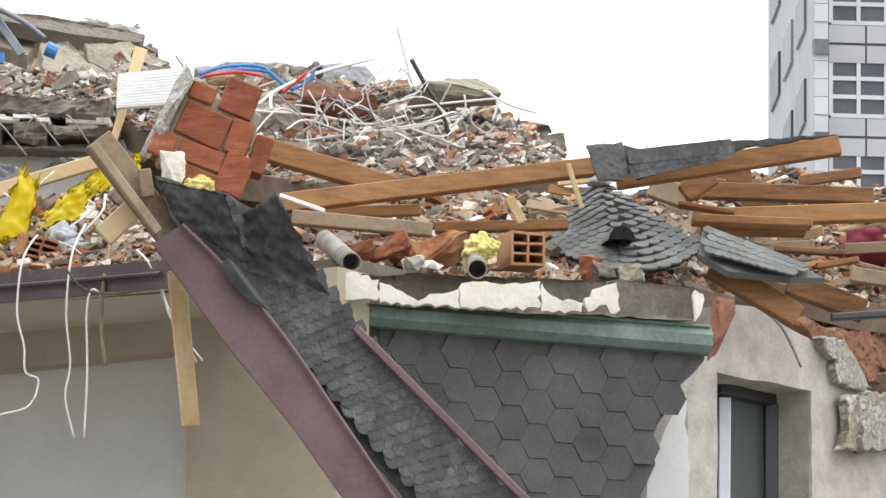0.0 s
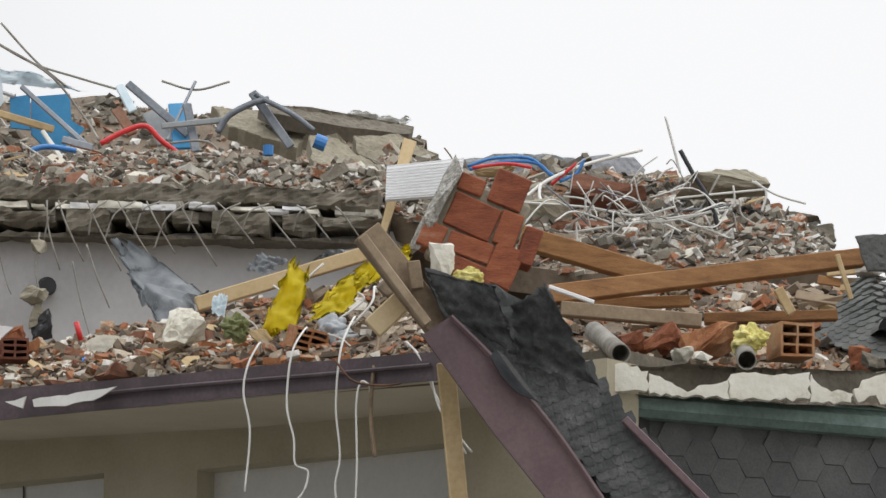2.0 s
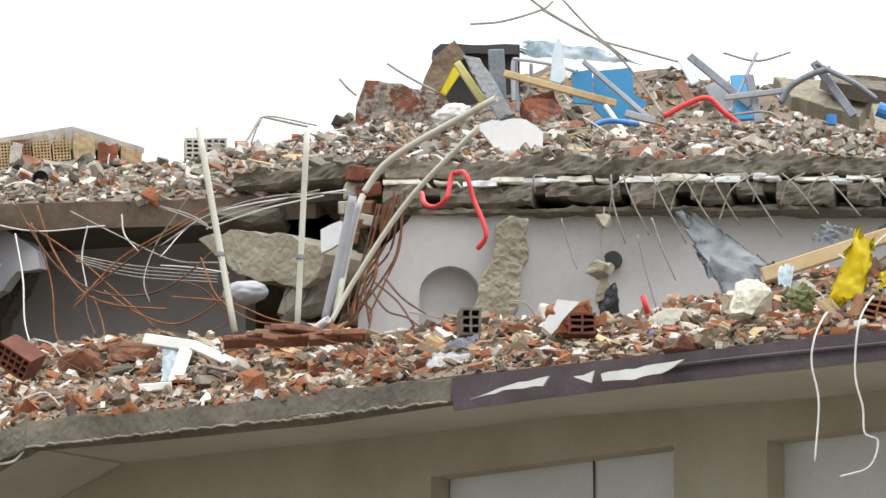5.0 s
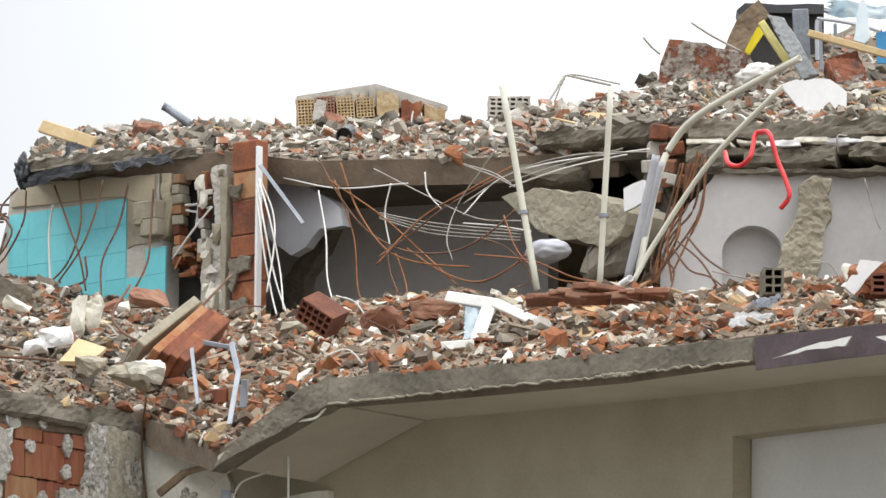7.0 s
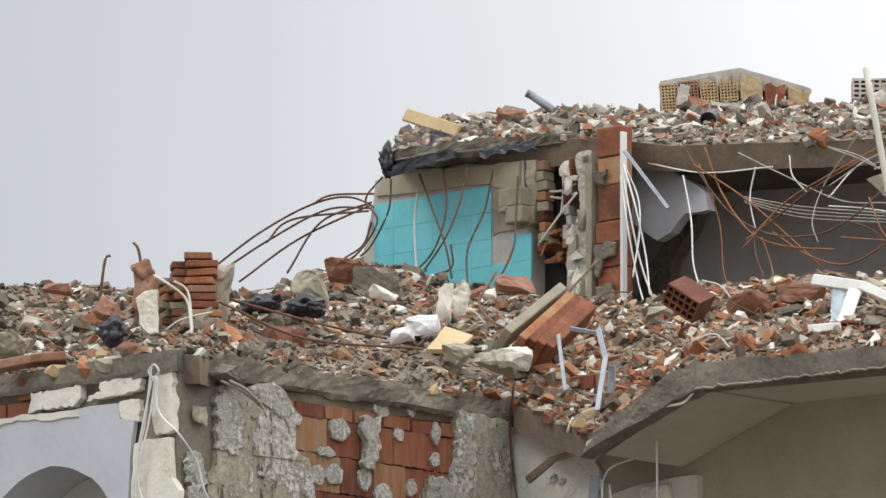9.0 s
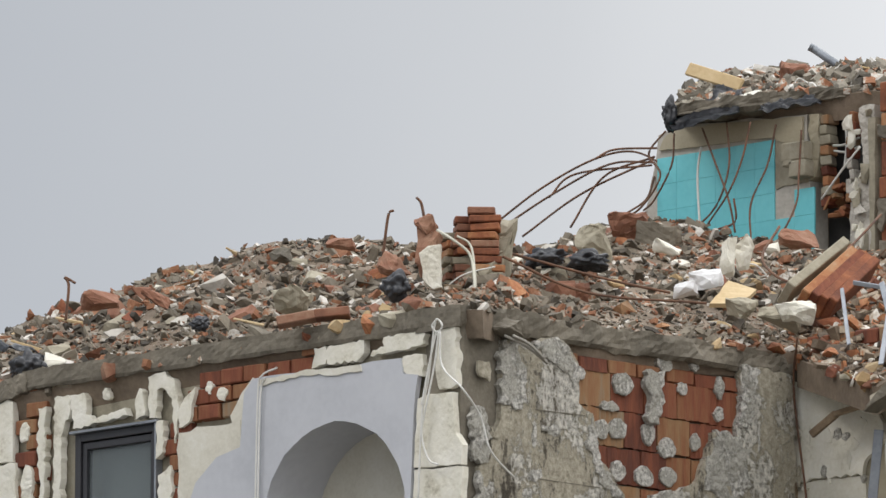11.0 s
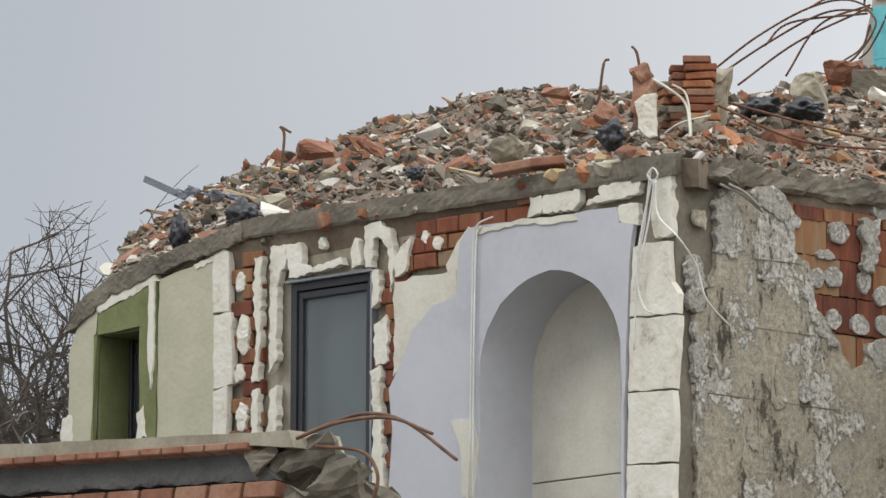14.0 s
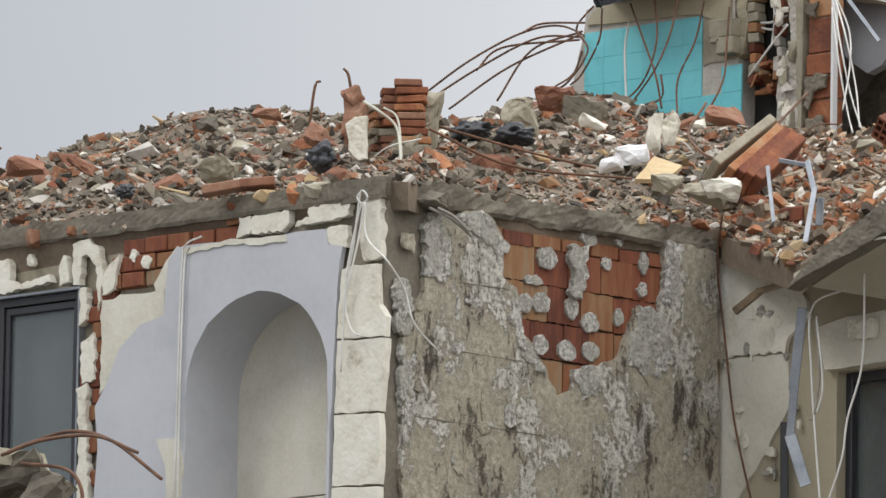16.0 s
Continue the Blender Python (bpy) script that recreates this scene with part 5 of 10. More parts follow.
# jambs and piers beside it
# cavity depth is darkened by colour: a near-black box set in the recess
single("cavity_shade", box((-2.80, 6.17, 12.3), (-2.30, 6.30, 13.25)), DARK, "near-black box painting the shade in the broken wall cavity", "wall", kind="structure")
single("plaster_jamb", plate([(-2.815, 6.0, 13.245), (-2.735, 6.0, 13.24), (-2.725, 6.0, 13.0), (-2.752, 6.0, 12.82), (-2.81, 6.0, 12.80)], 0.14, 0.012, 0.05, seed=5, bulge=0.012), BEIGE, "strip of beige plaster left beside the tiles", "plaster", kind="structure")
jamb = thing("brick_jamb", "ragged jamb of broken hollow red bricks", "masonry", kind="structure")
jamb_rnd = random.Random(44)
for k in range(9):
    w, h = jamb_rnd.uniform(0.05, 0.1), 0.062
    b = box((-w / 2, -0.05, -h / 2), (w / 2, 0.06, h / 2), 0.006)
    b.transform(Matrix.Translation((-2.69 + jamb_rnd.uniform(-0.015, 0.03), 6.05, 13.20 - 0.068 * k)) @ Euler((0, jamb_rnd.gauss(0, 0.08), jamb_rnd.gauss(0, 0.2))).to_matrix().to_4x4())
    part("brick", b, jamb_rnd.choice((BRICK, CLAY, CONCRETE_WARM, BRICK)), jamb)
for k in range(26):
    w, h = jamb_rnd.uniform(0.02, 0.12), jamb_rnd.uniform(0.012, 0.03)
    b = box((-w / 2, -0.04, -h / 2), (w / 2, 0.04, h / 2), 0.003)
    b.transform(Matrix.Translation((jamb_rnd.uniform(-2.68, -2.39), 6.02 + jamb_rnd.uniform(0, 0.1), 12.55 + 0.22 * jamb_rnd.random() ** 1.4)) @ Euler((jamb_rnd.gauss(0, 0.3), jamb_rnd.gauss(0, 0.6), jamb_rnd.gauss(0, 0.4))).to_matrix().to_4x4())
    part("shard", b, jamb_rnd.choice((RUST_RED, BRICK, CLAY)), jamb)
for k in range(8):
    w, h = jamb_rnd.uniform(0.03, 0.06), jamb_rnd.uniform(0.05, 0.1)
    b = box((-w / 2, -0.05, -h / 2), (w / 2, 0.05, h / 2), 0.006)
    b.transform(Matrix.Translation((-2.41 + jamb_rnd.uniform(-0.02, 0.02), 6.0, 13.17 - 0.075 * k)) @ Euler((0, jamb_rnd.gauss(0, 0.15), jamb_rnd.gauss(0, 0.2))).to_matrix().to_4x4())
    part("brick", b, jamb_rnd.choice((RUST_RED, CLAY, MORTAR)), jamb)
for pts in ([(-2.62, 6.02, 13.02), (-2.50, 6.0, 13.01), (-2.37, 6.0, 13.04)], [(-2.61, 6.02, 12.985), (-2.49, 6.0, 12.96), (-2.37, 6.0, 12.98)], [(-2.49, 6.0, 13.16), (-2.48, 6.0, 13.02), (-2.50, 6.0, 12.86)], [(-2.66, 5.95, 12.66), (-2.42, 5.9, 12.83), (-2.25, 5.88, 12.95)]):
    wire("white_cable", pts, 0.008, CABLE, "pale conduit in the broken wall cavity", "conduit", group="conduits in the cavity")
pier_rnd = random.Random(45)
pier_bits = thing("plaster_crumbs", "pale crumbs of plaster clinging to the mortar pier", "plaster")
for k in range(16):
    x, z = pier_rnd.uniform(-2.36, -2.12), pier_rnd.uniform(12.25, 13.2)
    part("crumb", rock((x, 5.88, z), (pier_rnd.uniform(0.03, 0.09), 0.05, pier_rnd.uniform(0.04, 0.16)), 300 + k, 0.0, 0.14, 2), pier_rnd.choice((FOAM, MORTAR, CONCRETE_WARM, CREAM)), pier_bits)
single("pier", plate([(-2.278, 5.900, 13.216), (-2.128, 5.900, 13.228), (-2.137, 5.900, 12.753), (-2.125, 5.900, 12.157), (-2.344, 5.900, 12.181), (-2.361, 5.900, 12.704), (-2.247, 5.900, 12.784)], 0.2, 0.016, 0.05, seed=7, bulge=0.015), MORTAR, "crumbling grey mortar pier", "pier", kind="structure")
single("pier", plate([(-2.161, 5.860, 13.122), (-2.101, 5.860, 13.123), (-2.108, 5.860, 12.206), (-2.148, 5.860, 12.211)], 0.1, 0.005, 0.08, seed=17), CONCRETE_WARM, "narrow edge of plaster beside the brick pier", "pier", kind="structure")
rp = thing("brick_pier", "pier of red hollow bricks with white plaster on one edge", "pier", kind="structure")
for a, b in ((262, 315), (317, 366), (368, 430), (432, 470), (472, 513), (515, 560), (562, 610)):
    x0, x1 = (-2.072, 5.850, 13.111), (-1.848, 5.850, 13.084)
    zt, zb = 13.35 - (a - 262) / 272.0, 13.35 - (b - 262) / 272.0
    part("brick", box((x0[0] + 0.004 * (a % 3), 5.862 + 0.006 * (a % 3), zb), (x1[0], 5.98, zt), 0.008), BRICK, rp)
part("mortar_joint", box((x0[0] + 0.02, 5.885, 11.9), (x1[0] - 0.01, 5.975, 13.3)), CONCRETE, rp)
part("plaster_edge", box((x1[0] + 0.003, 5.85, 11.9), (x1[0] + 0.025, 5.9, 13.3), 0.004), WHITE, rp, "white plaster edge")
part("mortar_smear", plate([(-2.061, 5.840, 12.588), (-1.857, 5.840, 12.583), (-1.882, 5.840, 12.494), (-1.981, 5.840, 12.468), (-2.030, 5.840, 12.362), (-2.060, 5.840, 12.402)], 0.02, 0.012, 0.03, seed=8, bulge=0.01), CONCRETE, rp)
part("mortar_smear", plate([(-2.050, 5.840, 12.309), (-1.906, 5.840, 12.311), (-1.881, 5.840, 12.179), (-2.060, 5.840, 12.188)], 0.02, 0.012, 0.03, seed=9, bulge=0.01), CONCRETE, rp)
part("mortar_smear", plate([(-2.062, 5.840, 13.071), (-1.958, 5.840, 13.059), (-1.982, 5.840, 12.969), (-2.062, 5.840, 12.989)], 0.02, 0.01, 0.03, seed=9, bulge=0.01), CONCRETE, rp)
# pale plaster in shade: the darker grey-blue paints that shade
single("wall_fragment", plate([(-2.216, 6.300, 13.224), (-1.857, 6.300, 13.144), (-1.511, 6.300, 12.918), (-1.481, 6.300, 12.795), (-1.683, 6.300, 12.796), (-1.807, 6.300, 12.692), (-1.931, 6.300, 12.650), (-2.105, 6.300, 12.763), (-2.216, 6.300, 12.888)], 0.08, 0.008, 0.08, seed=11), GREYBLUE, "hanging fragment of a pale plastered wall, its shade put into the colour", "wall fragment")
single("partition", plate([(-1.987, 6.800, 12.963), (-2.162, 6.800, 12.870), (-2.337, 6.800, 12.740), (-2.512, 6.800, 12.572), (-2.587, 6.800, 12.316), (-2.311, 6.800, 12.287), (-2.261, 6.800, 12.619), (-2.062, 6.800, 12.822)], 0.1, 0.014, 0.06, seed=12, bulge=0.02), CONCRETE, "leaning dark slab of a torn partition", "wall fragment")

# rooms behind
single("wall_room_back", plate([(-2.901, 6.974, 13.395), (-0.973, 7.746, 13.230), (-0.975, 7.743, 11.957), (-2.899, 6.976, 12.069)], 0.2), ROOM, "dusty white room wall", "wall", kind="structure")
na, nb, nt = (1.321, 6.771, 12.130), (1.610, 7.026, 12.135), (1.455, 6.889, 12.560)
nm, nr = (Vector(na) + Vector(nb)) / 2, (Vector(nb) - Vector(na)) / 2
nh = nt[2] - nr.length * 0.95
low_z = 11.2
arch2 = [tuple(Vector((nm.x, nm.y, nh)) + nr * math.cos(math.pi * k / 16) + Vector((0, 0, nr.length * 0.95 * math.sin(math.pi * k / 16)))) for k in range(17)]
rim = [(nb[0], nb[1], low_z)] + arch2 + [(na[0], na[1], low_z)]
wa = [(1.006, 6.492, 11.763), (1.038, 6.520, 12.487), (1.125, 6.598, 12.634), (1.271, 6.727, 12.854), (1.297, 6.750, 12.913), (1.968, 7.343, 12.925), (2.773, 8.055, 12.955), (3.956, 9.102, 13.006), (3.955, 9.102, 11.815)] + rim
wa[0] = (wa[0][0], wa[0][1], low_z)
wa[8] = (wa[8][0], wa[8][1], low_z)
single("wall_room_niche", plate(wa, 0.15, 0.0), ROOM, "white plastered room wall with an arched niche", "wall", kind="structure")
bm = bmesh.new()
f1 = [bm.verts.new(p) for p in rim]
b1 = [bm.verts.new(Vector(p) + Vector((-0.125, 0.141, 0))) for p in rim]
for i in range(len(f1) - 1):
    bm.faces.new((f1[i], f1[i + 1], b1[i + 1], b1[i]))
single("niche_reveal", bm, ROOM, "white reveal of the room niche", "niche", kind="structure", smooth=True)
single("niche_back", plate([(1.125, 6.798, 12.726), (1.663, 7.274, 12.736), (1.668, 7.278, 11.826), (1.131, 6.803, 11.817)], 0.05), ROOM, "white back of the room niche", "niche", kind="structure")
single("wall_rear", box((-5.42, 13.4, 0), (12.0, 13.7, 13.0)), CONCRETE_WARM, "rear wall of the ruin", "wall", kind="structure")
single("wall_end_lower", box((-5.42, 7.0, 0), (-5.1, 13.4, 12.9)), CONCRETE_WARM, "end wall of the ruin", "wall", kind="structure")
single("leaning_post", plate([(1.838, 6.894, 12.781), (1.912, 6.960, 12.837), (2.005, 7.043, 12.828), (1.979, 7.019, 12.711), (2.006, 7.043, 12.640), (1.967, 7.009, 12.458), (1.921, 6.968, 12.133), (1.729, 6.798, 12.129), (1.767, 6.832, 12.455), (1.828, 6.886, 12.564)], 0.15, 0.014, 0.06, seed=13, bulge=0.02), CONCRETE_WARM, "leaning broken concrete post in the open room", "post")
single("hanging_lump", rock((2.416, 7.272, 12.791), (0.13, 0.1, 0.09), 3), CONCRETE_WARM, "lump of concrete hanging from a bar", "concrete lump")
single("broken_post", rock((2.398, 7.257, 12.476), (0.16, 0.12, 0.1), 4), CONCRETE_WARM, "broken concrete lump on a post", "concrete lump")
single("broken_post", plate([(2.398, 7.257, 12.448), (2.444, 7.297, 12.456), (2.436, 7.290, 12.286), (2.378, 7.238, 12.267)], 0.08, 0.012, 0.04, seed=4, bulge=0.01), CONCRETE_WARM, "stump of a broken concrete post", "post")
single("speaker", rock((2.458, 7.309, 12.276), (0.17, 0.12, 0.2), 9), FRAME, "dark box standing in the rubble", "box")
single("wall_vent", tube([(2.250, 7.566, 12.596), (2.334, 7.467, 12.574)], 0.06, 14, 2, hollow=0.15), FRAME, "round dark vent opening in the room wall", "vent")
for pts, r in (([(2.421, 7.276, 12.881), (2.403, 7.261, 12.664), (2.425, 7.280, 12.484)], 0.006), ([(2.642, 7.473, 12.813), (2.697, 7.520, 12.597), (2.756, 7.573, 12.411)], 0.006), ([(2.576, 7.414, 12.703), (2.617, 7.450, 12.451), (2.671, 7.498, 12.200)], 0.005), ([(2.216, 7.095, 12.805), (2.270, 7.143, 12.553), (2.292, 7.162, 12.482)], 0.005)):
    wire("hanging_bar", pts, r, GREYBAR, "thin wire hanging from the broken slab", "wire")
# crossed thin bars hanging from the slab edge
rnd = random.Random(12)
for k, (x, dx, dy) in enumerate(((820, 45, 105), (835, -38, 70), (870, 60, 120), (905, -30, 60), (925, 78, 130), (955, -52, 70), (975, 50, 90), (1000, -45, 60), (1030, 68, 110), (1050, -60, 85), (1085, -35, 50), (1100, 62, 70), (1140, -42, 55), (1170, 66, 75), (1190, -46, 50), (1240, 58, 60), (1275, -40, 45), (1310, 40, 50), (800, 24, 120), (680, -14, 30))):
    p = along(hb, (x - 395) / 1005.0) + Vector((0.03, -0.05, 0.0))
    q = p + Vector((0.75 * dx / 270.0, 0.66 * dx / 270.0, -dy / 270.0))
    wire("bent_wire", [p, p.lerp(q, 0.5) + Vector((0.0, -0.05, 0.03 + 0.02 * rnd.random())), q], 0.0055, GREYBAR, "thin grey bar bent out of the slab edge", "wire", per=5, group="bars of the broken slab")

# collapsed block, poles and pipes
single("collapsed_block", plate([(-0.032, 6.200, 12.809), (0.168, 6.200, 12.832), (0.499, 6.200, 12.804), (0.830, 6.200, 12.718), (1.028, 6.200, 12.607), (0.974, 6.200, 12.450), (0.787, 6.200, 12.397), (0.409, 6.200, 12.508), (0.075, 6.200, 12.696)], 0.5, 0.02, 0.06, seed=5, bulge=0.014), CONCRETE_WARM, "tilted block of grey concrete fallen into the room", "concrete block")
single("collapsed_block", rock((-0.202, 6.900, 13.018), (0.5, 0.5, 0.14), 8, 0.5), CONCRETE, "flat lump of grey concrete under the slab", "concrete block")
single("collapsed_block", rock((0.720, 6.400, 12.358), (0.4, 0.4, 0.3), 10, 0.5), CONCRETE, "dark lump of concrete in the rubble", "concrete block")
single("white_board", plate([(1.069, 6.100, 12.733), (1.231, 6.100, 12.770), (1.233, 6.100, 12.625), (1.080, 6.100, 12.587)], 0.03, 0.006, 0.06, seed=1), WHITE, "piece of white board caught between pipes", "board")
single("grey_drum", bag((0.623, 5.900, 12.355), (0.34, 0.2, 0.15), 3, 0.12), PIPE_GREY, "dented grey pipe bend in the room", "pipe", smooth=True)
for name, pts, r, m, lab in (
        ("pole", [(0.665, 5.400, 13.336), (0.967, 5.400, 12.001)], 0.021, PIPE, "cream pole standing in the rubble"),
        ("pole", [(1.561, 5.400, 13.206), (1.477, 5.400, 11.932)], 0.019, PIPE, "cream pole standing in the rubble"),
        ("long_pole", [(2.260, 6.400, 13.470), (1.493, 6.400, 13.225), (1.226, 6.400, 13.048), (1.187, 6.300, 12.803), (1.287, 6.000, 12.175)], 0.022, PIPE, "long cream pipe leaning on the slab edge"),
        ("long_pole", [(2.450, 6.000, 13.209), (1.879, 6.000, 12.811), (1.508, 5.900, 12.317), (1.412, 5.800, 12.064)], 0.017, PIPE, "thin long pipe leaning on the slab edge"),
        ("grey_pipe", [(1.426, 6.000, 12.893), (1.319, 6.000, 12.530), (1.195, 6.000, 12.130)], 0.026, PIPE_GREY, "grey plastic pipe leaning in the gap"),
        ("grey_pipe", [(1.388, 6.100, 12.868), (1.299, 6.100, 12.582), (1.192, 6.100, 12.198)], 0.018, PIPE_GREY, "grey plastic pipe leaning in the gap"),
        ("short_pipe", [(1.649, 5.200, 11.846), (2.070, 5.000, 11.911)], 0.022, WHITE, "short open pipe end in the rubble")):
    ob = wire(name, pts, r, m, lab, "pipe", seg=10, hollow=0.25)
    if name == "pole":
        c = Vector(pts[0]).lerp(Vector(pts[1]), 0.62 if pts[0][0] < 2.5 else 0.78)
        part("clamp", tube([c + Vector((0, 0, -0.012)), c + Vector((0, 0, 0.012))], 0.032, 10, 1), STEEL, ob, "steel pipe clamp")
wire("red_hose", [(1.737, 6.300, 12.916), (1.849, 6.200, 12.818), (1.942, 6.200, 12.794), (2.024, 6.200, 12.842), (1.985, 6.300, 13.004), (2.040, 6.300, 13.005)], 0.016, REDHOSE, "red corrugated hose looped over the slab edge", "hose", seg=8)
wire("red_hose", [(2.012, 6.300, 13.016), (2.178, 6.200, 12.969), (2.243, 6.200, 12.800), (2.309, 6.200, 12.668), (2.341, 6.200, 12.558), (2.274, 6.200, 12.486)], 0.016, REDHOSE, "red corrugated hose hanging from the slab edge", "hose", seg=8)
# masonry stub with rusty bars by the red hose
stub = thing("brick_stub", "ragged stub of broken red bricks under the slab edge", "masonry")
stub_a, stub_b, stub_rnd = Vector((0.829, 6.869, 13.222)), Vector((0.763, 6.811, 12.191)), random.Random(8)
for k in range(11):
    c = stub_a.lerp(stub_b, k / 10.0)
    for q in range(2):
        w, h = stub_rnd.uniform(0.08, 0.19), stub_rnd.uniform(0.06, 0.1)
        b = box((-w / 2, -0.06, -h / 2), (w / 2, 0.06, h / 2), 0.008)
        spot = c + Vector((0.75, 0.66, 0)) * stub_rnd.uniform(-0.12, 0.12) + Vector((0.3, -0.4, 0)) * stub_rnd.uniform(-0.1, 0.1)
        b.transform(Matrix.Translation(spot) @ Euler((stub_rnd.gauss(0, 0.15), stub_rnd.gauss(0, 0.2), 0.7 + stub_rnd.gauss(0, 0.3))).to_matrix().to_4x4())
        part("brick", b, (BRICK, OLDBRICK, BRICK, CONCRETE_WARM, MORTAR)[stub_rnd.randrange(5)], stub)
mortar_core = rock(stub_a.lerp(stub_b, 0.5) + Vector((-0.05, 0.06, 0)), (0.2, 0.16, 1.0), 6)
part("mortar_core", mortar_core, CONCRETE, stub)
rnd = random.Random(8)
for k in range(11):
    pts = [Vector((1.320, 6.500, 12.962)) + Vector((0.75 * (k - 5) * 0.03, 0.0, rnd.uniform(-0.05, 0.05)))]
    for j, dz in enumerate((0.28, 0.52, 0.78)):
        pts.append(pts[0] + Vector((-0.12 * (j + 1) * rnd.uniform(0.2, 1.0), -0.06 * j, -dz + rnd.uniform(-0.06, 0.06))))
    wire("rusty_bar", pts, 0.0075, RUST_RED if k % 2 else RUST, "rusty bar hanging from the slab edge", "rebar", group="bundle of rusty bars")
for pts in ([(1.394, 6.200, 12.334), (1.619, 6.100, 12.154), (1.887, 6.000, 12.060), (2.118, 6.000, 11.877)], [(1.509, 6.200, 12.394), (1.756, 6.100, 12.212), (2.047, 6.000, 12.062)], [(1.440, 6.200, 12.366), (1.710, 6.100, 12.199), (1.924, 6.000, 12.010)], [(1.302, 6.200, 12.272), (1.405, 6.200, 12.190), (1.459, 6.100, 12.027)]):
    wire("rusty_bar", pts, 0.0065, RUST, "thin dark bar bent out of the gap", "rebar", group="bundle of rusty bars")
# rusty bars sagging under the slab
for k, pts in enumerate((
        [(-1.436, 6.000, 13.196), (-1.240, 6.000, 12.921), (-0.995, 6.000, 12.671), (-0.567, 5.900, 12.481), (-0.182, 5.900, 12.438), (0.104, 5.900, 12.514), (0.255, 6.000, 12.673)],
        [(-1.240, 6.000, 13.143), (-1.093, 6.000, 12.830), (-0.760, 5.900, 12.522), (-0.470, 5.900, 12.397), (-0.039, 5.900, 12.323)],
        [(0.081, 6.200, 13.011), (-0.174, 6.000, 12.832), (-0.559, 6.000, 12.694), (-0.743, 5.800, 12.397)],
        [(-0.038, 6.200, 12.952), (-0.318, 6.000, 12.758), (-0.656, 6.000, 12.596), (-0.719, 5.800, 12.449)],
        [(-0.656, 6.000, 12.522), (-0.278, 5.900, 12.321), (0.056, 5.900, 12.218), (0.388, 5.900, 12.319), (0.396, 6.000, 12.475)],
        [(-1.338, 6.000, 13.043), (-0.898, 6.000, 12.770), (-0.511, 6.000, 12.469), (-0.135, 5.900, 12.214)],
        [(0.144, 5.800, 12.478), (0.381, 5.800, 12.379), (0.569, 5.800, 12.177), (0.515, 5.700, 12.099)],
        [(0.247, 5.900, 12.624), (0.476, 5.800, 12.332), (0.844, 5.700, 12.134), (1.209, 5.600, 12.045)],
        [(-1.289, 6.000, 13.037), (-1.117, 6.000, 12.649), (-0.978, 5.900, 12.253), (-0.743, 5.800, 12.105)],
        [(-0.825, 6.000, 12.578), (-0.712, 5.900, 12.370), (-0.550, 5.800, 12.193)],
        [(-0.753, 6.000, 12.497), (-0.591, 5.900, 12.320), (-0.468, 5.800, 12.166)],
        [(0.097, 5.800, 12.375), (0.657, 5.700, 12.263), (1.116, 5.600, 12.091), (1.487, 5.600, 12.014)])):
    wire("rusty_bar", pts, 0.0065 if k < 6 else 0.0055, RUST_RED if k % 3 else RUST, "rusty reinforcing bar sagging under the slab", "rebar", group="sagging rusty bars")
for k, pts in enumerate((
        [(-1.824, 6.100, 13.122), (-1.240, 6.000, 12.976), (-0.655, 6.000, 12.944)], [(-0.947, 6.000, 13.071), (-0.559, 6.000, 12.878), (-0.079, 6.000, 12.657), (0.302, 6.000, 12.595)], [(-0.510, 6.000, 13.000), (-0.486, 6.000, 12.869), (-0.366, 6.000, 12.745)],
        [(0.201, 5.900, 13.084), (0.058, 5.900, 12.938), (-0.134, 5.900, 12.742), (-0.142, 5.800, 12.511), (-0.094, 5.800, 12.360)], [(-0.801, 6.000, 12.961), (-0.849, 6.000, 12.765), (-0.801, 6.000, 12.539)],
        [(0.033, 6.200, 12.907), (0.461, 6.200, 12.966), (0.894, 6.300, 13.036)], [(0.033, 6.200, 12.871), (0.508, 6.200, 12.942), (0.931, 6.300, 12.995)], [(-0.174, 6.000, 13.008), (0.065, 6.000, 12.913), (0.255, 6.000, 12.818)],
        [(-0.003, 5.800, 12.641), (0.103, 6.000, 12.876), (0.355, 6.200, 12.987), (1.030, 6.400, 13.033)], [(-0.004, 5.800, 12.714), (0.245, 6.000, 12.916), (0.590, 6.200, 13.016), (1.077, 6.400, 13.010)], [(-0.178, 6.000, 12.633), (0.108, 6.000, 12.585), (0.393, 6.000, 12.519)], [(-0.009, 5.800, 12.969), (0.230, 5.800, 12.889), (0.397, 5.800, 12.798)])):
    wire("grey_cable", pts, 0.005, GREYBAR if k % 2 else CABLE, "loose pale cable strung under the slab", "cable", group="loose cables")
for k in range(4):
    a = Vector((-1.077, 6.200, 12.825)) + Vector((0.0, 0.0, -0.012 * k))
    b = Vector((0.128, 6.200, 12.575)) + Vector((0.0, 0.0, -0.02 * k))
    wire("cable_run", [a, a.lerp(b, 0.4) + Vector((0, 0, -0.02 - 0.008 * k)), b], 0.005, GREYBAR, "bundle of pale cables under the slab", "cable", group="loose cables")
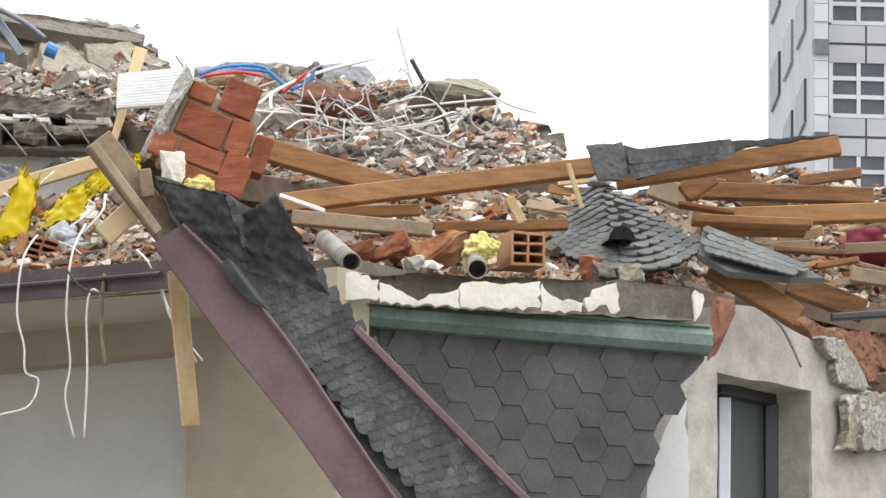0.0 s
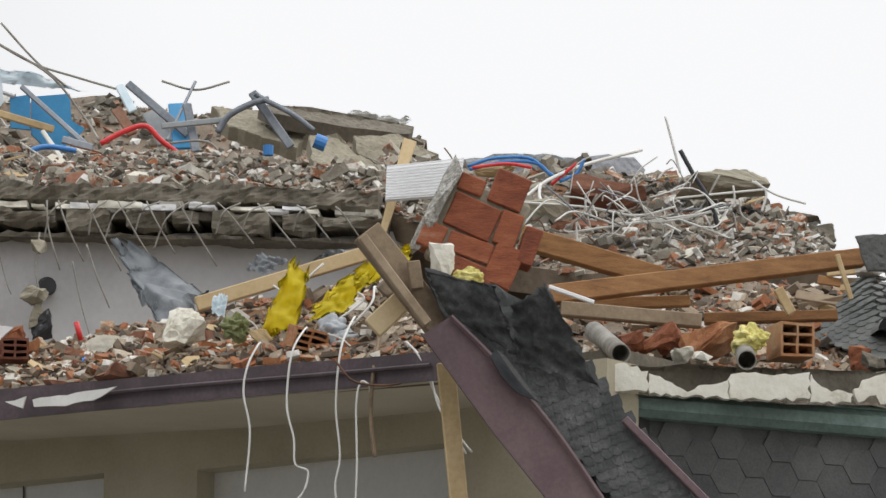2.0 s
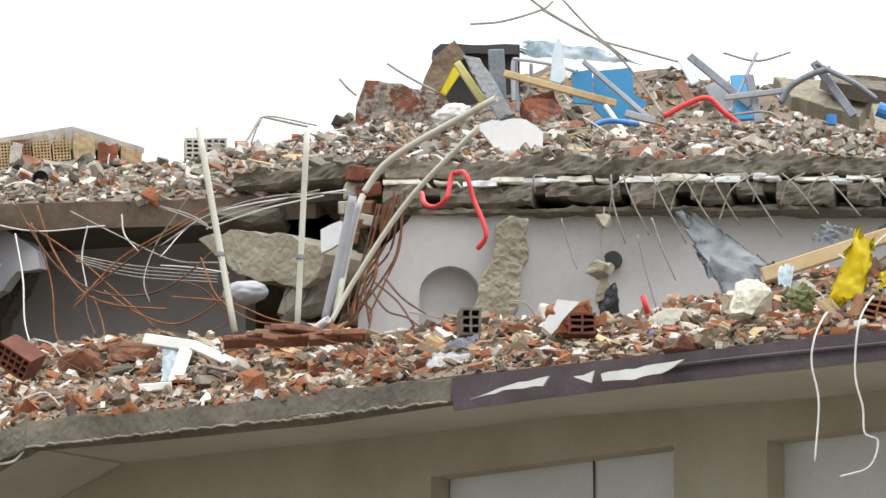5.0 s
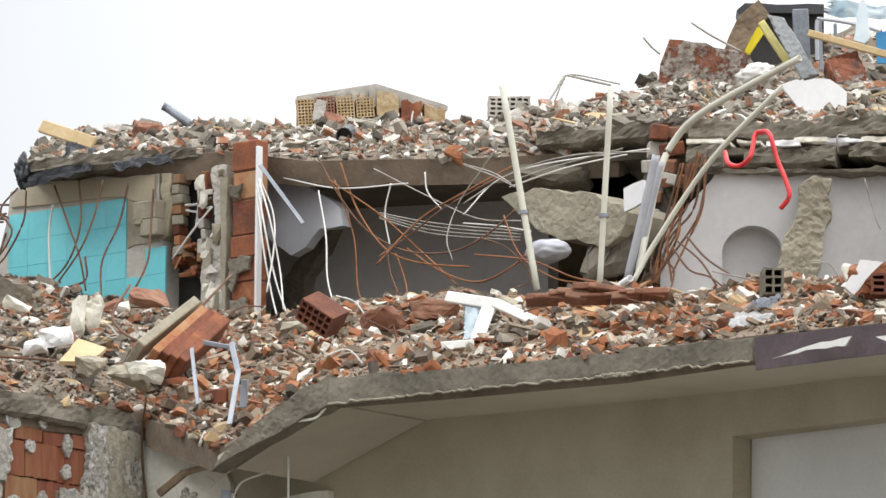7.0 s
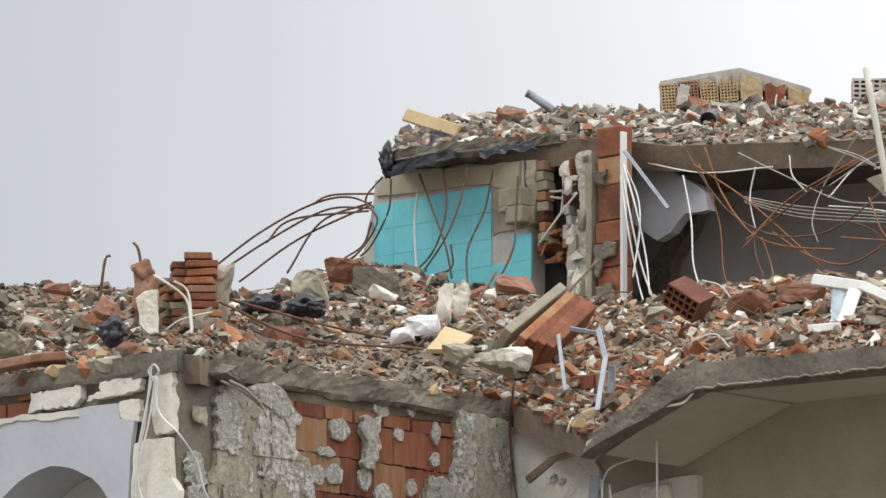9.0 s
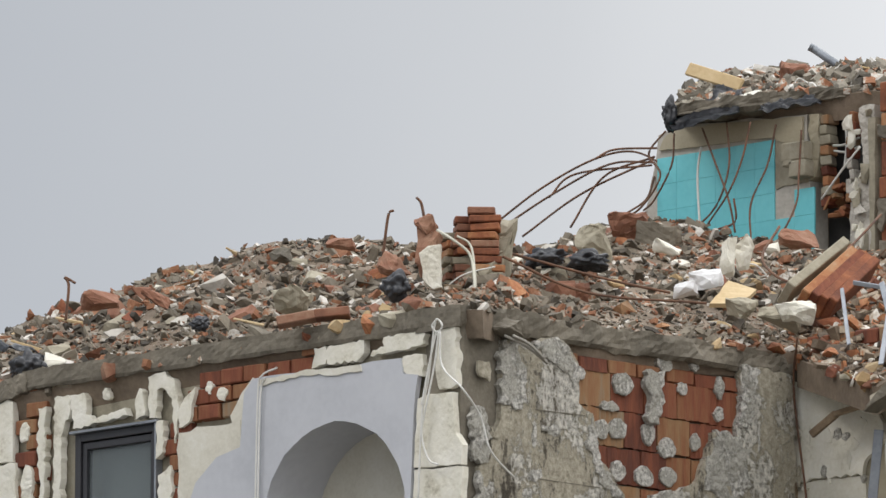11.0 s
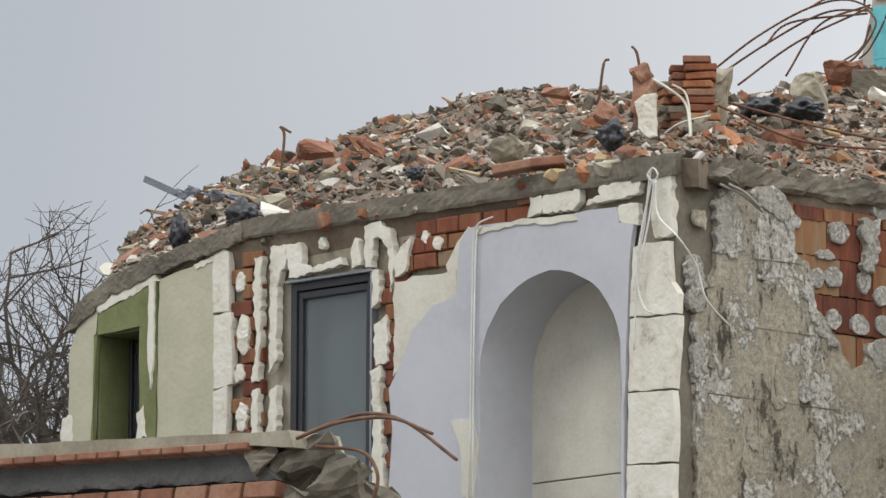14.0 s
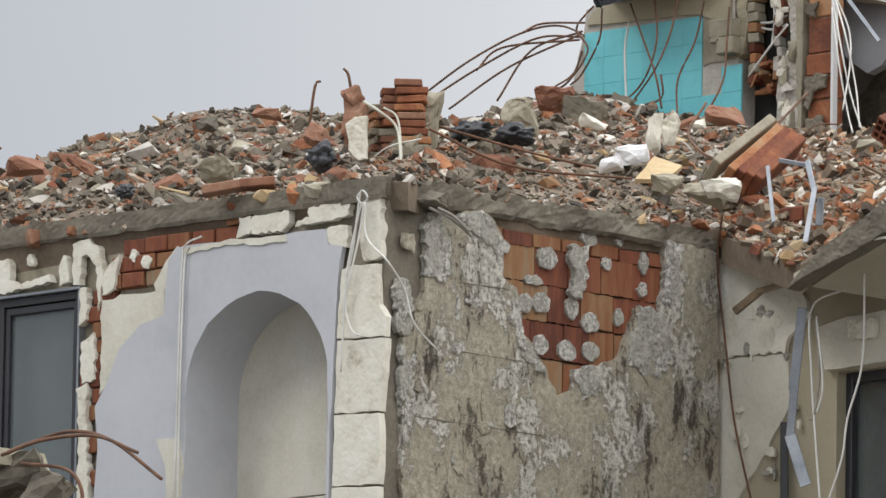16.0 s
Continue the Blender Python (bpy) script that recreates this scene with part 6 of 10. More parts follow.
# white cables beside the brick pier
for k, pts in enumerate(([(-1.777, 5.800, 13.032), (-1.605, 5.700, 12.666), (-1.516, 5.700, 12.361), (-1.306, 5.600, 12.069)], [(-1.767, 5.800, 13.068), (-1.576, 5.700, 12.774), (-1.482, 5.700, 12.431), (-1.356, 5.600, 12.148)], [(-1.787, 5.800, 12.996), (-1.630, 5.700, 12.595), (-1.555, 5.700, 12.292), (-1.414, 5.600, 12.117)], [(-1.757, 5.800, 13.067), (-1.638, 5.800, 12.831), (-1.536, 5.700, 12.585), (-1.503, 5.600, 12.274)], [(-1.426, 6.000, 12.980), (-1.267, 5.900, 12.653), (-1.156, 5.800, 12.334), (-0.868, 5.600, 12.021)])):
    wire("white_cable", pts, 0.006, CABLE, "white cable hanging from the broken ceiling", "cable", group="white hanging cables")
single("metal_strip", plank((-1.758, 5.800, 13.159), (-1.377, 5.800, 12.734), 0.026, 0.01), STEEL, "bent bright ceiling profile hanging down", "metal strip", group="torn metal profiles")
# bars hanging before the tiles
for k, pts in enumerate(([(-3.847, 5.800, 13.220), (-3.775, 5.700, 12.990), (-3.928, 5.700, 12.781), (-4.031, 5.700, 12.717)], [(-3.590, 5.800, 13.227), (-3.390, 5.700, 12.984), (-3.165, 5.600, 12.683), (-3.103, 5.600, 12.451)], [(-3.369, 5.800, 13.239), (-3.252, 5.700, 12.930), (-3.267, 5.600, 12.657), (-3.470, 5.600, 12.529), (-3.676, 5.600, 12.545)], [(-3.154, 5.800, 13.213), (-3.135, 5.700, 12.954), (-3.165, 5.600, 12.720), (-3.368, 5.600, 12.518)], [(-2.925, 5.800, 13.168), (-2.906, 5.700, 12.890), (-2.962, 5.600, 12.622), (-2.865, 5.500, 12.338)], [(-2.697, 5.800, 13.103), (-2.627, 5.700, 12.783), (-2.558, 5.600, 12.577), (-2.613, 5.500, 12.348), (-2.719, 5.400, 12.161)], [(-3.114, 5.600, 12.677), (-3.103, 5.600, 12.526), (-3.266, 5.600, 12.488)])):
    wire("rusty_bar", pts, 0.007, RUST, "rusty reinforcing bar hanging before the tiles", "rebar", group="bars over the tiled wall")
wire("white_cable", [(-3.695, 5.900, 13.128), (-3.681, 5.850, 12.923), (-3.610, 5.800, 12.532)], 0.008, CABLE, "white cable over the tiles", "cable")
# bars reaching out from the slab end
for k, pts in enumerate(([(-4.114, 6.000, 13.064), (-4.426, 6.000, 13.197), (-4.794, 6.000, 13.185), (-5.171, 5.900, 13.027), (-5.525, 5.800, 12.808)], [(-4.220, 6.000, 13.099), (-4.639, 6.000, 13.136), (-5.066, 5.900, 12.974), (-5.496, 5.800, 12.760)], [(-4.195, 6.000, 13.192), (-4.587, 6.000, 13.230), (-4.673, 5.900, 13.166)], [(-4.246, 6.000, 13.083), (-4.954, 6.000, 13.108), (-5.103, 5.900, 12.955)], [(-4.220, 6.000, 13.137), (-4.690, 6.000, 13.058), (-4.905, 5.900, 12.726)], [(-4.231, 6.000, 13.120), (-4.900, 6.000, 12.967), (-5.256, 5.800, 12.695)], [(-4.118, 6.000, 13.297), (-4.273, 6.000, 13.163), (-4.071, 5.900, 12.974), (-4.180, 5.800, 12.747), (-4.388, 5.800, 12.732)], [(-4.219, 6.000, 13.004), (-4.199, 5.900, 12.837), (-4.284, 5.800, 12.739)])):
    wire("rusty_bar", pts, 0.0075, RUST, "long rusty bar curving out of the slab end", "rebar", group="bars at the slab end")
# ---- shingled wall, gutter and window wall at the torn end ----
P0, P1 = Vector((9.778, 3.155, 10.550)), Vector((11.044, 4.909, 10.550))
D_ALONG = (P1 - P0)
D_LEN = D_ALONG.length
D_DIR = D_ALONG.normalized()
D_OUT = Vector((D_DIR.y, -D_DIR.x, 0))


def on_d(s, h, out=0.0):
    """A point of the shingled wall: s metres along it, h metres above the gutter line."""
    return P0 + D_DIR * s + Vector((0, 0, h)) + D_OUT * out


K_S = D_LEN / 650.0
wall_d = single("wall_shingled", plate([on_d(-0.02, 0.0), on_d(D_LEN, 0.0), on_d(D_LEN, -0.12), on_d(D_LEN - 60 * K_S, -0.33), on_d(D_LEN - 95 * K_S, -0.60), on_d(D_LEN - 85 * K_S, -0.72), on_d(D_LEN - 110 * K_S, -0.9), on_d(D_LEN - 120 * K_S, -1.6), on_d(-0.02, -1.6)], 0.08, 0.012, 0.08, off=-0.03, seed=4), SHINGLE, "steep roof side clad in grey hexagonal shingles", "wall", kind="structure")
hx, hz = 31 * K_S, 0.095
bm = bmesh.new()
ring6 = [(1, 0), (0.5, 1), (-0.5, 1), (-1, 0), (-0.5, -1), (0.5, -1)]
fr = [bm.verts.new((a * hx * 0.998, -0.005 if b < 0 else 0.0, b * hz * 0.998)) for a, b in ring6]
bk = [bm.verts.new((a * hx * 0.985, 0.014, b * hz * 0.985)) for a, b in ring6]
bm.faces.new(fr)
bm.faces.new(bk[::-1])
for i in range(6):
    bm.faces.new((fr[i], bk[i], bk[(i + 1) % 6], fr[(i + 1) % 6]))
hex_me = mesh("shingle", bm, SHINGLE)
turn_d = Matrix((D_DIR, -D_OUT, Vector((0, 0, 1)))).transposed().to_4x4()
rnd = random.Random(3)
for c in range(0, 15):
    for r in range(9):
        s, h = (c * 46.8 + 24) * K_S, -0.15 - r * 0.192 - (0.096 if c % 2 else 0)
        if s > D_LEN - 30 * K_S - max(0, -h - 0.15) * 1.2 * 0.45:
            continue
        ob = new("shingle", hex_me)
        ob.matrix_basis = Matrix.Translation(on_d(s, h, -0.012)) @ turn_d @ pose(0, 0, 0, rnd.uniform(-1, 1), rnd.uniform(-1.2, 1.2), rnd.uniform(-0.6, 0.6))
        ob.parent = wall_d
gut = thing("roof_gutter", "green patinated gutter along the shingled wall", "gutter")
bm = bmesh.new()
prof = [(-0.02, 0.07), (0.05, 0.075), (0.085, 0.03), (0.08, -0.03), (0.04, -0.07), (-0.02, -0.075)]
ends = []
for s in (-0.05, D_LEN * 0.25, D_LEN * 0.5, D_LEN * 0.75, D_LEN + 0.01):
    ends.append([bm.verts.new(on_d(s, z + 0.045 * (1 - s / D_LEN) - 0.02, o)) for o, z in prof])
for a, b in zip(ends, ends[1:]):
    for i in range(6):
        bm.faces.new((a[i], b[i], b[(i + 1) % 6], a[(i + 1) % 6]))
bm.faces.new(ends[0][::-1])
bm.faces.new(ends[-1])
part("channel", bm, COPPER, gut, "green patinated gutter channel")
part("bead", tube([on_d(-0.05, 0.1, 0.06), on_d(D_LEN, 0.06, 0.06)], 0.010, 6, 1), COPPER, gut)
kerb = single("roof_kerb", plate([(9.823, 3.010, 10.762), (10.232, 3.373, 10.773), (10.447, 3.829, 10.798), (10.806, 4.414, 10.829), (11.054, 4.767, 10.823), (11.064, 4.776, 10.639), (10.447, 3.830, 10.609), (9.859, 3.042, 10.609)], 0.3, 0.01, 0.08, seed=3, bulge=0.006), CONCRETE, "grey concrete kerb above the gutter", "kerb", kind="structure")
for k, pts in enumerate(([(9.874, 2.922, 10.761), (10.010, 3.042, 10.747), (10.075, 3.100, 10.711), (10.076, 3.101, 10.598), (9.898, 2.943, 10.611)], [(10.085, 3.108, 10.705), (10.150, 3.166, 10.670), (10.244, 3.249, 10.616), (10.408, 3.394, 10.678), (10.413, 3.399, 10.578), (10.085, 3.109, 10.595)], [(10.362, 3.487, 10.733), (10.491, 3.601, 10.731), (10.690, 3.778, 10.744), (10.691, 3.778, 10.593), (10.362, 3.487, 10.591)], [(10.698, 3.784, 10.738), (10.761, 3.840, 10.652), (10.879, 3.945, 10.640), (10.867, 3.934, 10.580), (10.698, 3.785, 10.590)], [(10.766, 4.111, 10.689), (10.824, 4.163, 10.760), (10.895, 4.226, 10.779), (10.919, 4.247, 10.630), (10.867, 4.201, 10.603), (10.853, 4.189, 10.660), (10.778, 4.122, 10.619)], [(11.166, 4.599, 10.777), (11.209, 4.637, 10.753), (11.195, 4.624, 10.626), (11.171, 4.603, 10.600)])):
    part("insulation_board", plate(pts, 0.06, 0.012, 0.03, off=0.01, seed=k + 80, bulge=0.002), FOAM, kerb, "broken white insulation board")

ej = (10.200, 7.293, 10.637)
single("window_jamb", box((9.5, ej[1] - 0.004, 0), (10.19, ej[1] + 0.05, ej[2] + 0.02)), MORTAR, "pale rendered jamb of the deep window", "jamb", kind="structure")
wall_e = single("wall_window_end", plate([(10.200, 5.966, 9.852), (10.200, 5.999, 10.377), (10.200, 6.127, 10.655), (10.200, 6.479, 11.032), (10.200, 6.717, 11.048), (10.200, 7.257, 10.938), (10.200, 7.561, 10.896), (10.200, 7.683, 10.728), (10.200, 8.424, 10.689), (10.200, 8.420, 9.578), (10.200, 7.294, 9.450), (10.200, 7.293, 10.637), (10.200, 6.303, 10.613), (10.200, 6.295, 9.337), (10.200, 5.957, 9.299)], 0.34, 0.006, 0.12, seed=5), MORTAR, "grey rendered end wall with a deep window opening", "wall", kind="structure")
single("white_membrane", plate([(10.743, 5.159, 10.289), (10.699, 5.121, 10.249), (10.590, 5.024, 9.867), (10.543, 4.983, 9.451), (10.773, 5.186, 9.457), (10.748, 5.164, 9.968)], 0.02, 0.012, 0.08, seed=6), WHITE, "bright white board seen past the torn shingles", "board")
win4 = thing("window_4", "tall window with a pale blind behind dark frame in a deep reveal", "window", kind="structure")
part("window_pane", plate([(9.900, 6.728, 10.562), (9.900, 7.248, 10.569), (9.900, 7.250, 9.467), (9.900, 6.732, 9.408)], 0.01), GLASS, win4)
part("blind", plate([(9.860, 6.938, 10.559), (9.860, 7.297, 10.566), (9.860, 7.299, 9.475), (9.860, 6.941, 9.435)], 0.02), CURTAIN, win4, "pale blind")
part("window_frame", plank((9.930, 6.784, 10.553), (9.930, 6.775, 9.411), 0.07, 0.05), PALEFILM, win4, "pale side frame")
part("window_frame", plank((9.930, 7.280, 10.581), (9.930, 7.276, 9.468), 0.08, 0.06), FRAME, win4)
part("window_frame", plank((9.930, 6.700, 10.615), (9.930, 7.323, 10.617), 0.10, 0.06), FRAME, win4)
# room darkness painted as a near-black box behind the glass
single("shade_behind_window", box((9.4, 5.0, 0), (9.6, 11, TOP - 0.1)), DARK, "near-black backing standing in for the unlit room behind the window", "wall", kind="structure")
for k, pts in enumerate(([(10.250, 7.271, 10.952), (10.250, 7.544, 10.956), (10.250, 7.666, 10.855), (10.250, 7.850, 10.712), (10.250, 7.483, 10.697), (10.250, 7.459, 10.828)], [(10.280, 7.497, 10.613), (10.280, 8.173, 10.735), (10.280, 8.172, 10.415), (10.280, 7.802, 10.335), (10.280, 7.485, 10.312), (10.280, 7.558, 10.471)], [(10.320, 7.679, 10.550), (10.320, 7.912, 10.630), (10.320, 8.109, 10.438), (10.320, 7.862, 10.340), (10.320, 7.617, 10.342)])):
    part("plaster_crust", plate(pts, 0.06, 0.022, 0.04, off=0.015, seed=k + 90, bulge=0.010), PATCHY if k == 1 else DAB, wall_e)
single("broken_wall_head", plate([(10.000, 7.384, 11.106), (10.000, 7.749, 11.106), (10.000, 8.616, 11.138), (10.000, 8.615, 10.832), (10.000, 8.118, 10.835), (10.000, 7.627, 11.005)], 0.3, 0.02, 0.05, seed=8, bulge=0.03), OLDBRICK, "ragged orange brick wall head", "masonry")
part("brick_tooth", rock((10.499, 5.878, 10.776), (0.12, 0.1, 0.38), 21), OLDBRICK, wall_e, "ragged brick edge")
wire("bent_bar", [(10.300, 6.593, 11.022), (10.300, 6.802, 10.951), (10.300, 6.922, 10.852), (10.300, 7.030, 10.734)], 0.008, GREYBAR, "thin bent bar over the window wall", "rebar")

# ---- fallen strip of roof with its flashing ----
DF = 53.6
roof_strip = thing("fallen_roof_strip", "torn strip of shingled roof hanging over the wall", "roof")
part("felt", plate([(9.873, 1.319, 11.060), (10.010, 1.440, 11.009), (10.159, 1.572, 10.977), (10.273, 1.673, 10.883), (10.319, 1.713, 10.890), (10.364, 1.753, 10.975), (10.411, 1.794, 10.863), (10.499, 1.873, 10.604), (10.596, 1.959, 10.392), (10.735, 2.081, 10.160), (11.034, 2.346, 9.771), (11.539, 2.793, 9.119), (11.037, 2.348, 9.104), (10.623, 1.982, 9.749), (10.324, 1.718, 10.208), (10.116, 1.534, 10.591), (9.932, 1.371, 10.831)], 0.04, 0.010, 0.06, seed=7, bulge=0.012), FELTED, roof_strip, "dark bituminous felt")
bm = bmesh.new()
tab = [(-0.055, -0.045), (0.0, -0.055), (0.055, -0.045), (0.055, 0.05), (-0.055, 0.05)]
fv = [bm.verts.new((x, -0.006 if z < 0 else 0.0, z)) for x, z in tab]
bv = [bm.verts.new((x, 0.006, z)) for x, z in tab]
bm.faces.new(fv)
bm.faces.new(bv[::-1])
for i in range(5):
    bm.faces.new((fv[i], bv[i], bv[(i + 1) % 5], fv[(i + 1) % 5]))
tab_me = mesh("shingle", bm, FELTED)
bm = bmesh.new()
tab = [(0.05 * math.cos(math.pi * (1 + k / 6)), -0.01 + 0.05 * math.sin(math.pi * (1 + k / 6))) for k in range(7)] + [(0.05, 0.05), (-0.05, 0.05)]
fv = [bm.verts.new((x, -0.006 if z < 0 else 0.0, z)) for x, z in tab]
bv = [bm.verts.new((x, 0.006, z)) for x, z in tab]
bm.faces.new(fv)
bm.faces.new(bv[::-1])
for i in range(9):
    bm.faces.new((fv[i], bv[i], bv[(i + 1) % 9], fv[(i + 1) % 9]))
tab_green = mesh("shingle", bm, TURRET)
tab_felt = tab_green.copy()
tab_felt.materials[0] = FELTED


def shingle_patch(tl, tr, br, bl, rows, cols, me, parent, scale=1.0, seed=1, lift=0.012):
    """Rows of shingle tabs over a four-cornered roof face."""
    rnd = random.Random(seed)
    tl, tr, br, bl = (Vector(p) for p in (tl, tr, br, bl))
    nor = (tr - tl).cross(bl - tl).normalized()
    if nor.dot(STREET) < 0:
        nor = -nor
    for r in range(rows):
        for c in range(cols):
            u, v = (c + 0.5 + (0.5 if r % 2 else 0)) / (cols + 0.5), (r + 0.5) / rows
            p = tl.lerp(tr, u).lerp(bl.lerp(br, u), v)
            right = (tr - tl).lerp(br - bl, v).normalized()
            upw = (tl - bl).lerp(tr - br, u)
            upw = (upw - right * upw.dot(right)).normalized()
            ob = new("shingle", me)
            m = Matrix((right, -nor, upw)).transposed().to_4x4()
            ob.matrix_basis = Matrix.Translation(p + nor * lift) @ m @ pose(0, 0, 0, rnd.uniform(-2, 2), rnd.uniform(-3, 3), rnd.uniform(-2, 2)) @ Matrix.Diagonal((scale, 1, scale * 1.1, 1))
            ob.parent = parent


shingle_patch((10.464, 1.775, 10.732), (10.180, 1.524, 10.553), (10.744, 2.022, 9.683), (11.005, 2.254, 9.823), 20, 7, tab_felt, roof_strip, 0.72, 3)
shingle_patch((11.005, 2.254, 9.823), (10.744, 2.022, 9.683), (11.134, 2.368, 9.099), (11.533, 2.721, 9.141), 13, 7, tab_felt, roof_strip, 0.78, 4)
part("flashing", plate([(9.925, 1.231, 10.667), (10.042, 1.335, 10.776), (10.221, 1.493, 10.545), (10.451, 1.697, 10.201), (10.681, 1.900, 9.764), (10.923, 2.114, 9.298), (11.072, 2.246, 9.013), (10.890, 2.085, 9.008), (10.711, 1.927, 9.292), (10.500, 1.740, 9.682), (10.224, 1.496, 10.132)], 0.03, 0.0, off=0.02), PURPLE, roof_strip, "plum painted edge flashing")
part("flashing_lip", tube([(10.072, 1.294, 10.767), (10.251, 1.453, 10.534), (10.480, 1.656, 10.186), (10.711, 1.860, 9.747), (10.952, 2.073, 9.285)], 0.014, 6, 4), PURPLE, roof_strip)
part("edge_trim", plank((10.742, 1.954, 10.241), (11.504, 2.628, 9.240), 0.045, 0.03), PURPLE, roof_strip, "plum edge trim")
# shadow under the flap is a black plate in the film's material
part("flap", plate([(10.258, 1.392, 10.549), (10.289, 1.420, 10.587), (10.354, 1.477, 10.455), (10.452, 1.564, 10.311), (10.373, 1.494, 10.348), (10.308, 1.437, 10.438)], 0.02, 0.003, 0.05, seed=3), BLACK, roof_strip, "black plate painting the shadow gap under a lifted flap")
part("flap", plate([(10.344, 1.335, 10.573), (10.385, 1.371, 10.529), (10.458, 1.436, 10.394), (10.527, 1.497, 10.283), (10.500, 1.473, 10.303), (10.408, 1.392, 10.444)], 0.01, 0.003, 0.05, seed=4), SHINGLE, roof_strip)
part("crumpled_felt", sheet([(9.944, 1.248, 11.012), (10.278, 1.410, 10.927), (10.342, 1.533, 10.555), (10.014, 1.310, 10.799)], 4, 0.028, 20, 0.06), FELTED, roof_strip, "crumpled end of the felt", smooth=True)
part("crumpled_felt", sheet([(10.287, 1.552, 10.839), (10.546, 1.513, 10.932), (10.690, 1.775, 10.405), (10.312, 1.574, 10.533)], 7, 0.03, 20, 0.06), FELTED, roof_strip, smooth=True)
single("timber_post", plank((9.576, 1.190, 11.260), (9.942, 1.513, 10.644), 0.155, 0.10), WOOD_GREY, "weathered timber rafter held in the flashing", "timber")
single("timber_post", plank((9.679, 1.014, 11.199), (9.947, 1.251, 10.729), 0.05, 0.06), WOOD_GREY, "split edge of a weathered rafter", "timber")
single("timber_block", plank((9.544, 1.294, 10.748), (9.686, 1.420, 10.932), 0.12, 0.06), PLANK, "short pale timber offcut under the rafter", "timber")
single("timber_block", plank((9.827, 1.278, 11.089), (9.844, 1.293, 10.936), 0.07, 0.05), WOOD_GREY, "short dark timber peg", "timber")
single("hanging_board", plank((9.782, 1.639, 10.590), (9.848, 1.697, 9.742), 0.098, 0.04, 0), PLANK, "pale board hanging down before the wall", "timber")

# ---- torn roof: timbers, turret, pipes ----
for p, q, wd, th, m, lab in (
        ((7.952, 4.826, 11.935), (8.567, 5.370, 11.711), 0.13, 0.08, WOOD, "orange pine beam lying in the wreck"),
        ((8.595, 4.194, 11.438), (9.497, 6.060, 11.843), 0.11, 0.08, WOOD, "long pine beam across the wreck"),
        ((9.709, 5.981, 11.738), (10.685, 6.844, 11.971), 0.12, 0.07, WOOD, "pine rafter carrying torn shingles"),
        ((9.422, 7.328, 11.897), (10.177, 7.997, 11.890), 0.10, 0.07, WOOD, "orange pine beam in the torn roof"),
        ((9.732, 7.069, 11.669), (10.583, 7.822, 11.738), 0.11, 0.08, WOOD, "knotty pine beam in the torn roof"),
        ((9.930, 6.443, 11.547), (10.452, 6.904, 11.538), 0.05, 0.12, WOOD, "split pine board in the torn roof"),
        ((9.911, 6.560, 11.506), (10.369, 6.965, 11.508), 0.045, 0.1, WOOD, "split pine board in the torn roof"),
        ((8.926, 5.287, 11.428), (9.501, 5.797, 11.467), 0.065, 0.06, WOOD, "pine batten behind the pipes"),
        ((8.656, 4.248, 11.365), (9.260, 4.782, 11.311), 0.085, 0.06, WOOD_GREY, "dark timber behind the fallen roof"),
        ((8.530, 4.670, 11.461), (8.980, 5.068, 11.496), 0.07, 0.05, WOOD, "broken pine board in the wreck"),
        ((10.290, 6.094, 11.200), (10.667, 6.428, 10.911), 0.14, 0.09, WOOD, "short pine rafter sloping down"),
        ((10.350, 6.815, 11.197), (10.684, 7.110, 11.036), 0.14, 0.08, WOOD, "pine rafter end in the dark"),
        ((10.509, 6.421, 11.322), (10.816, 6.693, 11.306), 0.035, 0.05, WOOD, "thin orange pine batten in the wreck"),
        ((10.693, 6.584, 11.226), (10.878, 6.747, 11.272), 0.035, 0.05, WOOD, "thin orange pine batten in the wreck"),
        ((10.732, 6.885, 11.222), (11.015, 7.136, 11.165), 0.09, 0.05, WOOD_GREY, "end of a weathered grey board"),
        ((9.781, 6.578, 11.730), (9.910, 6.692, 11.851), 0.12, 0.08, WOOD, "short sawn block of pine"),
        ((9.520, 6.614, 11.817), (9.681, 6.757, 11.742), 0.14, 0.06, WOOD_GREY, "brown board under the ridge"),
        ((9.348, 7.530, 11.968), (9.525, 7.686, 12.008), 0.12, 0.1, WOOD, "sawn end of a pine beam"),
        ((9.812, 6.472, 11.655), (10.060, 6.691, 11.610), 0.03, 0.08, WOOD, "splintered lath of orange pine"),
        ((9.358, 5.403, 11.582), (9.419, 5.457, 11.436), 0.06, 0.03, PLANK, "pale splinter of board"),
        ((9.614, 5.629, 11.788), (9.676, 5.684, 11.527), 0.03, 0.02, PLANK, "bundle of splintered pale laths")):
    single("roof_timber", plank(p, q, wd, th, taper=0.06), m, lab, "timber", group="torn roof timbers")
# added near-black slab: the shade between the timbers is put into its colour
single("roof_cavity_shade", plate([(5.974, 7.750, 12.174), (7.330, 8.949, 12.291), (7.985, 9.529, 12.331), (9.012, 10.437, 12.349), (9.011, 10.436, 11.468), (5.979, 7.754, 11.509)], 0.1, 0.03, 0.3, seed=4), DARK, "near-black slab standing in for shade behind the timbers", "roof cavity", kind="structure")
rnd = random.Random(31)
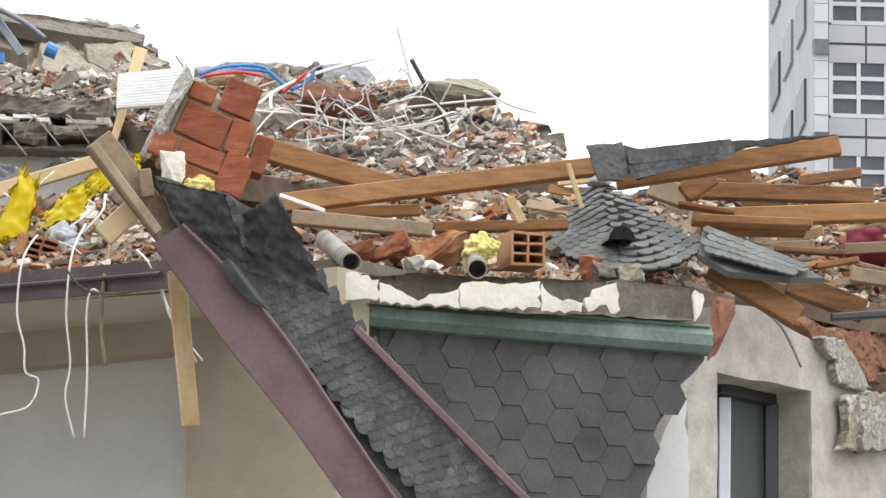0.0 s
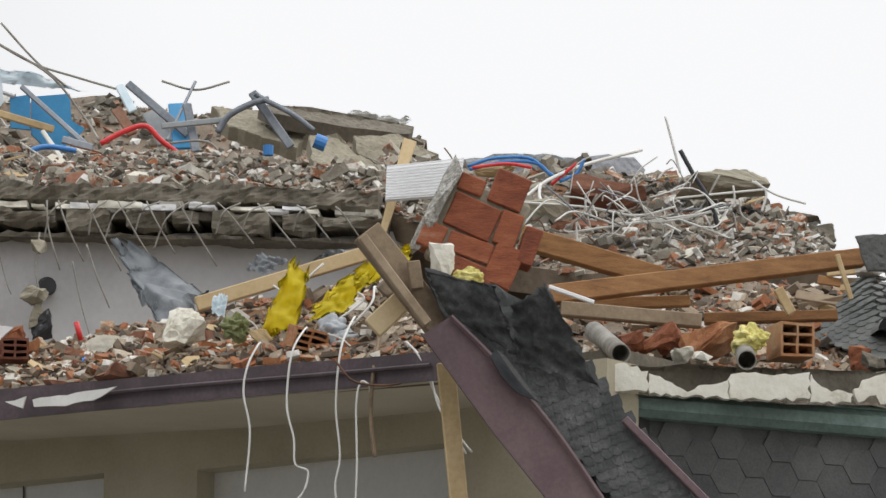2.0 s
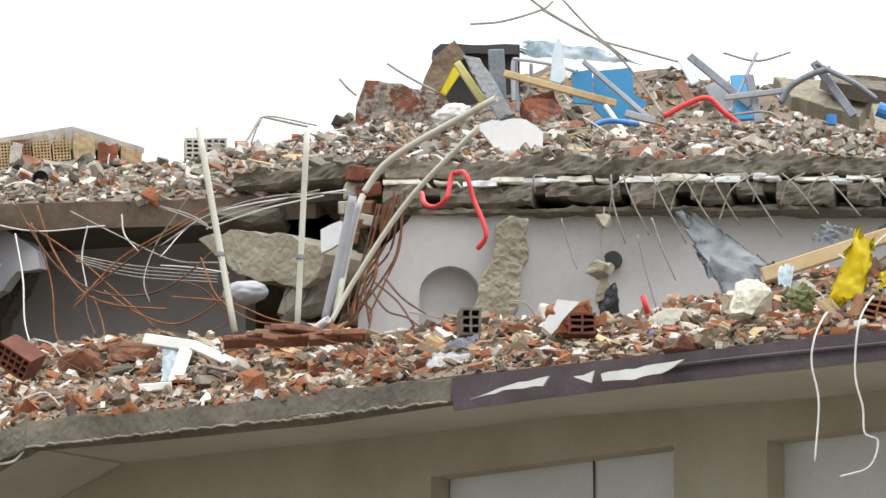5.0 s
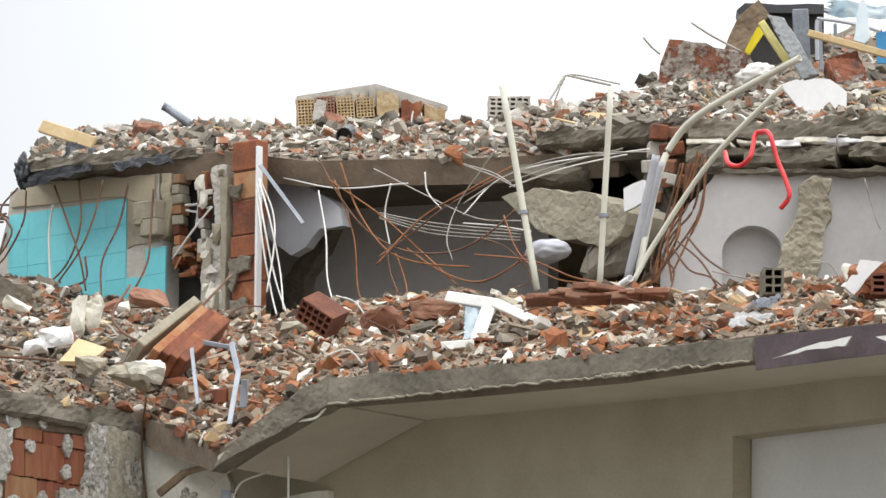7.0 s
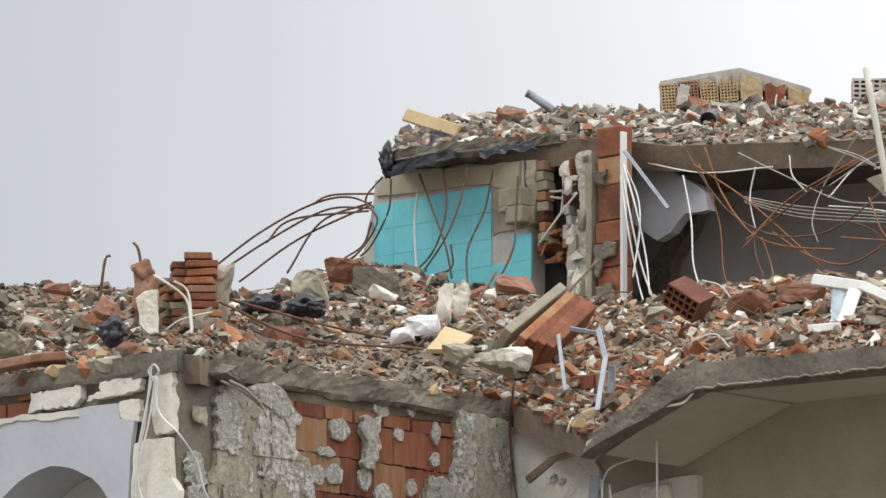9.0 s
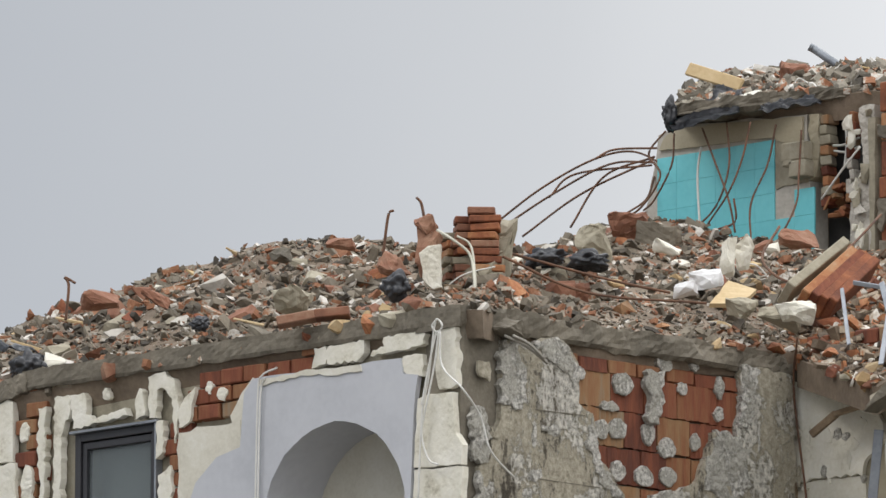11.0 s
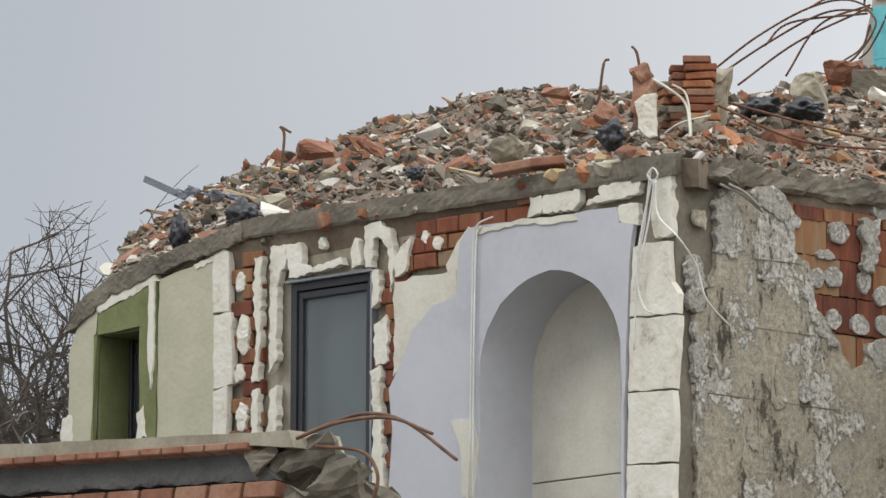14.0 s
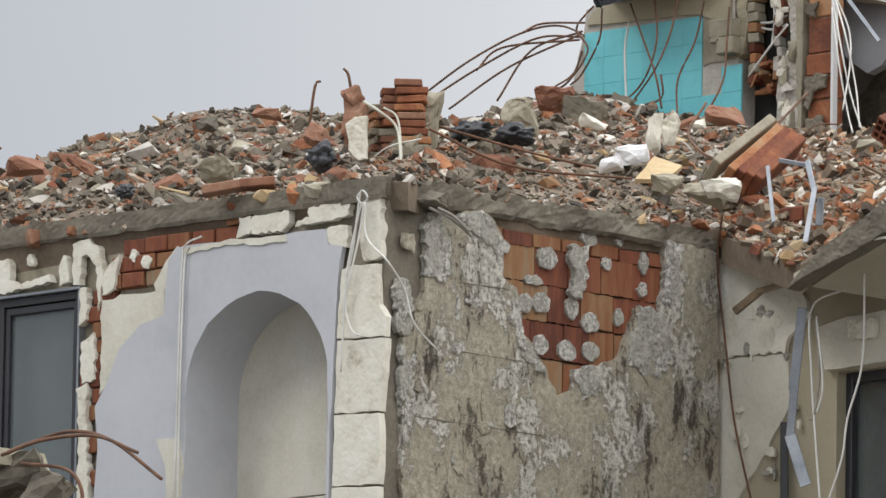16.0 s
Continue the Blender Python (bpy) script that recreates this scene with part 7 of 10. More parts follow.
for k in range(46):
    a = Vector((8.443, 6.729, 11.693)).lerp(Vector((10.308, 8.380, 11.621)), rnd.random()) + Vector((0, 0, rnd.uniform(-0.35, 0.38)))
    q = a + Vector((rnd.uniform(0.1, 0.4), rnd.uniform(0.1, 0.4), rnd.uniform(-0.12, 0.1)))
    single("splintered_lath", plank(a, q, rnd.uniform(0.02, 0.07), 0.02, rnd.uniform(-30, 30)), rnd.choice((WOOD, WOOD_GREY, WOOD_GREY, SHINGLE, PLANK)), "splintered roof lath among the timbers", "lath", group="splintered laths")
turret = thing("turret_roof", "small shingled roof with a round vent hole, sagging", "roof")
apex = Vector((9.221, 6.504, 11.862))
hem = spline([(9.284, 5.942, 11.379), (9.684, 5.731, 11.231), (10.067, 5.627, 11.122), (10.198, 5.836, 11.172), (10.180, 6.184, 11.322)], 6)
bm = bmesh.new()
top_v, hem_v = bm.verts.new(apex + Vector((-0.02, 0.02, -0.01))), [bm.verts.new(p + Vector((-0.02, 0.02, -0.012))) for p in hem]
for a, b in zip(hem_v, hem_v[1:]):
    bm.faces.new((top_v, a, b))
bmesh.ops.solidify(bm, geom=bm.faces[:], thickness=0.03)
part("deck", bm, TURRET, turret, "green-grey roof deck")
rnd = random.Random(5)
for r in range(13):
    v = (r + 0.7) / 13
    count = max(3, int(15 * v) + 2)
    for c in range(count):
        u = (c + (0.5 if r % 2 else 0.1)) / (count - 0.3)
        if u > 1:
            continue
        foot, foot2 = along(hem, min(0.999, u)), along(hem, min(1.0, u + 0.03))
        if u > 0.97:
            foot, foot2 = along(hem, u - 0.03), along(hem, min(1.0, u))
        right = (foot2 - foot).normalized()
        upw = (apex - foot)
        upw = (upw - right * upw.dot(right)).normalized()
        out = right.cross(upw).normalized()
        ob = new("shingle", tab_green)
        k = max(0.45, 0.92 * v + 0.22)
        ob.matrix_basis = Matrix.Translation(apex.lerp(along(hem, min(1.0, u)), v) + out * 0.012) @ Matrix((right, -out, upw)).transposed().to_4x4() @ pose(0, 0, 0, rnd.uniform(-2, 3), rnd.uniform(-3, 3), 0) @ Matrix.Diagonal((k, 1, 0.75, 1))
        ob.parent = turret
part("deck", plate([(10.147, 6.234, 11.457), (10.411, 6.334, 11.338), (10.840, 6.447, 11.128), (10.748, 6.232, 11.113), (10.480, 5.995, 11.136), (10.292, 5.962, 11.247)], 0.04, 0.006, 0.1, seed=4), TURRET, turret)
shingle_patch((10.182, 6.198, 11.442), (10.791, 6.403, 11.166), (10.776, 6.190, 11.104), (10.330, 5.929, 11.239), 4, 10, tab_green, turret, 0.8, 6, 0.02)
c = Vector((9.93, 5.70, 11.322))
mouth = [(0.078 * math.cos(math.pi * k / 12), 0.078 * math.sin(math.pi * k / 12)) for k in range(13)]
bm = bmesh.new()
near_v = [bm.verts.new(c + Vector((0.66, 0.75, 0)) * a + Vector((0.045, -0.045, b - 0.005))) for a, b in mouth]
far_v = [bm.verts.new(v.co + Vector((-0.22, 0.24, 0.02))) for v in near_v]
for k in range(12):
    bm.faces.new((near_v[k], near_v[k + 1], far_v[k + 1], far_v[k]))
bm.faces.new(far_v)
part("vent_hood", bm, TURRET, turret)
# the vent is closed by a dark plate that stands in for its unlit hole
bm = bmesh.new()
bm.faces.new([bm.verts.new(c + Vector((0.66, 0.75, 0)) * a * 0.94 + Vector((0.047, -0.047, b * 0.94 - 0.005))) for a, b in mouth])
bmesh.ops.solidify(bm, geom=bm.faces[:], thickness=0.006)
part("vent_mouth_shade", bm, DARK, turret, "half-round dark plate painting the shade of the vent mouth")
part("cap", rock((9.301, 6.421, 11.829), (0.14, 0.12, 0.06), 4), MORTAR, turret)
ridge = thing("ridge_shingles", "torn ridge of grey shingles over a rafter", "roof")
part("ridge_sheet", plate([(9.694, 5.700, 11.896), (9.846, 5.835, 11.921), (9.876, 5.861, 11.764), (9.859, 5.846, 11.691), (9.749, 5.748, 11.700), (9.719, 5.722, 11.792)], 0.03, 0.006, 0.05, seed=5, bulge=0.01), SHINGLE, ridge)
part("ridge_sheet", plate([(9.830, 5.887, 11.911), (9.941, 5.985, 11.882), (10.309, 6.311, 11.954), (10.555, 6.529, 11.986), (10.752, 6.703, 12.010), (10.555, 6.529, 11.956), (10.358, 6.354, 11.916), (10.186, 6.202, 11.831), (9.892, 5.942, 11.715), (9.843, 5.898, 11.773)], 0.03, 0.006, 0.06, seed=6, bulge=0.01), SHINGLE, ridge)
shingle_patch((9.883, 5.867, 11.857), (10.337, 6.269, 11.925), (10.312, 6.247, 11.878), (9.895, 5.878, 11.725), 3, 11, tab_me, ridge, 0.75, 7)
single("upholstery", bag((9.87, 8.48, 11.70), (0.36, 0.3, 0.28), 5, 0.2), MAROON, "maroon cushion wedged in the wreck", "cushion", smooth=True)
part("rail", plank((10.755, 6.639, 10.932), (11.173, 7.008, 10.979), 0.04, 0.05), FRAME, wall_e, "dark metal rail on the wall head")
for pts in ([(9.149, 3.893, 11.14), (9.939, 3.045, 10.82)], [(9.83, 4.375, 11.059), (10.391, 3.608, 10.82)]):
    wire("drain_pipe", pts, 0.056, PIPE_OLD, "open grey plastic drain pipe end", "pipe", per=2, seg=16, hollow=0.14)
single("foam_wad", bag((10.156, 3.972, 11.010), (0.2, 0.15, 0.16), 8, 0.4), PALEYELLOW, "wad of yellow foam on the pipe", "foam")
for k, (p, s, m) in enumerate((((9.644, 4.320, 11.081), (0.34, 0.2, 0.16), BRICK), ((9.312, 4.294, 11.127), (0.26, 0.2, 0.14), BRICK), ((9.192, 4.188, 11.129), (0.14, 0.16, 0.12), BRICK), ((9.826, 3.814, 10.929), (0.13, 0.12, 0.1), CREAM), ((9.851, 3.970, 10.942), (0.12, 0.1, 0.05), FOAM), ((10.452, 4.769, 10.974), (0.14, 0.12, 0.1), CONCRETE), ((10.511, 4.954, 10.955), (0.15, 0.14, 0.13), CONCRETE_WARM), ((10.279, 4.883, 11.0), (0.12, 0.14, 0.18), BRICK))):
    single("masonry_lump", rock(p, s, 40 + k, 0.7), m, "broken masonry lump behind the kerb", "masonry lump", group="lumps behind the kerb")


def cell_block(sx, sy, sz, nx, nz, wall=0.012, deep=0.85):
    """One clay body with nx by nz open cells in its front (-y) end."""
    def cuts(size, n):
        cell, out = (size - wall * (n + 1)) / n, [-size / 2]
        for i in range(n):
            out += [-size / 2 + wall + i * (cell + wall), -size / 2 + (i + 1) * (cell + wall)]
        return out + [size / 2]
    xs, zs = cuts(sx, nx), cuts(sz, nz)
    bm = bmesh.new()
    g = [[bm.verts.new((x, -sy / 2, z)) for z in zs] for x in xs]
    for i in range(len(xs) - 1):
        for j in range(len(zs) - 1):
            loop = (g[i][j], g[i + 1][j], g[i + 1][j + 1], g[i][j + 1])
            if i % 2 and j % 2:
                far = [bm.verts.new(v.co + Vector((0, sy * deep, 0))) for v in loop]
                for k in range(4):
                    bm.faces.new((loop[k], loop[(k + 1) % 4], far[(k + 1) % 4], far[k]))
                bm.faces.new(far)
            else:
                bm.faces.new(loop)
    m, n = len(xs) - 1, len(zs) - 1
    rim = [g[i][0] for i in range(m)] + [g[m][j] for j in range(n)] + [g[i][n] for i in range(m, 0, -1)] + [g[0][j] for j in range(n, 0, -1)]
    far = [bm.verts.new(v.co + Vector((0, sy, 0))) for v in rim]
    for k in range(len(rim)):
        bm.faces.new((rim[k], rim[(k + 1) % len(rim)], far[(k + 1) % len(rim)], far[k]))
    bm.faces.new(far)
    return bm


def hollow_brick(at, size, turn, name="hollow_brick", mat=BRICK, label="red hollow brick with open cells", holes=(2, 3), tilt=(0, 0)):
    """A clay brick with real open cells in its end."""
    ob = thing(name, label, "brick")
    bm = cell_block(*size, *holes, 0.014)
    for v in bm.verts:
        v.co += Vector((noise.noise(v.co * 30 + Vector(at)), noise.noise(v.co * 30 + Vector((5, 0, 0))), noise.noise(v.co * 30))) * 0.006
    bmesh.ops.transform(bm, matrix=Matrix.Translation(at) @ Matrix.Rotation(turn, 4, "Z") @ Euler((tilt[0], tilt[1], 0)).to_matrix().to_4x4(), verts=bm.verts)
    part("clay_body", bm, mat, ob)
    return ob


hollow_brick((10.270, 4.206, 11.014), (0.2, 0.24, 0.19), 0.95)
single("white_batten", plank((8.961, 3.716, 11.386), (9.152, 3.886, 11.302), 0.025, 0.02), WHITE, "white plastic strip in the wreck", "strip")

# ---- masonry chunk standing on the rubble ----
chunk = thing("masonry_chunk", "tilted chunk of red hollow brickwork with grey mortar", "masonry")
co = Vector((8.522, 3.595, 11.752))
RIGHT = Vector((0.749, 0.663, 0.0))
AWAY = Vector((-0.663, 0.749, 0.0))
ang = radians(-21)
ex = RIGHT * math.cos(ang) + Vector((0, 0, 1)) * math.sin(ang)
ez = RIGHT * -math.sin(ang) + Vector((0, 0, 1)) * math.cos(ang)
fr = Matrix((ex, AWAY, ez)).transposed().to_4x4()
for u, v, wd, hg in ((-0.10, 0.205, 0.15, 0.10), (0.11, 0.255, 0.20, 0.20), (-0.03, 0.035, 0.28, 0.20), (0.185, 0.045, 0.13, 0.20), (-0.20, -0.15, 0.14, 0.15), (0.02, -0.135, 0.26, 0.12), (0.235, -0.16, 0.17, 0.24), (0.06, -0.26, 0.3, 0.11), (0.33, 0.0, 0.10, 0.22)):
    ob = part("brick", box((-wd / 2, -0.1, -hg / 2), (wd / 2, 0.1, hg / 2), 0.008), CHUNK, chunk)
    ob.matrix_basis = Matrix.Translation(co + ex * u + ez * v) @ fr @ pose(0, 0, 0, 0, random.Random(int(u * 99)).uniform(-3, 3), 0)
mo = part("mortar", box((-0.2, -0.07, -0.26), (0.26, 0.11, 0.23), 0.02), CONCRETE_WARM, chunk, "pale mortar between the bricks")
mo.matrix_basis = Matrix.Translation(co) @ fr
mo = part("mortar_side", rock((0, 0, 0), (0.08, 0.26, 0.62), 12, 0.0, 0.1, 5), DAB, chunk, "rough grey mortar face")
mo.matrix_basis = Matrix.Translation(co - ex * 0.235 + ez * 0.03) @ fr
single("foam_lump", rock((9.104, 2.508, 11.341), (0.2, 0.12, 0.2), 3), FOAM, "white lump of insulation", "foam")
single("foam_lump", bag((9.215, 2.606, 11.244), (0.2, 0.12, 0.12), 6, 0.4), PALEYELLOW, "lump of pale yellow foam", "foam")
# ---- banks of rubble ----
GRIDS = []
GRIDS.append(heap("rubble_heap", [(-5.072, 0.020, 10.702), (-3.878, -0.020, 10.873), (-1.713, -0.020, 10.941), (-0.217, -0.020, 10.999), (0.165, 0.000, 10.965), (0.020, 0.246, 10.984), (0.020, 1.035, 10.967), (0.020, 1.913, 10.980), (0.020, 2.859, 11.040)],
     [(-6.323, 1.300, 11.226), (-6.089, 1.600, 11.484), (-5.881, 1.900, 11.76), (-4.975, 2.000, 11.875), (-3.881, 2.200, 12.04), (-3.216, 2.500, 12.05), (-2.708, 3.000, 11.922), (-3.092, 4.000, 12.163), (-4.037, 5.600, 12.630), (-3.368, 5.600, 12.462), (-2.563, 5.500, 12.305), (-1.390, 5.200, 12.037)], "bank of broken brick and concrete on the floor slab", 34000, size=(0.009, 0.085), bow=0.04, seed=3, mix=RUBBLE_GREY)[1])
GRIDS.append(heap("rubble_heap", [(0.122, 2.750, 10.976), (1.379, 2.100, 10.603), (2.267, 2.020, 10.909), (3.243, 2.020, 10.873), (4.574, 2.020, 10.837), (5.477, 2.020, 10.849), (7.518, 2.020, 10.802), (9.471, 2.020, 10.740)],
     [(-2.462, 5.500, 12.275), (-1.390, 5.200, 12.037), (-0.624, 5.000, 11.951), (0.093, 5.000, 11.969), (1.495, 5.000, 11.868), (2.715, 4.800, 11.687), (3.427, 4.800, 11.685), (4.476, 4.800, 11.594), (5.532, 4.600, 11.579), (6.274, 4.400, 11.620), (7.303, 4.400, 11.696)], "bank of broken brick and plaster behind the eave edge", 36000, bow=0.06, seed=5, cols_n=130)[1])
GRIDS.append(heap("rubble_heap", [(-4.067, 6.000, 13.443), (-2.231, 6.000, 13.351), (-1.626, 6.100, 13.232), (-0.517, 6.500, 13.182), (0.297, 7.000, 13.209), (0.037, 7.400, 13.342), (0.854, 7.900, 13.413), (1.735, 8.200, 13.389), (2.647, 8.800, 13.369), (3.636, 9.200, 13.288)],
     [(-5.286, 7.600, 13.950), (-3.687, 7.800, 13.900), (-2.135, 8.000, 13.737), (-1.587, 8.400, 13.828), (-1.264, 8.600, 13.911), (-1.406, 8.800, 13.963), (-0.740, 9.000, 14.048), (-0.029, 9.200, 13.982), (0.769, 9.400, 13.846), (1.557, 9.600, 13.810), (2.335, 9.800, 13.692), (3.104, 10.000, 13.524)], "bank of rubble on the upper slab", 28000, bow=0.05, seed=7, cols_n=120, mix=RUBBLE_PALE)[1])
GRIDS.append(heap("rubble_heap", [(3.764, 9.000, 13.201), (4.801, 9.000, 12.718), (5.414, 9.000, 12.594), (5.736, 9.400, 12.651), (6.320, 9.800, 12.690), (6.612, 10.000, 12.728)],
     [(2.504, 10.800, 13.942), (3.332, 11.000, 13.719), (4.330, 11.000, 13.618), (4.868, 11.000, 13.508), (5.313, 11.000, 13.334), (5.755, 11.000, 13.033)], "bank of rubble and torn cables", 10000, bow=0.03, seed=9, cols_n=50, mix=RUBBLE_PALE)[1])
GRIDS.append(heap("rubble_heap", [(9.200, 3.527, 10.843), (9.419, 4.200, 10.962), (9.638, 5.000, 11.034), (9.920, 6.400, 11.178), (9.857, 7.000, 11.200)],
     [(6.910, 6.575, 11.984), (7.360, 7.106, 12.012), (7.755, 7.723, 12.089), (8.156, 8.345, 12.142), (8.561, 8.970, 12.282)], "brick rubble behind the shingled wall", 8000, bow=0.02, seed=11, cols_n=50)[1])
GRIDS.append(heap("rubble_heap", [(9.753, 7.400, 11.214), (9.694, 8.100, 11.180), (9.868, 8.200, 10.958), (10.405, 8.600, 10.763)],
     [(8.313, 9.600, 11.766), (8.725, 9.600, 11.572), (9.052, 9.600, 11.456), (9.654, 9.800, 11.327)], "orange brick rubble on the wall head", 4000, bow=0.02, seed=13, cols_n=30)[1])
GRIDS.append(heap("rubble_heap", [(-1.021, 8.237, 13.814), (-0.620, 8.858, 13.986), (-0.179, 9.382, 14.003), (0.383, 9.880, 13.938), (0.946, 10.378, 13.971), (1.448, 10.956, 13.947), (2.013, 11.455, 13.858)],
     [(-3.009, 11.151, 14.639), (-2.598, 11.515, 14.787), (-2.098, 11.957, 14.996), (-1.449, 12.531, 15.009), (-1.035, 12.897, 14.945), (-0.592, 13.290, 14.925), (-0.149, 13.682, 14.854), (0.354, 14.127, 14.743)], "wreckage heaped behind the shed", 10000, bow=-0.2, seed=17, cols_n=60, mix=RUBBLE_PALE)[1])
GRIDS.append(heap("rubble_heap", [(9.521, 7.149, 11.418), (9.812, 7.674, 11.364), (10.005, 8.111, 11.306), (10.251, 8.596, 11.317)],
     [(8.182, 9.169, 12.313), (8.600, 9.539, 12.432), (8.809, 9.724, 12.440), (9.018, 9.909, 12.342), (9.280, 10.141, 12.298)], "wreckage behind the roof timbers", 6000, bow=0.0, seed=19, cols_n=40)[1])
# ---- loose things on the eave rubble ----
for k, (c, fold, m, lab) in enumerate((
        ([(7.934, 2.392, 11.048), (8.091, 2.513, 11.036), (8.146, 2.555, 11.39), (8.071, 2.497, 11.451)], 0.03, YELLOW, "crumpled bright yellow film draped on the rubble"),
        ([(8.156, 2.563, 11.125), (8.306, 2.677, 11.151), (8.439, 2.777, 11.359), (8.326, 2.692, 11.368)], 0.03, YELLOW, "crumpled bright yellow film draped on the rubble"),
        ([(8.276, 2.654, 11.311), (8.427, 2.767, 11.311), (8.598, 2.896, 11.471), (8.527, 2.843, 11.547)], 0.03, YELLOW, "crumpled bright yellow film draped on the rubble"),
        ([(8.146, 2.594, 11.164), (8.287, 2.720, 11.230), (8.156, 2.737, 11.294), (8.097, 2.685, 11.229)], 0.04, YELLOW, "torn yellow film on the rubble"),
        ([(8.537, 2.807, 11.488), (8.608, 2.870, 11.534), (8.619, 2.880, 11.425), (8.548, 2.817, 11.424)], 0.04, YELLOW, "scrap of yellow film by the masonry"),
        ([(3.144, 7.115, 12.727), (3.353, 7.033, 12.675), (4.179, 6.829, 12.240), (4.131, 6.386, 11.938)], 0.12, GREYFILM, "torn grey plastic film hanging in the open room"),
        ([(3.225, 7.053, 12.655), (3.609, 6.992, 12.428), (4.069, 6.465, 11.973), (3.641, 6.754, 12.250)], 0.10, GREYFILM, "torn grey plastic film hanging in the open room"),
        ([(6.943, 3.533, 11.662), (7.016, 3.598, 11.745), (7.125, 3.694, 11.715), (7.101, 3.540, 11.597)], 0.04, GREYFILM, "grey plastic film by the plank"),
        ([(7.356, 3.631, 11.681), (7.428, 3.696, 11.748), (7.574, 3.824, 11.760), (7.501, 3.760, 11.700)], 0.04, GREYFILM, "pale film over the plank"),
        ([(7.363, 2.703, 11.340), (7.428, 2.760, 11.354), (7.473, 2.667, 11.201), (7.418, 2.618, 11.219)], 0.02, PALEFILM, "pale blue plastic scrap on the rubble"),
        ([(2.493, 2.978, 11.423), (2.595, 3.065, 11.448), (2.874, 2.777, 11.174), (2.760, 2.680, 11.104)], 0.03, PALEFILM, "pale torn plastic on the rubble"),
        ([(2.837, 2.744, 11.139), (2.951, 2.840, 11.201), (3.092, 2.958, 11.142), (3.005, 2.755, 11.070)], 0.02, PALEFILM, "pale torn plastic on the rubble"),
        ([(3.083, 2.690, 11.094), (3.146, 2.743, 11.129), (3.177, 2.769, 11.062), (3.102, 2.705, 11.048)], 0.02, YELLOW, "scrap of yellow film on the rubble"),
        ([(5.289, 2.070, 10.913), (5.260, 2.178, 11.008), (5.454, 2.349, 10.998), (5.422, 2.187, 10.889)], 0.03, WHITE, "white torn sheet on the rubble"),
        ([(5.117, 2.451, 11.084), (5.101, 2.571, 11.154), (5.210, 2.668, 11.179), (5.238, 2.559, 11.096)], 0.02, STEEL, "crumpled metal sheet on the rubble"),
        ([(6.367, 2.756, 11.157), (6.314, 2.977, 11.251), (6.546, 3.048, 11.227), (6.463, 2.842, 11.126)], 0.02, CREAM, "pale torn sheet on the rubble"))):
    single("plastic_film", sheet(c, 10 + k, fold * 0.9, 18, 0.3) if m is YELLOW else sheet(c, 10 + k, fold), m, lab, "plastic film", group="scraps of film", smooth=True)
single("orange_scrap", plate([(7.935, 2.275, 11.030), (8.018, 2.348, 11.048), (8.041, 2.369, 10.984), (7.983, 2.317, 10.967)], 0.03, 0.01, 0.03, seed=3, bulge=0.01), PLANK, "pale orange foam scrap", "foam")
single("long_plank", plank((6.922, 3.114, 11.393), (7.646, 3.755, 11.710), 0.085, 0.04), PLANK, "pale plank lying over the rubble", "timber")
single("white_lump", rock((7.503, 2.293, 11.093), (0.27, 0.16, 0.2), 7, 0.6), FOAM, "white lump of insulation on the rubble", "foam")
single("white_bag", bag((8.471, 2.348, 10.986), (0.18, 0.14, 0.17), 4, 0.4), GREYFILM, "whitish crumpled bag in the rubble", "bag", smooth=True)
single("grey_wad", bag((8.601, 2.330, 10.891), (0.25, 0.16, 0.16), 5, 0.4), CURTAIN, "grey cloth wad in the rubble", "cloth", smooth=True)
single("green_plant", bag((7.827, 2.312, 11.062), (0.16, 0.12, 0.14), 6, 0.6), GREEN, "small tuft of green weed in the rubble", "weed")
hollow_brick((8.370, 2.259, 10.936), (0.2, 0.2, 0.12), 0.9, tilt=(0.2, 0.2))
single("white_sill", plate([(5.787, 2.511, 11.150), (5.859, 2.574, 11.298), (5.956, 2.660, 11.290), (5.884, 2.596, 11.184), (5.831, 2.549, 11.105)], 0.08, 0.008, 0.05, seed=4), WHITE, "white faced brick slab tilted in the rubble", "masonry lump")
single("red_slab", rock((5.845, 2.695, 11.201), (0.26, 0.2, 0.2), 30, 0.6), BRICK, "tilted broken red brick slab", "masonry lump")
hollow_brick((6.027, 2.589, 11.136), (0.16, 0.18, 0.12), 0.7)
for pts, m in (([(3.790, 2.505, 10.999), (3.915, 2.612, 11.034), (3.987, 2.804, 11.152)], BLUE), ([(6.408, 2.526, 10.992), (6.468, 2.579, 11.006), (6.521, 2.625, 11.046)], BLUE)):
    wire("blue_hose", pts, 0.018, m, "blue plastic hose lying on the rubble", "hose", seg=8)
wire("red_stick", [(6.121, 3.073, 11.257), (6.099, 3.054, 11.362)], 0.016, REDHOSE, "red plastic stub sticking up", "pipe", per=2)
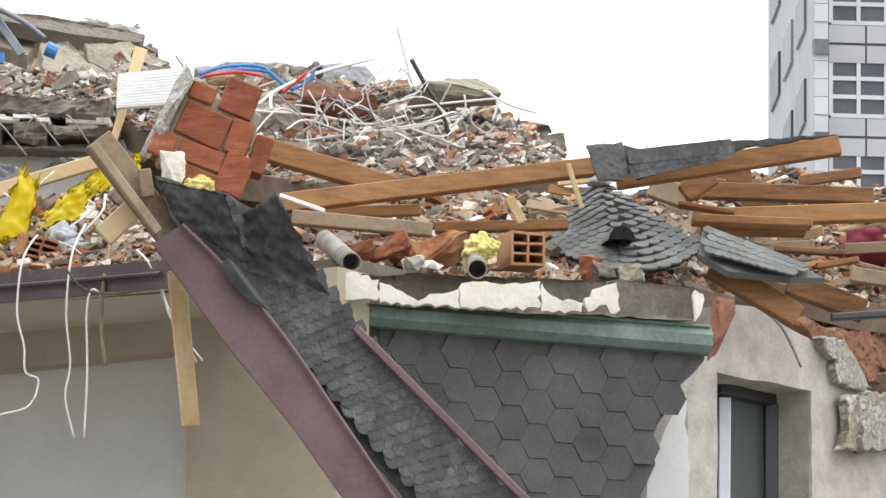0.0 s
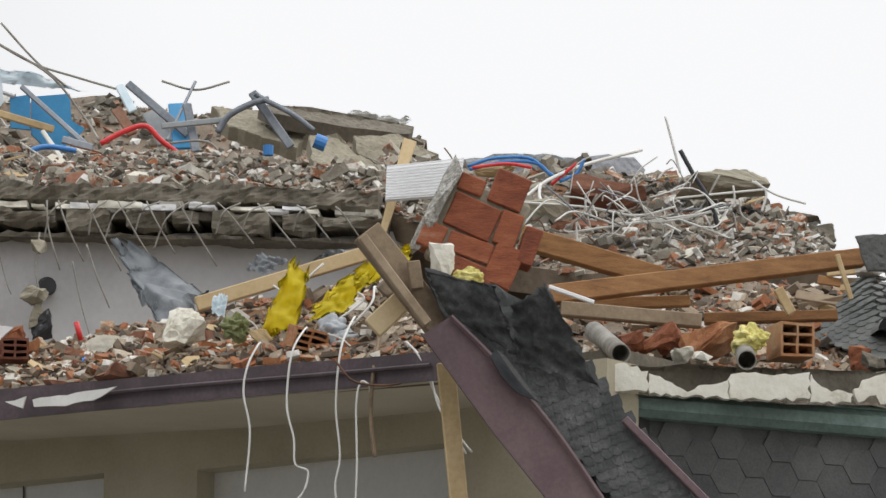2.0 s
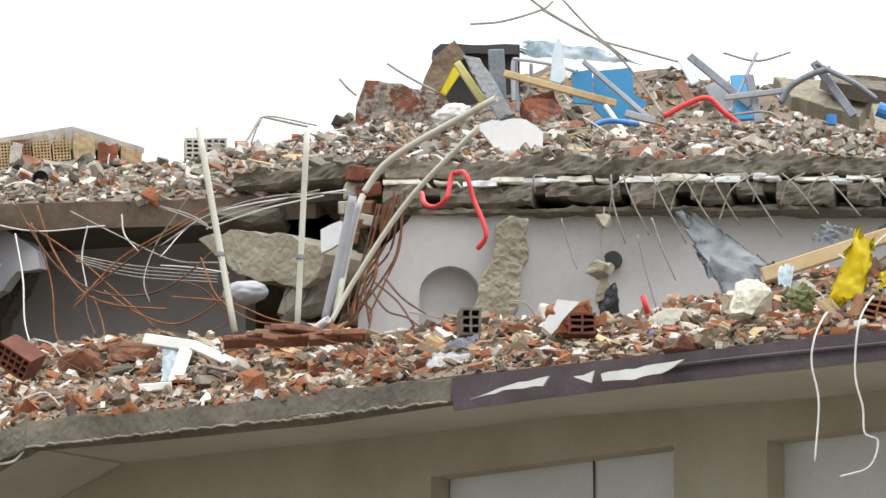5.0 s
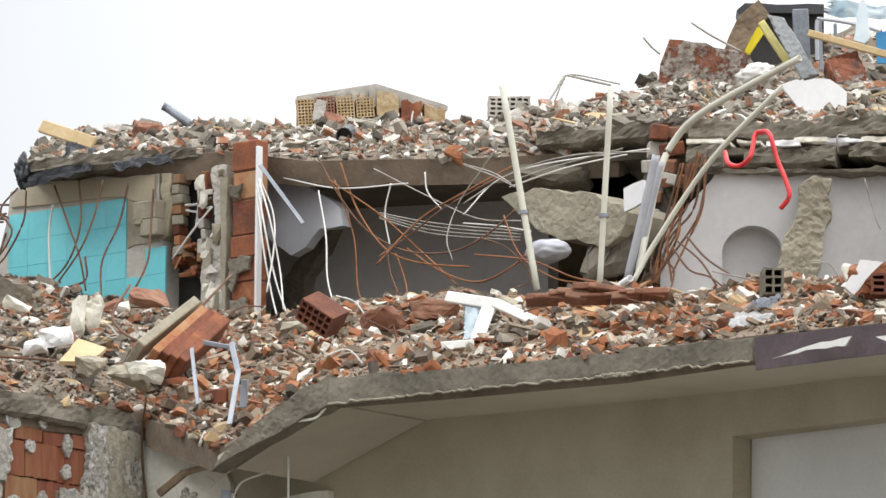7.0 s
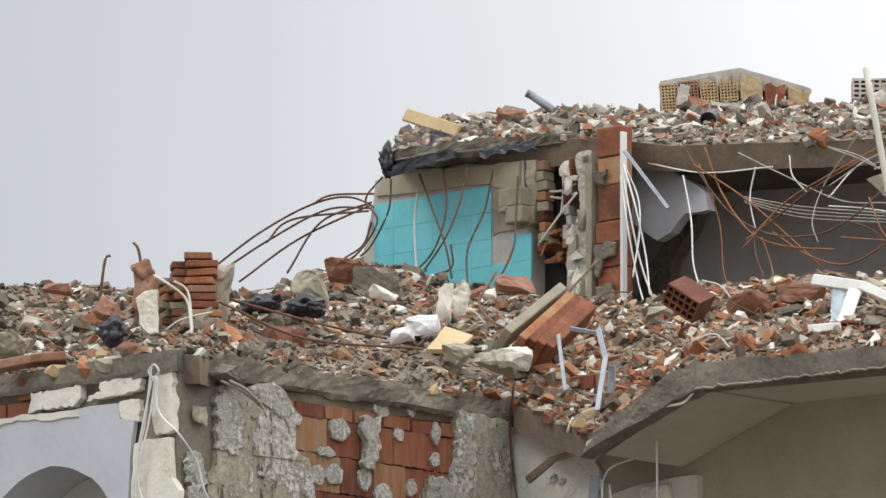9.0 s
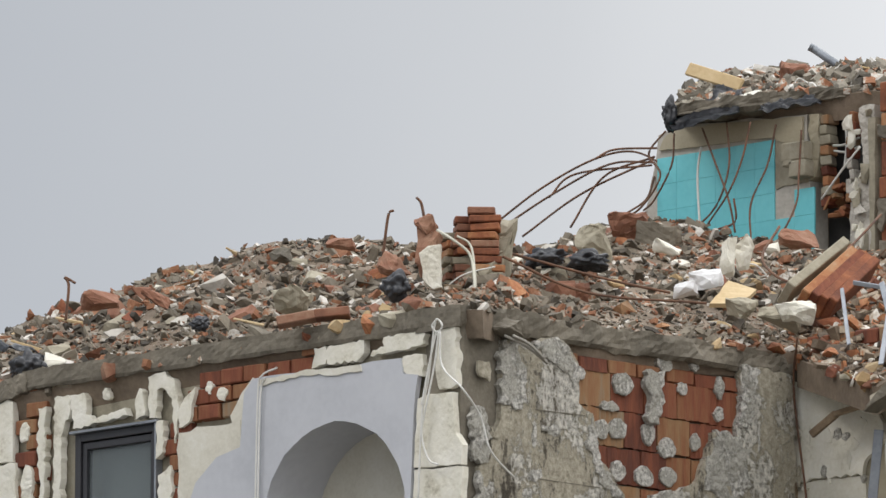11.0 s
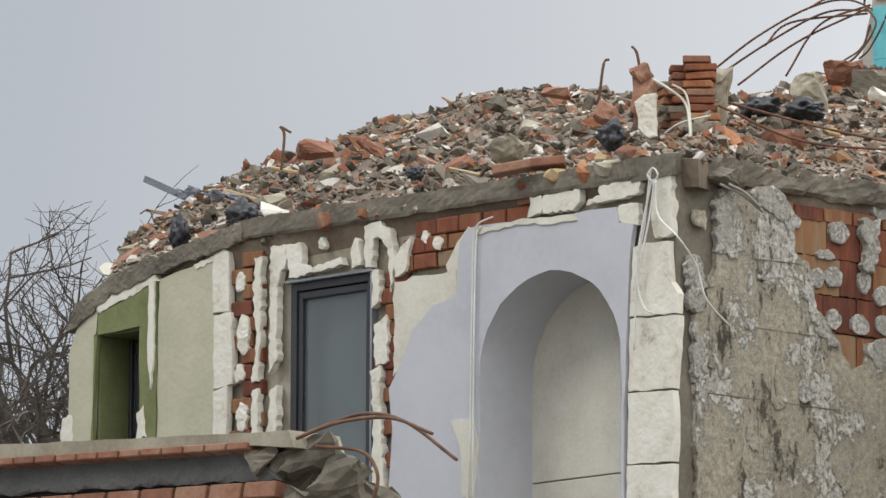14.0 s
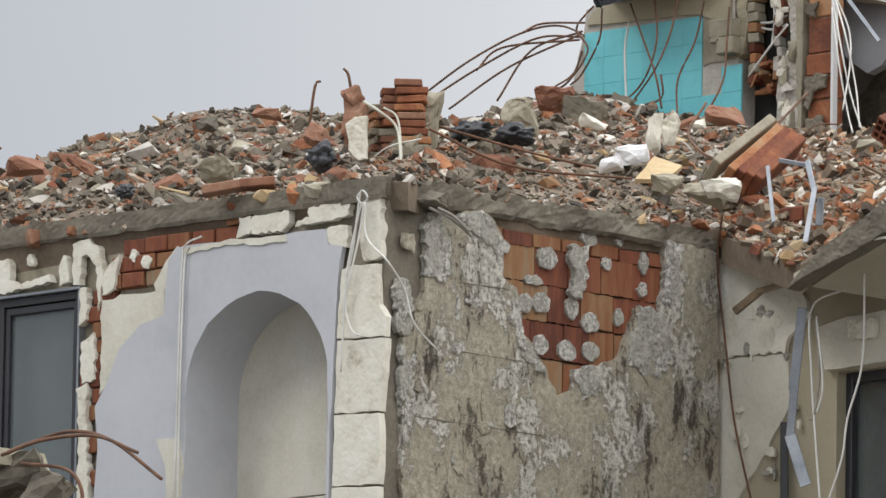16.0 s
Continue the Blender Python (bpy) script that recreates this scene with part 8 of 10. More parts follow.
# cables hanging over the eave
for pts in ([(8.356, 1.846, 10.860), (8.371, 1.726, 10.723), (8.353, 1.710, 10.566), (8.381, 1.735, 10.347), (8.363, 1.718, 10.018)], [(8.547, 2.015, 10.949), (8.611, 1.805, 10.772), (8.593, 1.788, 10.490), (8.623, 1.815, 10.303), (8.630, 1.821, 10.162), (8.683, 1.869, 10.116), (8.646, 1.836, 9.975), (8.526, 1.729, 9.920)], [(8.746, 2.191, 11.015), (8.874, 1.903, 10.790), (8.855, 1.887, 10.477), (8.874, 1.903, 10.197), (8.855, 1.887, 10.009), (8.892, 1.920, 9.792)], [(9.050, 1.926, 10.573), (9.017, 1.897, 10.588), (8.999, 1.881, 10.462), (9.004, 1.885, 10.120), (8.994, 1.877, 9.777)], [(9.263, 1.981, 10.799), (9.385, 1.955, 10.684), (9.443, 2.006, 10.498), (9.569, 2.118, 10.174)], [(9.267, 1.985, 10.787), (9.408, 1.976, 10.653), (9.466, 2.026, 10.405), (9.594, 2.140, 10.183)]):
    wire("hanging_cable", [Vector(pts[0]) + Vector((-0.24, 0.32, 0.02))] + pts, 0.006, CABLE, "white cable dangling over the eave", "cable", group="cables over the eave")
wire("hanging_strap", [(8.971, 2.123, 10.873), (9.068, 1.942, 10.651), (9.059, 1.934, 10.401), (9.078, 1.950, 10.177)], 0.011, WOOD_GREY, "frayed brown rope dangling over the eave", "rope")
for pts in ([(8.459, 2.338, 11.017), (8.543, 2.278, 10.906), (8.590, 2.320, 10.875), (8.637, 2.361, 10.970)], [(8.459, 2.338, 11.017), (8.576, 2.441, 11.130), (8.604, 2.466, 11.178), (8.576, 2.441, 11.209)], [(8.613, 2.341, 11.002), (8.695, 2.413, 11.130), (8.647, 2.504, 11.242)], [(7.797, 2.687, 11.357), (7.868, 2.750, 11.326), (8.011, 2.876, 11.489)], [(8.967, 1.719, 10.694), (9.059, 1.801, 10.571), (9.244, 1.964, 10.574), (9.249, 1.968, 10.699)]):
    wire("loose_cable", pts, 0.007, CABLE if pts[0][2] > 11.0 else RUST, "loose cable tangled in the rubble", "cable", group="cables over the eave")

# ---- things on the upper slab ----
hb_chunk = thing("hollow_block_chunk", "chunk of orange hollow clay blocks with mortar skin", "masonry")
c0 = Vector((-2.902, 7.908, 13.972))
ca, cb, cc = Vector((-2.878, 7.385, 13.765)), Vector((-2.492, 7.734, 13.845)), Vector((-2.184, 8.10, 13.772))
run, up_v = (cb - ca), Vector((0, 0, 1))
back_v = Vector((-0.62, 0.60, 0.0)).normalized()
for i in range(4):
    e = run.normalized()
    wd, hg, deep = run.length / 4 - 0.012, 0.178, 0.16
    fr_b = Matrix((e, back_v, up_v)).transposed().to_4x4()
    cell_bm = cell_block(wd, deep, hg, 5, 8, 0.009, 0.4)
    bmesh.ops.translate(cell_bm, vec=(0, deep / 2, hg / 2), verts=cell_bm.verts)
    ob = part("hollow_block", cell_bm, OCHRE if i != 1 else OLDBRICK, hb_chunk)
    ob.matrix_basis = Matrix.Translation(ca.lerp(cb, (i + 0.5) / 4)) @ fr_b
for i in range(3):
    p, q = cb.lerp(cc, i / 3 + 0.02), cb.lerp(cc, (i + 1) / 3 - 0.02)
    part("block_side", plate([p, q, q + Vector((0, 0, 0.17 - 0.02 * i)), p + Vector((0, 0, 0.18 - 0.02 * i))], 0.12, 0.006, 0.05, seed=4 + i, bulge=0.006), (OCHRE, BRICK, OCHRE)[i], hb_chunk)
part("mortar_skin", plate([ca + Vector((-0.02, 0, 0.178)), cb + Vector((0, 0, 0.185)), cc + Vector((0, 0, 0.13)), cc + back_v * 0.25 + Vector((0, 0, 0.15)), cb + back_v * 0.35 + Vector((0, 0, 0.22)), ca + back_v * 0.25 + Vector((0, 0, 0.20))], 0.03, 0.01, 0.05, seed=3, bulge=0.012), MORTAR, hb_chunk, "grey mortar skin")
part("mortar_smear", plate([ca.lerp(cb, 0.2) + Vector((0.01, -0.01, 0.03)), ca.lerp(cb, 0.38) + Vector((0.01, -0.01, 0.02)), ca.lerp(cb, 0.36) + Vector((0.01, -0.01, 0.14)), ca.lerp(cb, 0.24) + Vector((0.01, -0.01, 0.17))], 0.012, 0.012, 0.03, seed=6, bulge=0.005), MORTAR, hb_chunk)
part("block_core", plate([ca + back_v * 0.12, cb + back_v * 0.12, cb + back_v * 0.12 + Vector((0, 0, 0.18)), ca + back_v * 0.12 + Vector((0, 0, 0.18))], 0.1), OLDBRICK, hb_chunk)
hollow_brick((-1.763, 8.248, 13.878), (0.28, 0.2, 0.14), 0.75, mat=MORTAR, label="grey hollow block lying on the slab", holes=(6, 4))
for k, q in enumerate(([(-3.757, 6.0, 13.48), (-3.948, 6.3, 13.663), (-3.541, 6.3, 13.572), (-3.186, 6.0, 13.406)], [(-3.715, 5.62, 13.238), (-3.793, 5.8, 13.426), (-3.371, 5.9, 13.431), (-3.088, 5.62, 13.284)], [(-2.921, 6.4, 13.498), (-3.075, 6.8, 13.724), (-2.66, 6.8, 13.684), (-2.056, 6.4, 13.406)], [(-2.934, 5.66, 13.283), (-3.003, 5.8, 13.357), (-2.59, 5.8, 13.356), (-2.395, 5.66, 13.267)])):
    single("black_film", sheet([Vector(p) + Vector((0, 0, -0.11 if k == 2 else -0.04)) for p in q], 21 + k, 0.026, 20, 0.1, 0.008), BLACK, "crumpled black plastic film draped over the slab edge", "plastic film", group="black film on the slab", smooth=True)
single("black_film", bag((-3.765, 5.676, 13.326), (0.08, 0.12, 0.2), 15, 0.5), BLACK, "crumpled black plastic film hanging off the slab corner", "plastic film", group="black film on the slab", smooth=True)
single("brown_board", plank((-4.300, 6.404, 13.793), (-3.894, 6.497, 13.641), 0.09, 0.03), PLANK, "brown board sticking up from the film", "timber")
single("white_block", plank((-3.154, 5.949, 13.395), (-3.004, 6.082, 13.391), 0.055, 0.06), FOAM, "white foam block on the slab edge", "foam")
single("bent_pipe", tube([(-3.556, 6.795, 13.900), (-3.525, 6.823, 13.877), (-3.389, 6.810, 13.794), (-3.222, 6.824, 13.688)], 0.028, 8), STEELDARK, "dark bent metal pipe sticking up", "pipe", smooth=True)
single("brick_lump", rock((-3.483, 6.593, 13.650), (0.3, 0.22, 0.2), 17, 0.5), OLDBRICK, "broken brick lump on the slab", "masonry lump")
single("pipe_stub", tube([(-2.224, 7.173, 13.625), (-2.048, 6.928, 13.544)], 0.055, 14, 1, hollow=0.15), FRAME, "short dark pipe end in the rubble", "pipe")
wire("bent_wire", [(-1.871, 8.820, 13.997), (-1.826, 8.860, 14.151), (-1.774, 8.906, 14.208), (-1.534, 9.118, 14.146)], 0.006, GREYBAR, "thin wire arching over the rubble", "wire")
# heap of house parts at the top
single("masonry_fragment", plate([(-1.980, 10.059, 14.339), (-1.976, 10.063, 14.535), (-1.931, 10.103, 14.637), (-1.752, 10.261, 14.625), (-1.550, 10.440, 14.551), (-1.492, 10.491, 14.466), (-1.505, 10.479, 14.309), (-1.951, 10.084, 14.300)], 0.15, 0.014, 0.06, seed=5, bulge=0.012), STAINED, "red stained brick panel standing in the rubble", "masonry")
hut = thing("collapsed_shed", "collapsed shed of dark sheets and insulation", "shed")
part("side_sheet", plate([(-1.872, 10.555, 14.578), (-1.772, 10.643, 14.875), (-1.672, 10.732, 14.987), (-1.613, 10.784, 14.878), (-1.685, 10.721, 14.798), (-1.770, 10.645, 14.540)], 0.03, 0.006, 0.08, seed=2, bulge=0.01), WOOD_GREY, hut)
part("roof_sheet", plate([(-2.107, 11.014, 15.011), (-2.064, 11.053, 15.060), (-1.655, 11.414, 15.052), (-1.655, 11.415, 14.988), (-2.005, 11.105, 14.997), (-2.093, 11.028, 14.964)], 0.3, 0.006, 0.1, seed=3), FRAME, hut, "dark roof sheet")
# shade inside the shed, painted as a near-black plate
part("inner_shade", plate([(-2.097, 11.158, 14.715), (-2.040, 11.208, 14.994), (-1.718, 11.492, 15.020), (-1.716, 11.494, 14.524), (-2.066, 11.184, 14.517)], 0.05), DARK, hut)
part("insulation_strip", plank((-1.470, 10.510, 14.772), (-1.319, 10.644, 14.469), 0.05, 0.05), PALEYELLOW, hut, "yellow insulation edge")
part("insulation_strip", plank((-1.870, 10.824, 14.654), (-1.769, 10.913, 14.857), 0.07, 0.03), YELLOW, hut)
part("leaning_sheet", plate([(-1.372, 10.463, 14.808), (-1.286, 10.540, 14.782), (-1.047, 10.617, 14.375), (-1.133, 10.541, 14.335), (-1.314, 10.515, 14.644)], 0.03, 0.006, 0.06, seed=4, bulge=0.01), CURTAIN, hut)
part("post", plank((-1.205, 10.611, 14.842), (-1.192, 10.623, 14.451), 0.11, 0.05), STEELDARK, hut)
part("post", plank((-1.044, 10.620, 14.766), (-1.033, 10.630, 14.395), 0.03, 0.03), STEEL, hut)
part("post", plank((-0.963, 10.692, 14.728), (-0.962, 10.693, 14.553), 0.025, 0.03), STEEL, hut)
part("rail", tube([(-0.990, 10.534, 14.454), (-0.991, 10.533, 14.707), (-0.957, 10.563, 14.735), (-0.784, 10.716, 14.700), (-0.669, 10.818, 14.655)], 0.014), PIPE_GREY, hut)
single("film_roof", sheet([(-1.782, 11.570, 15.011), (-1.753, 11.595, 15.123), (-1.401, 11.906, 15.075), (-1.137, 12.140, 14.952)], 6, 0.08, 18), PALEFILM, "pale blue film over the shed", "plastic film", smooth=True)
single("masonry_fragment", plate([(-1.082, 10.720, 14.492), (-0.910, 10.872, 14.574), (-0.866, 10.911, 14.399), (-0.592, 10.486, 13.974), (-0.649, 10.435, 13.973), (-0.961, 10.694, 14.318)], 0.12, 0.014, 0.05, seed=7, bulge=0.012), STAINED, "red brick fragment under the shed", "masonry")
door = thing("blue_door", "dented blue steel door leaf standing in the wreck", "door")
part("leaf", plate([(-0.692, 10.798, 14.647), (-0.589, 10.889, 14.672), (-0.588, 10.890, 14.430), (-0.686, 10.804, 14.440)], 0.04), BLUEDOOR, door)
part("leaf", plate([(-0.646, 10.972, 14.676), (-0.450, 11.145, 14.703), (-0.438, 11.156, 14.485), (-0.472, 11.126, 14.308), (-0.587, 11.024, 14.345), (-0.645, 10.973, 14.422)], 0.04), BLUEDOOR, door)
part("leaf", plate([(-0.324, 10.990, 14.485), (-0.247, 11.058, 14.428), (-0.290, 11.020, 14.350), (-0.333, 10.982, 14.388)], 0.03), BLUEDOOR, door)
single("white_flap", plate([(-0.447, 10.347, 14.797), (-0.424, 10.368, 14.743), (-0.406, 10.384, 14.519), (-0.434, 10.359, 14.480), (-0.491, 10.308, 14.498), (-0.469, 10.328, 14.692)], 0.02, 0.006, 0.05, seed=6), PALEFILM, "pale plastic sheet hooked on a post", "sheet")
single("long_board", plank((-0.656, 10.029, 14.525), (-0.028, 10.450, 14.300), 0.05, 0.03), PLANK, "long pale board lying across the wreck", "timber")
single("white_slab", plate([(0.665, 8.126, 13.732), (0.747, 8.199, 13.771), (0.912, 8.345, 13.778), (1.000, 8.423, 13.697), (0.990, 8.414, 13.563), (0.858, 8.297, 13.538), (0.775, 8.224, 13.548), (0.734, 8.187, 13.633)], 0.06, 0.008, 0.05, seed=5), WHITE, "white plastered slab lying on the rubble", "plaster slab")
single("white_roll", bag((-1.044, 9.953, 14.275), (0.3, 0.15, 0.14), 9, 0.3), CABLE, "white roll of sheet", "sheet", smooth=True)
for k, (a, b, wd, m, lab) in enumerate((
        ((-0.195, 10.303, 14.590), (0.296, 10.470, 14.123), 0.035, STEEL, "bent steel profile"), ((0.140, 10.332, 14.197), (0.296, 10.470, 14.143), 0.05, STEEL, "bent steel profile"), ((0.103, 10.166, 14.234), (0.266, 10.176, 14.026), 0.03, CABLE, "white plastic profile"),
        ((0.465, 10.620, 14.589), (0.896, 10.734, 14.210), 0.055, STEELDARK, "grey steel channel thrust out of the wreck"), ((1.335, 10.855, 14.473), (1.594, 10.951, 14.087), 0.06, STEELDARK, "grey steel channel"), ((0.948, 10.647, 14.402), (1.059, 10.611, 14.058), 0.06, STEELDARK, "grey steel post"),
        ((0.422, 10.582, 14.576), (0.556, 10.567, 14.378), 0.06, PALEFILM, "pale plastic strip"), ((0.929, 10.763, 14.576), (0.912, 10.481, 14.132), 0.02, STEEL, "thin steel bar"), ((0.883, 10.456, 14.227), (1.194, 10.731, 14.279), 0.04, CURTAIN, "grey sheet edge"),
        ((0.721, 10.846, 14.459), (0.873, 10.714, 14.114), 0.14, BLUEDOOR, "dark blue panel edge"), ((0.517, 10.799, 14.417), (0.726, 10.718, 14.169), 0.12, CURTAIN, "grey panel"), ((0.346, 10.648, 14.433), (0.556, 10.567, 14.224), 0.07, OLDBRICK, "reddish board"))):
    single("steel_profile", plank(a, b, wd, 0.025), m, lab + " in the wreck", "profile", group="profiles in the wreck")
wire("steel_arch", [(1.227, 10.627, 14.175), (1.283, 10.676, 14.291), (1.396, 10.776, 14.377), (1.481, 10.851, 14.410)], 0.024, STEELDARK, "bent grey steel channel", "profile")
wire("steel_arch", [(1.410, 10.788, 14.446), (1.452, 10.826, 14.409), (1.654, 10.871, 14.297), (1.767, 10.971, 14.185)], 0.02, STEELDARK, "bent grey steel channel", "profile")
for pts, m, r in (([(1.268, 9.327, 13.892), (1.384, 9.430, 13.977), (1.487, 9.521, 14.016), (1.564, 9.590, 13.924), (1.676, 9.688, 13.813)], REDHOSE, 0.018), ([(0.927, 9.026, 13.836), (1.010, 9.099, 13.864), (1.149, 9.222, 13.841)], BLUE, 0.018), ([(1.460, 9.497, 13.696), (1.537, 9.566, 13.747), (1.634, 9.651, 13.794)], BLUE, 0.018), ([(1.246, 9.308, 13.767), (1.302, 9.357, 13.731), (1.357, 9.406, 13.721)], BLUE, 0.016), ([(0.508, 7.587, 13.336), (0.649, 7.578, 13.345), (0.758, 7.674, 13.358)], BLUE, 0.03)):
    wire("corrugated_hose", pts, r, m, "bright plastic hose lying in the rubble", "hose", seg=8, group="bright hoses")
for pts in ([(1.159, 10.166, 14.037), (1.327, 10.315, 14.060), (1.398, 10.377, 14.023), (1.434, 10.409, 13.929)], [(1.212, 9.679, 13.694), (1.144, 9.885, 13.846), (1.367, 10.083, 13.888)], [(1.664, 9.945, 13.758), (1.831, 10.092, 13.705), (1.998, 10.240, 13.689)], [(2.165, 10.388, 13.768), (2.248, 10.462, 13.751), (2.290, 10.499, 13.695)], [(0.759, 10.613, 14.572), (0.929, 10.763, 14.518), (1.099, 10.914, 14.579)], [(-1.489, 8.490, 14.106), (-1.441, 8.266, 13.888), (-1.355, 7.941, 13.686)], [(-1.475, 8.503, 14.110), (-1.348, 8.615, 14.071), (-1.193, 8.619, 14.027)], [(-1.939, 9.828, 14.620), (-1.896, 9.866, 14.554), (-1.852, 9.905, 14.504)], [(-1.567, 9.890, 14.687), (-1.466, 9.979, 14.600), (-1.308, 10.119, 14.486)], [(-0.344, 10.171, 15.001), (-0.401, 10.121, 14.942), (-0.600, 9.945, 14.861), (-0.762, 9.802, 14.842)], [(-0.516, 10.019, 15.075), (-0.344, 10.171, 14.904), (-0.058, 10.424, 14.678), (0.113, 10.576, 14.411), (0.324, 10.495, 14.201)], [(-0.401, 10.121, 14.942), (-0.144, 10.348, 14.754), (0.084, 10.550, 14.661), (0.284, 10.726, 14.588)], [(-0.302, 10.209, 15.021), (-0.130, 10.361, 14.773), (0.027, 10.500, 14.602)]):
    wire("stray_cable", pts, 0.0085, GREYBAR, "stray cable sticking out of the wreck", "cable", group="stray cables")
for k, pts in enumerate(([(1.002, 11.362, 14.505), (1.224, 11.558, 14.502), (1.509, 11.811, 14.445), (1.789, 12.058, 14.381), (1.886, 11.877, 14.289), (1.573, 11.600, 14.329), (1.204, 11.273, 14.410)], [(1.861, 10.786, 14.108), (2.001, 10.911, 14.130), (2.174, 10.930, 13.961), (2.352, 10.954, 13.861), (2.439, 10.764, 13.710), (2.215, 10.566, 13.743), (2.071, 10.572, 13.836)], [(1.964, 11.145, 14.150), (2.190, 11.345, 14.173), (2.507, 11.358, 14.006), (2.314, 11.054, 13.880), (2.113, 11.010, 13.999)], [(0.645, 11.313, 14.520), (0.902, 11.541, 14.505), (1.253, 11.584, 14.317), (1.318, 11.374, 14.181), (0.854, 11.231, 14.348)])):
    single("fallen_slab", plate(pts, 0.1, 0.012, 0.06, seed=k + 3, bulge=0.015), CONCRETE_WARM if k else CONCRETE, "fallen concrete slab lying on the heap", "concrete slab", group="fallen slabs")
single("white_film", sheet([(1.331, 11.920, 14.483), (1.374, 11.958, 14.514), (1.646, 12.199, 14.473), (1.677, 12.093, 14.407)], 3, 0.05), CABLE, "white film on the fallen slab", "plastic film", smooth=True)
single("paint_tin", tube([(2.137, 10.497, 14.006), (2.193, 10.546, 13.977)], 0.05, 12, 1), BLUE, "dented blue and yellow tin", "tin")
single("red_can", tube([(1.847, 10.374, 13.983), (1.847, 10.374, 13.915)], 0.035, 10, 1), BLUE, "small blue can in the rubble", "can")
ribp = thing("ribbed_panel", "white ribbed plastic panel standing on edge", "panel")
pa, pb, pc, pd = (Vector(p) for p in ((4.059, 8.726, 13.361), (4.424, 9.049, 13.426), (4.527, 8.873, 13.153), (4.174, 8.561, 13.107)))
part("sheet_body", plate([pa, pb, pc, pd], 0.02), WHITE, ribp)
for k in range(12):
    part("rib", plank(pa.lerp(pd, (k + 0.5) / 12) + Vector((0.015, -0.015, 0)), pb.lerp(pc, (k + 0.5) / 12) + Vector((0.015, -0.015, 0)), 0.008, 0.012, bevel=0.0), WHITE, ribp)
single("leaning_lath", plank((3.94, 9.13, 13.60), (4.05, 8.69, 12.90), 0.087, 0.03, taper=0.5), PLANK, "pale lath leaning on the panel", "timber")
single("tarpaulin", plate([(3.233, 10.665, 13.797), (3.524, 10.922, 13.845), (3.774, 11.144, 13.817), (3.747, 11.120, 13.639), (3.442, 10.850, 13.647), (3.276, 10.703, 13.604)], 0.05, 0.012, 0.06, seed=4, bulge=0.02), CURTAIN, "dark grey tub lying in the wreck", "tub")
tub = thing("plastic_tub", "overturned dark grey plastic tub", "tub")
part("tub_body", plate([(3.701, 11.346, 13.856), (3.823, 11.455, 13.883), (3.949, 11.566, 13.865), (4.005, 11.616, 13.784), (3.978, 11.591, 13.689), (3.713, 11.357, 13.668)], 0.4, 0.008, 0.06, seed=5, bulge=0.01), PIPE_GREY, tub)
part("tub_rim", tube([(3.808, 11.174, 13.623), (3.969, 11.317, 13.636), (4.108, 11.440, 13.641)], 0.012), CURTAIN, tub)
single("foam_board", bag((3.623, 10.477, 13.653), (0.32, 0.12, 0.1), 6, 0.2), PLANK, "pale foam mattress edge", "foam")
for pts, m in (([(3.610, 10.198, 13.633), (3.741, 10.314, 13.690), (3.906, 10.460, 13.696), (3.989, 10.533, 13.617), (4.072, 10.607, 13.546)], BLUE), ([(3.618, 10.205, 13.611), (3.796, 10.363, 13.670), (3.948, 10.497, 13.660), (4.017, 10.558, 13.581)], BLUE), ([(3.692, 10.136, 13.604), (3.856, 10.282, 13.636), (3.980, 10.391, 13.615)], REDHOSE), ([(4.117, 10.513, 13.527), (4.199, 10.586, 13.586), (4.235, 10.617, 13.680)], BLUE), ([(4.076, 10.477, 13.507), (4.158, 10.549, 13.603), (4.199, 10.586, 13.649)], REDHOSE), ([(5.402, 10.715, 13.054), (5.501, 10.669, 13.015), (5.550, 10.712, 13.002)], BLUE), ([(4.090, 10.089, 13.316), (4.108, 10.371, 13.506), (4.182, 10.704, 13.661), (4.340, 11.111, 13.806)], CABLE), ([(4.140, 10.266, 13.468), (4.199, 10.185, 13.357), (4.308, 10.148, 13.237)], CABLE)):
    wire("coloured_cable", pts, 0.012, m, "coloured installation pipe in the wreck", "cable", group="coloured pipes")
rnd = random.Random(77)
c1 = Vector((5.530, 9.627, 12.976))
for k in range(70):
    a = c1 + RIGHT * rnd.gauss(0, 0.3) + Vector((0, 0, rnd.gauss(0, 0.12)))
    span = rnd.uniform(0.12, 0.5)
    b = a + RIGHT * rnd.uniform(-span, span) + Vector((0, 0, rnd.uniform(-0.25, 0.25))) + AWAY * rnd.uniform(-0.2, 0.1)
    mid = a.lerp(b, 0.5) + Vector((0, 0, rnd.uniform(-0.1, 0.14))) + RIGHT * rnd.uniform(-0.08, 0.08)
    wire("tangled_cable", [a, mid, b], rnd.choice((0.004, 0.005, 0.0065)), rnd.choice((CABLE, CABLE, GREYBAR, STEEL)), "white cable in a tangle", "cable", per=5, seg=5, group="tangle of white cables")
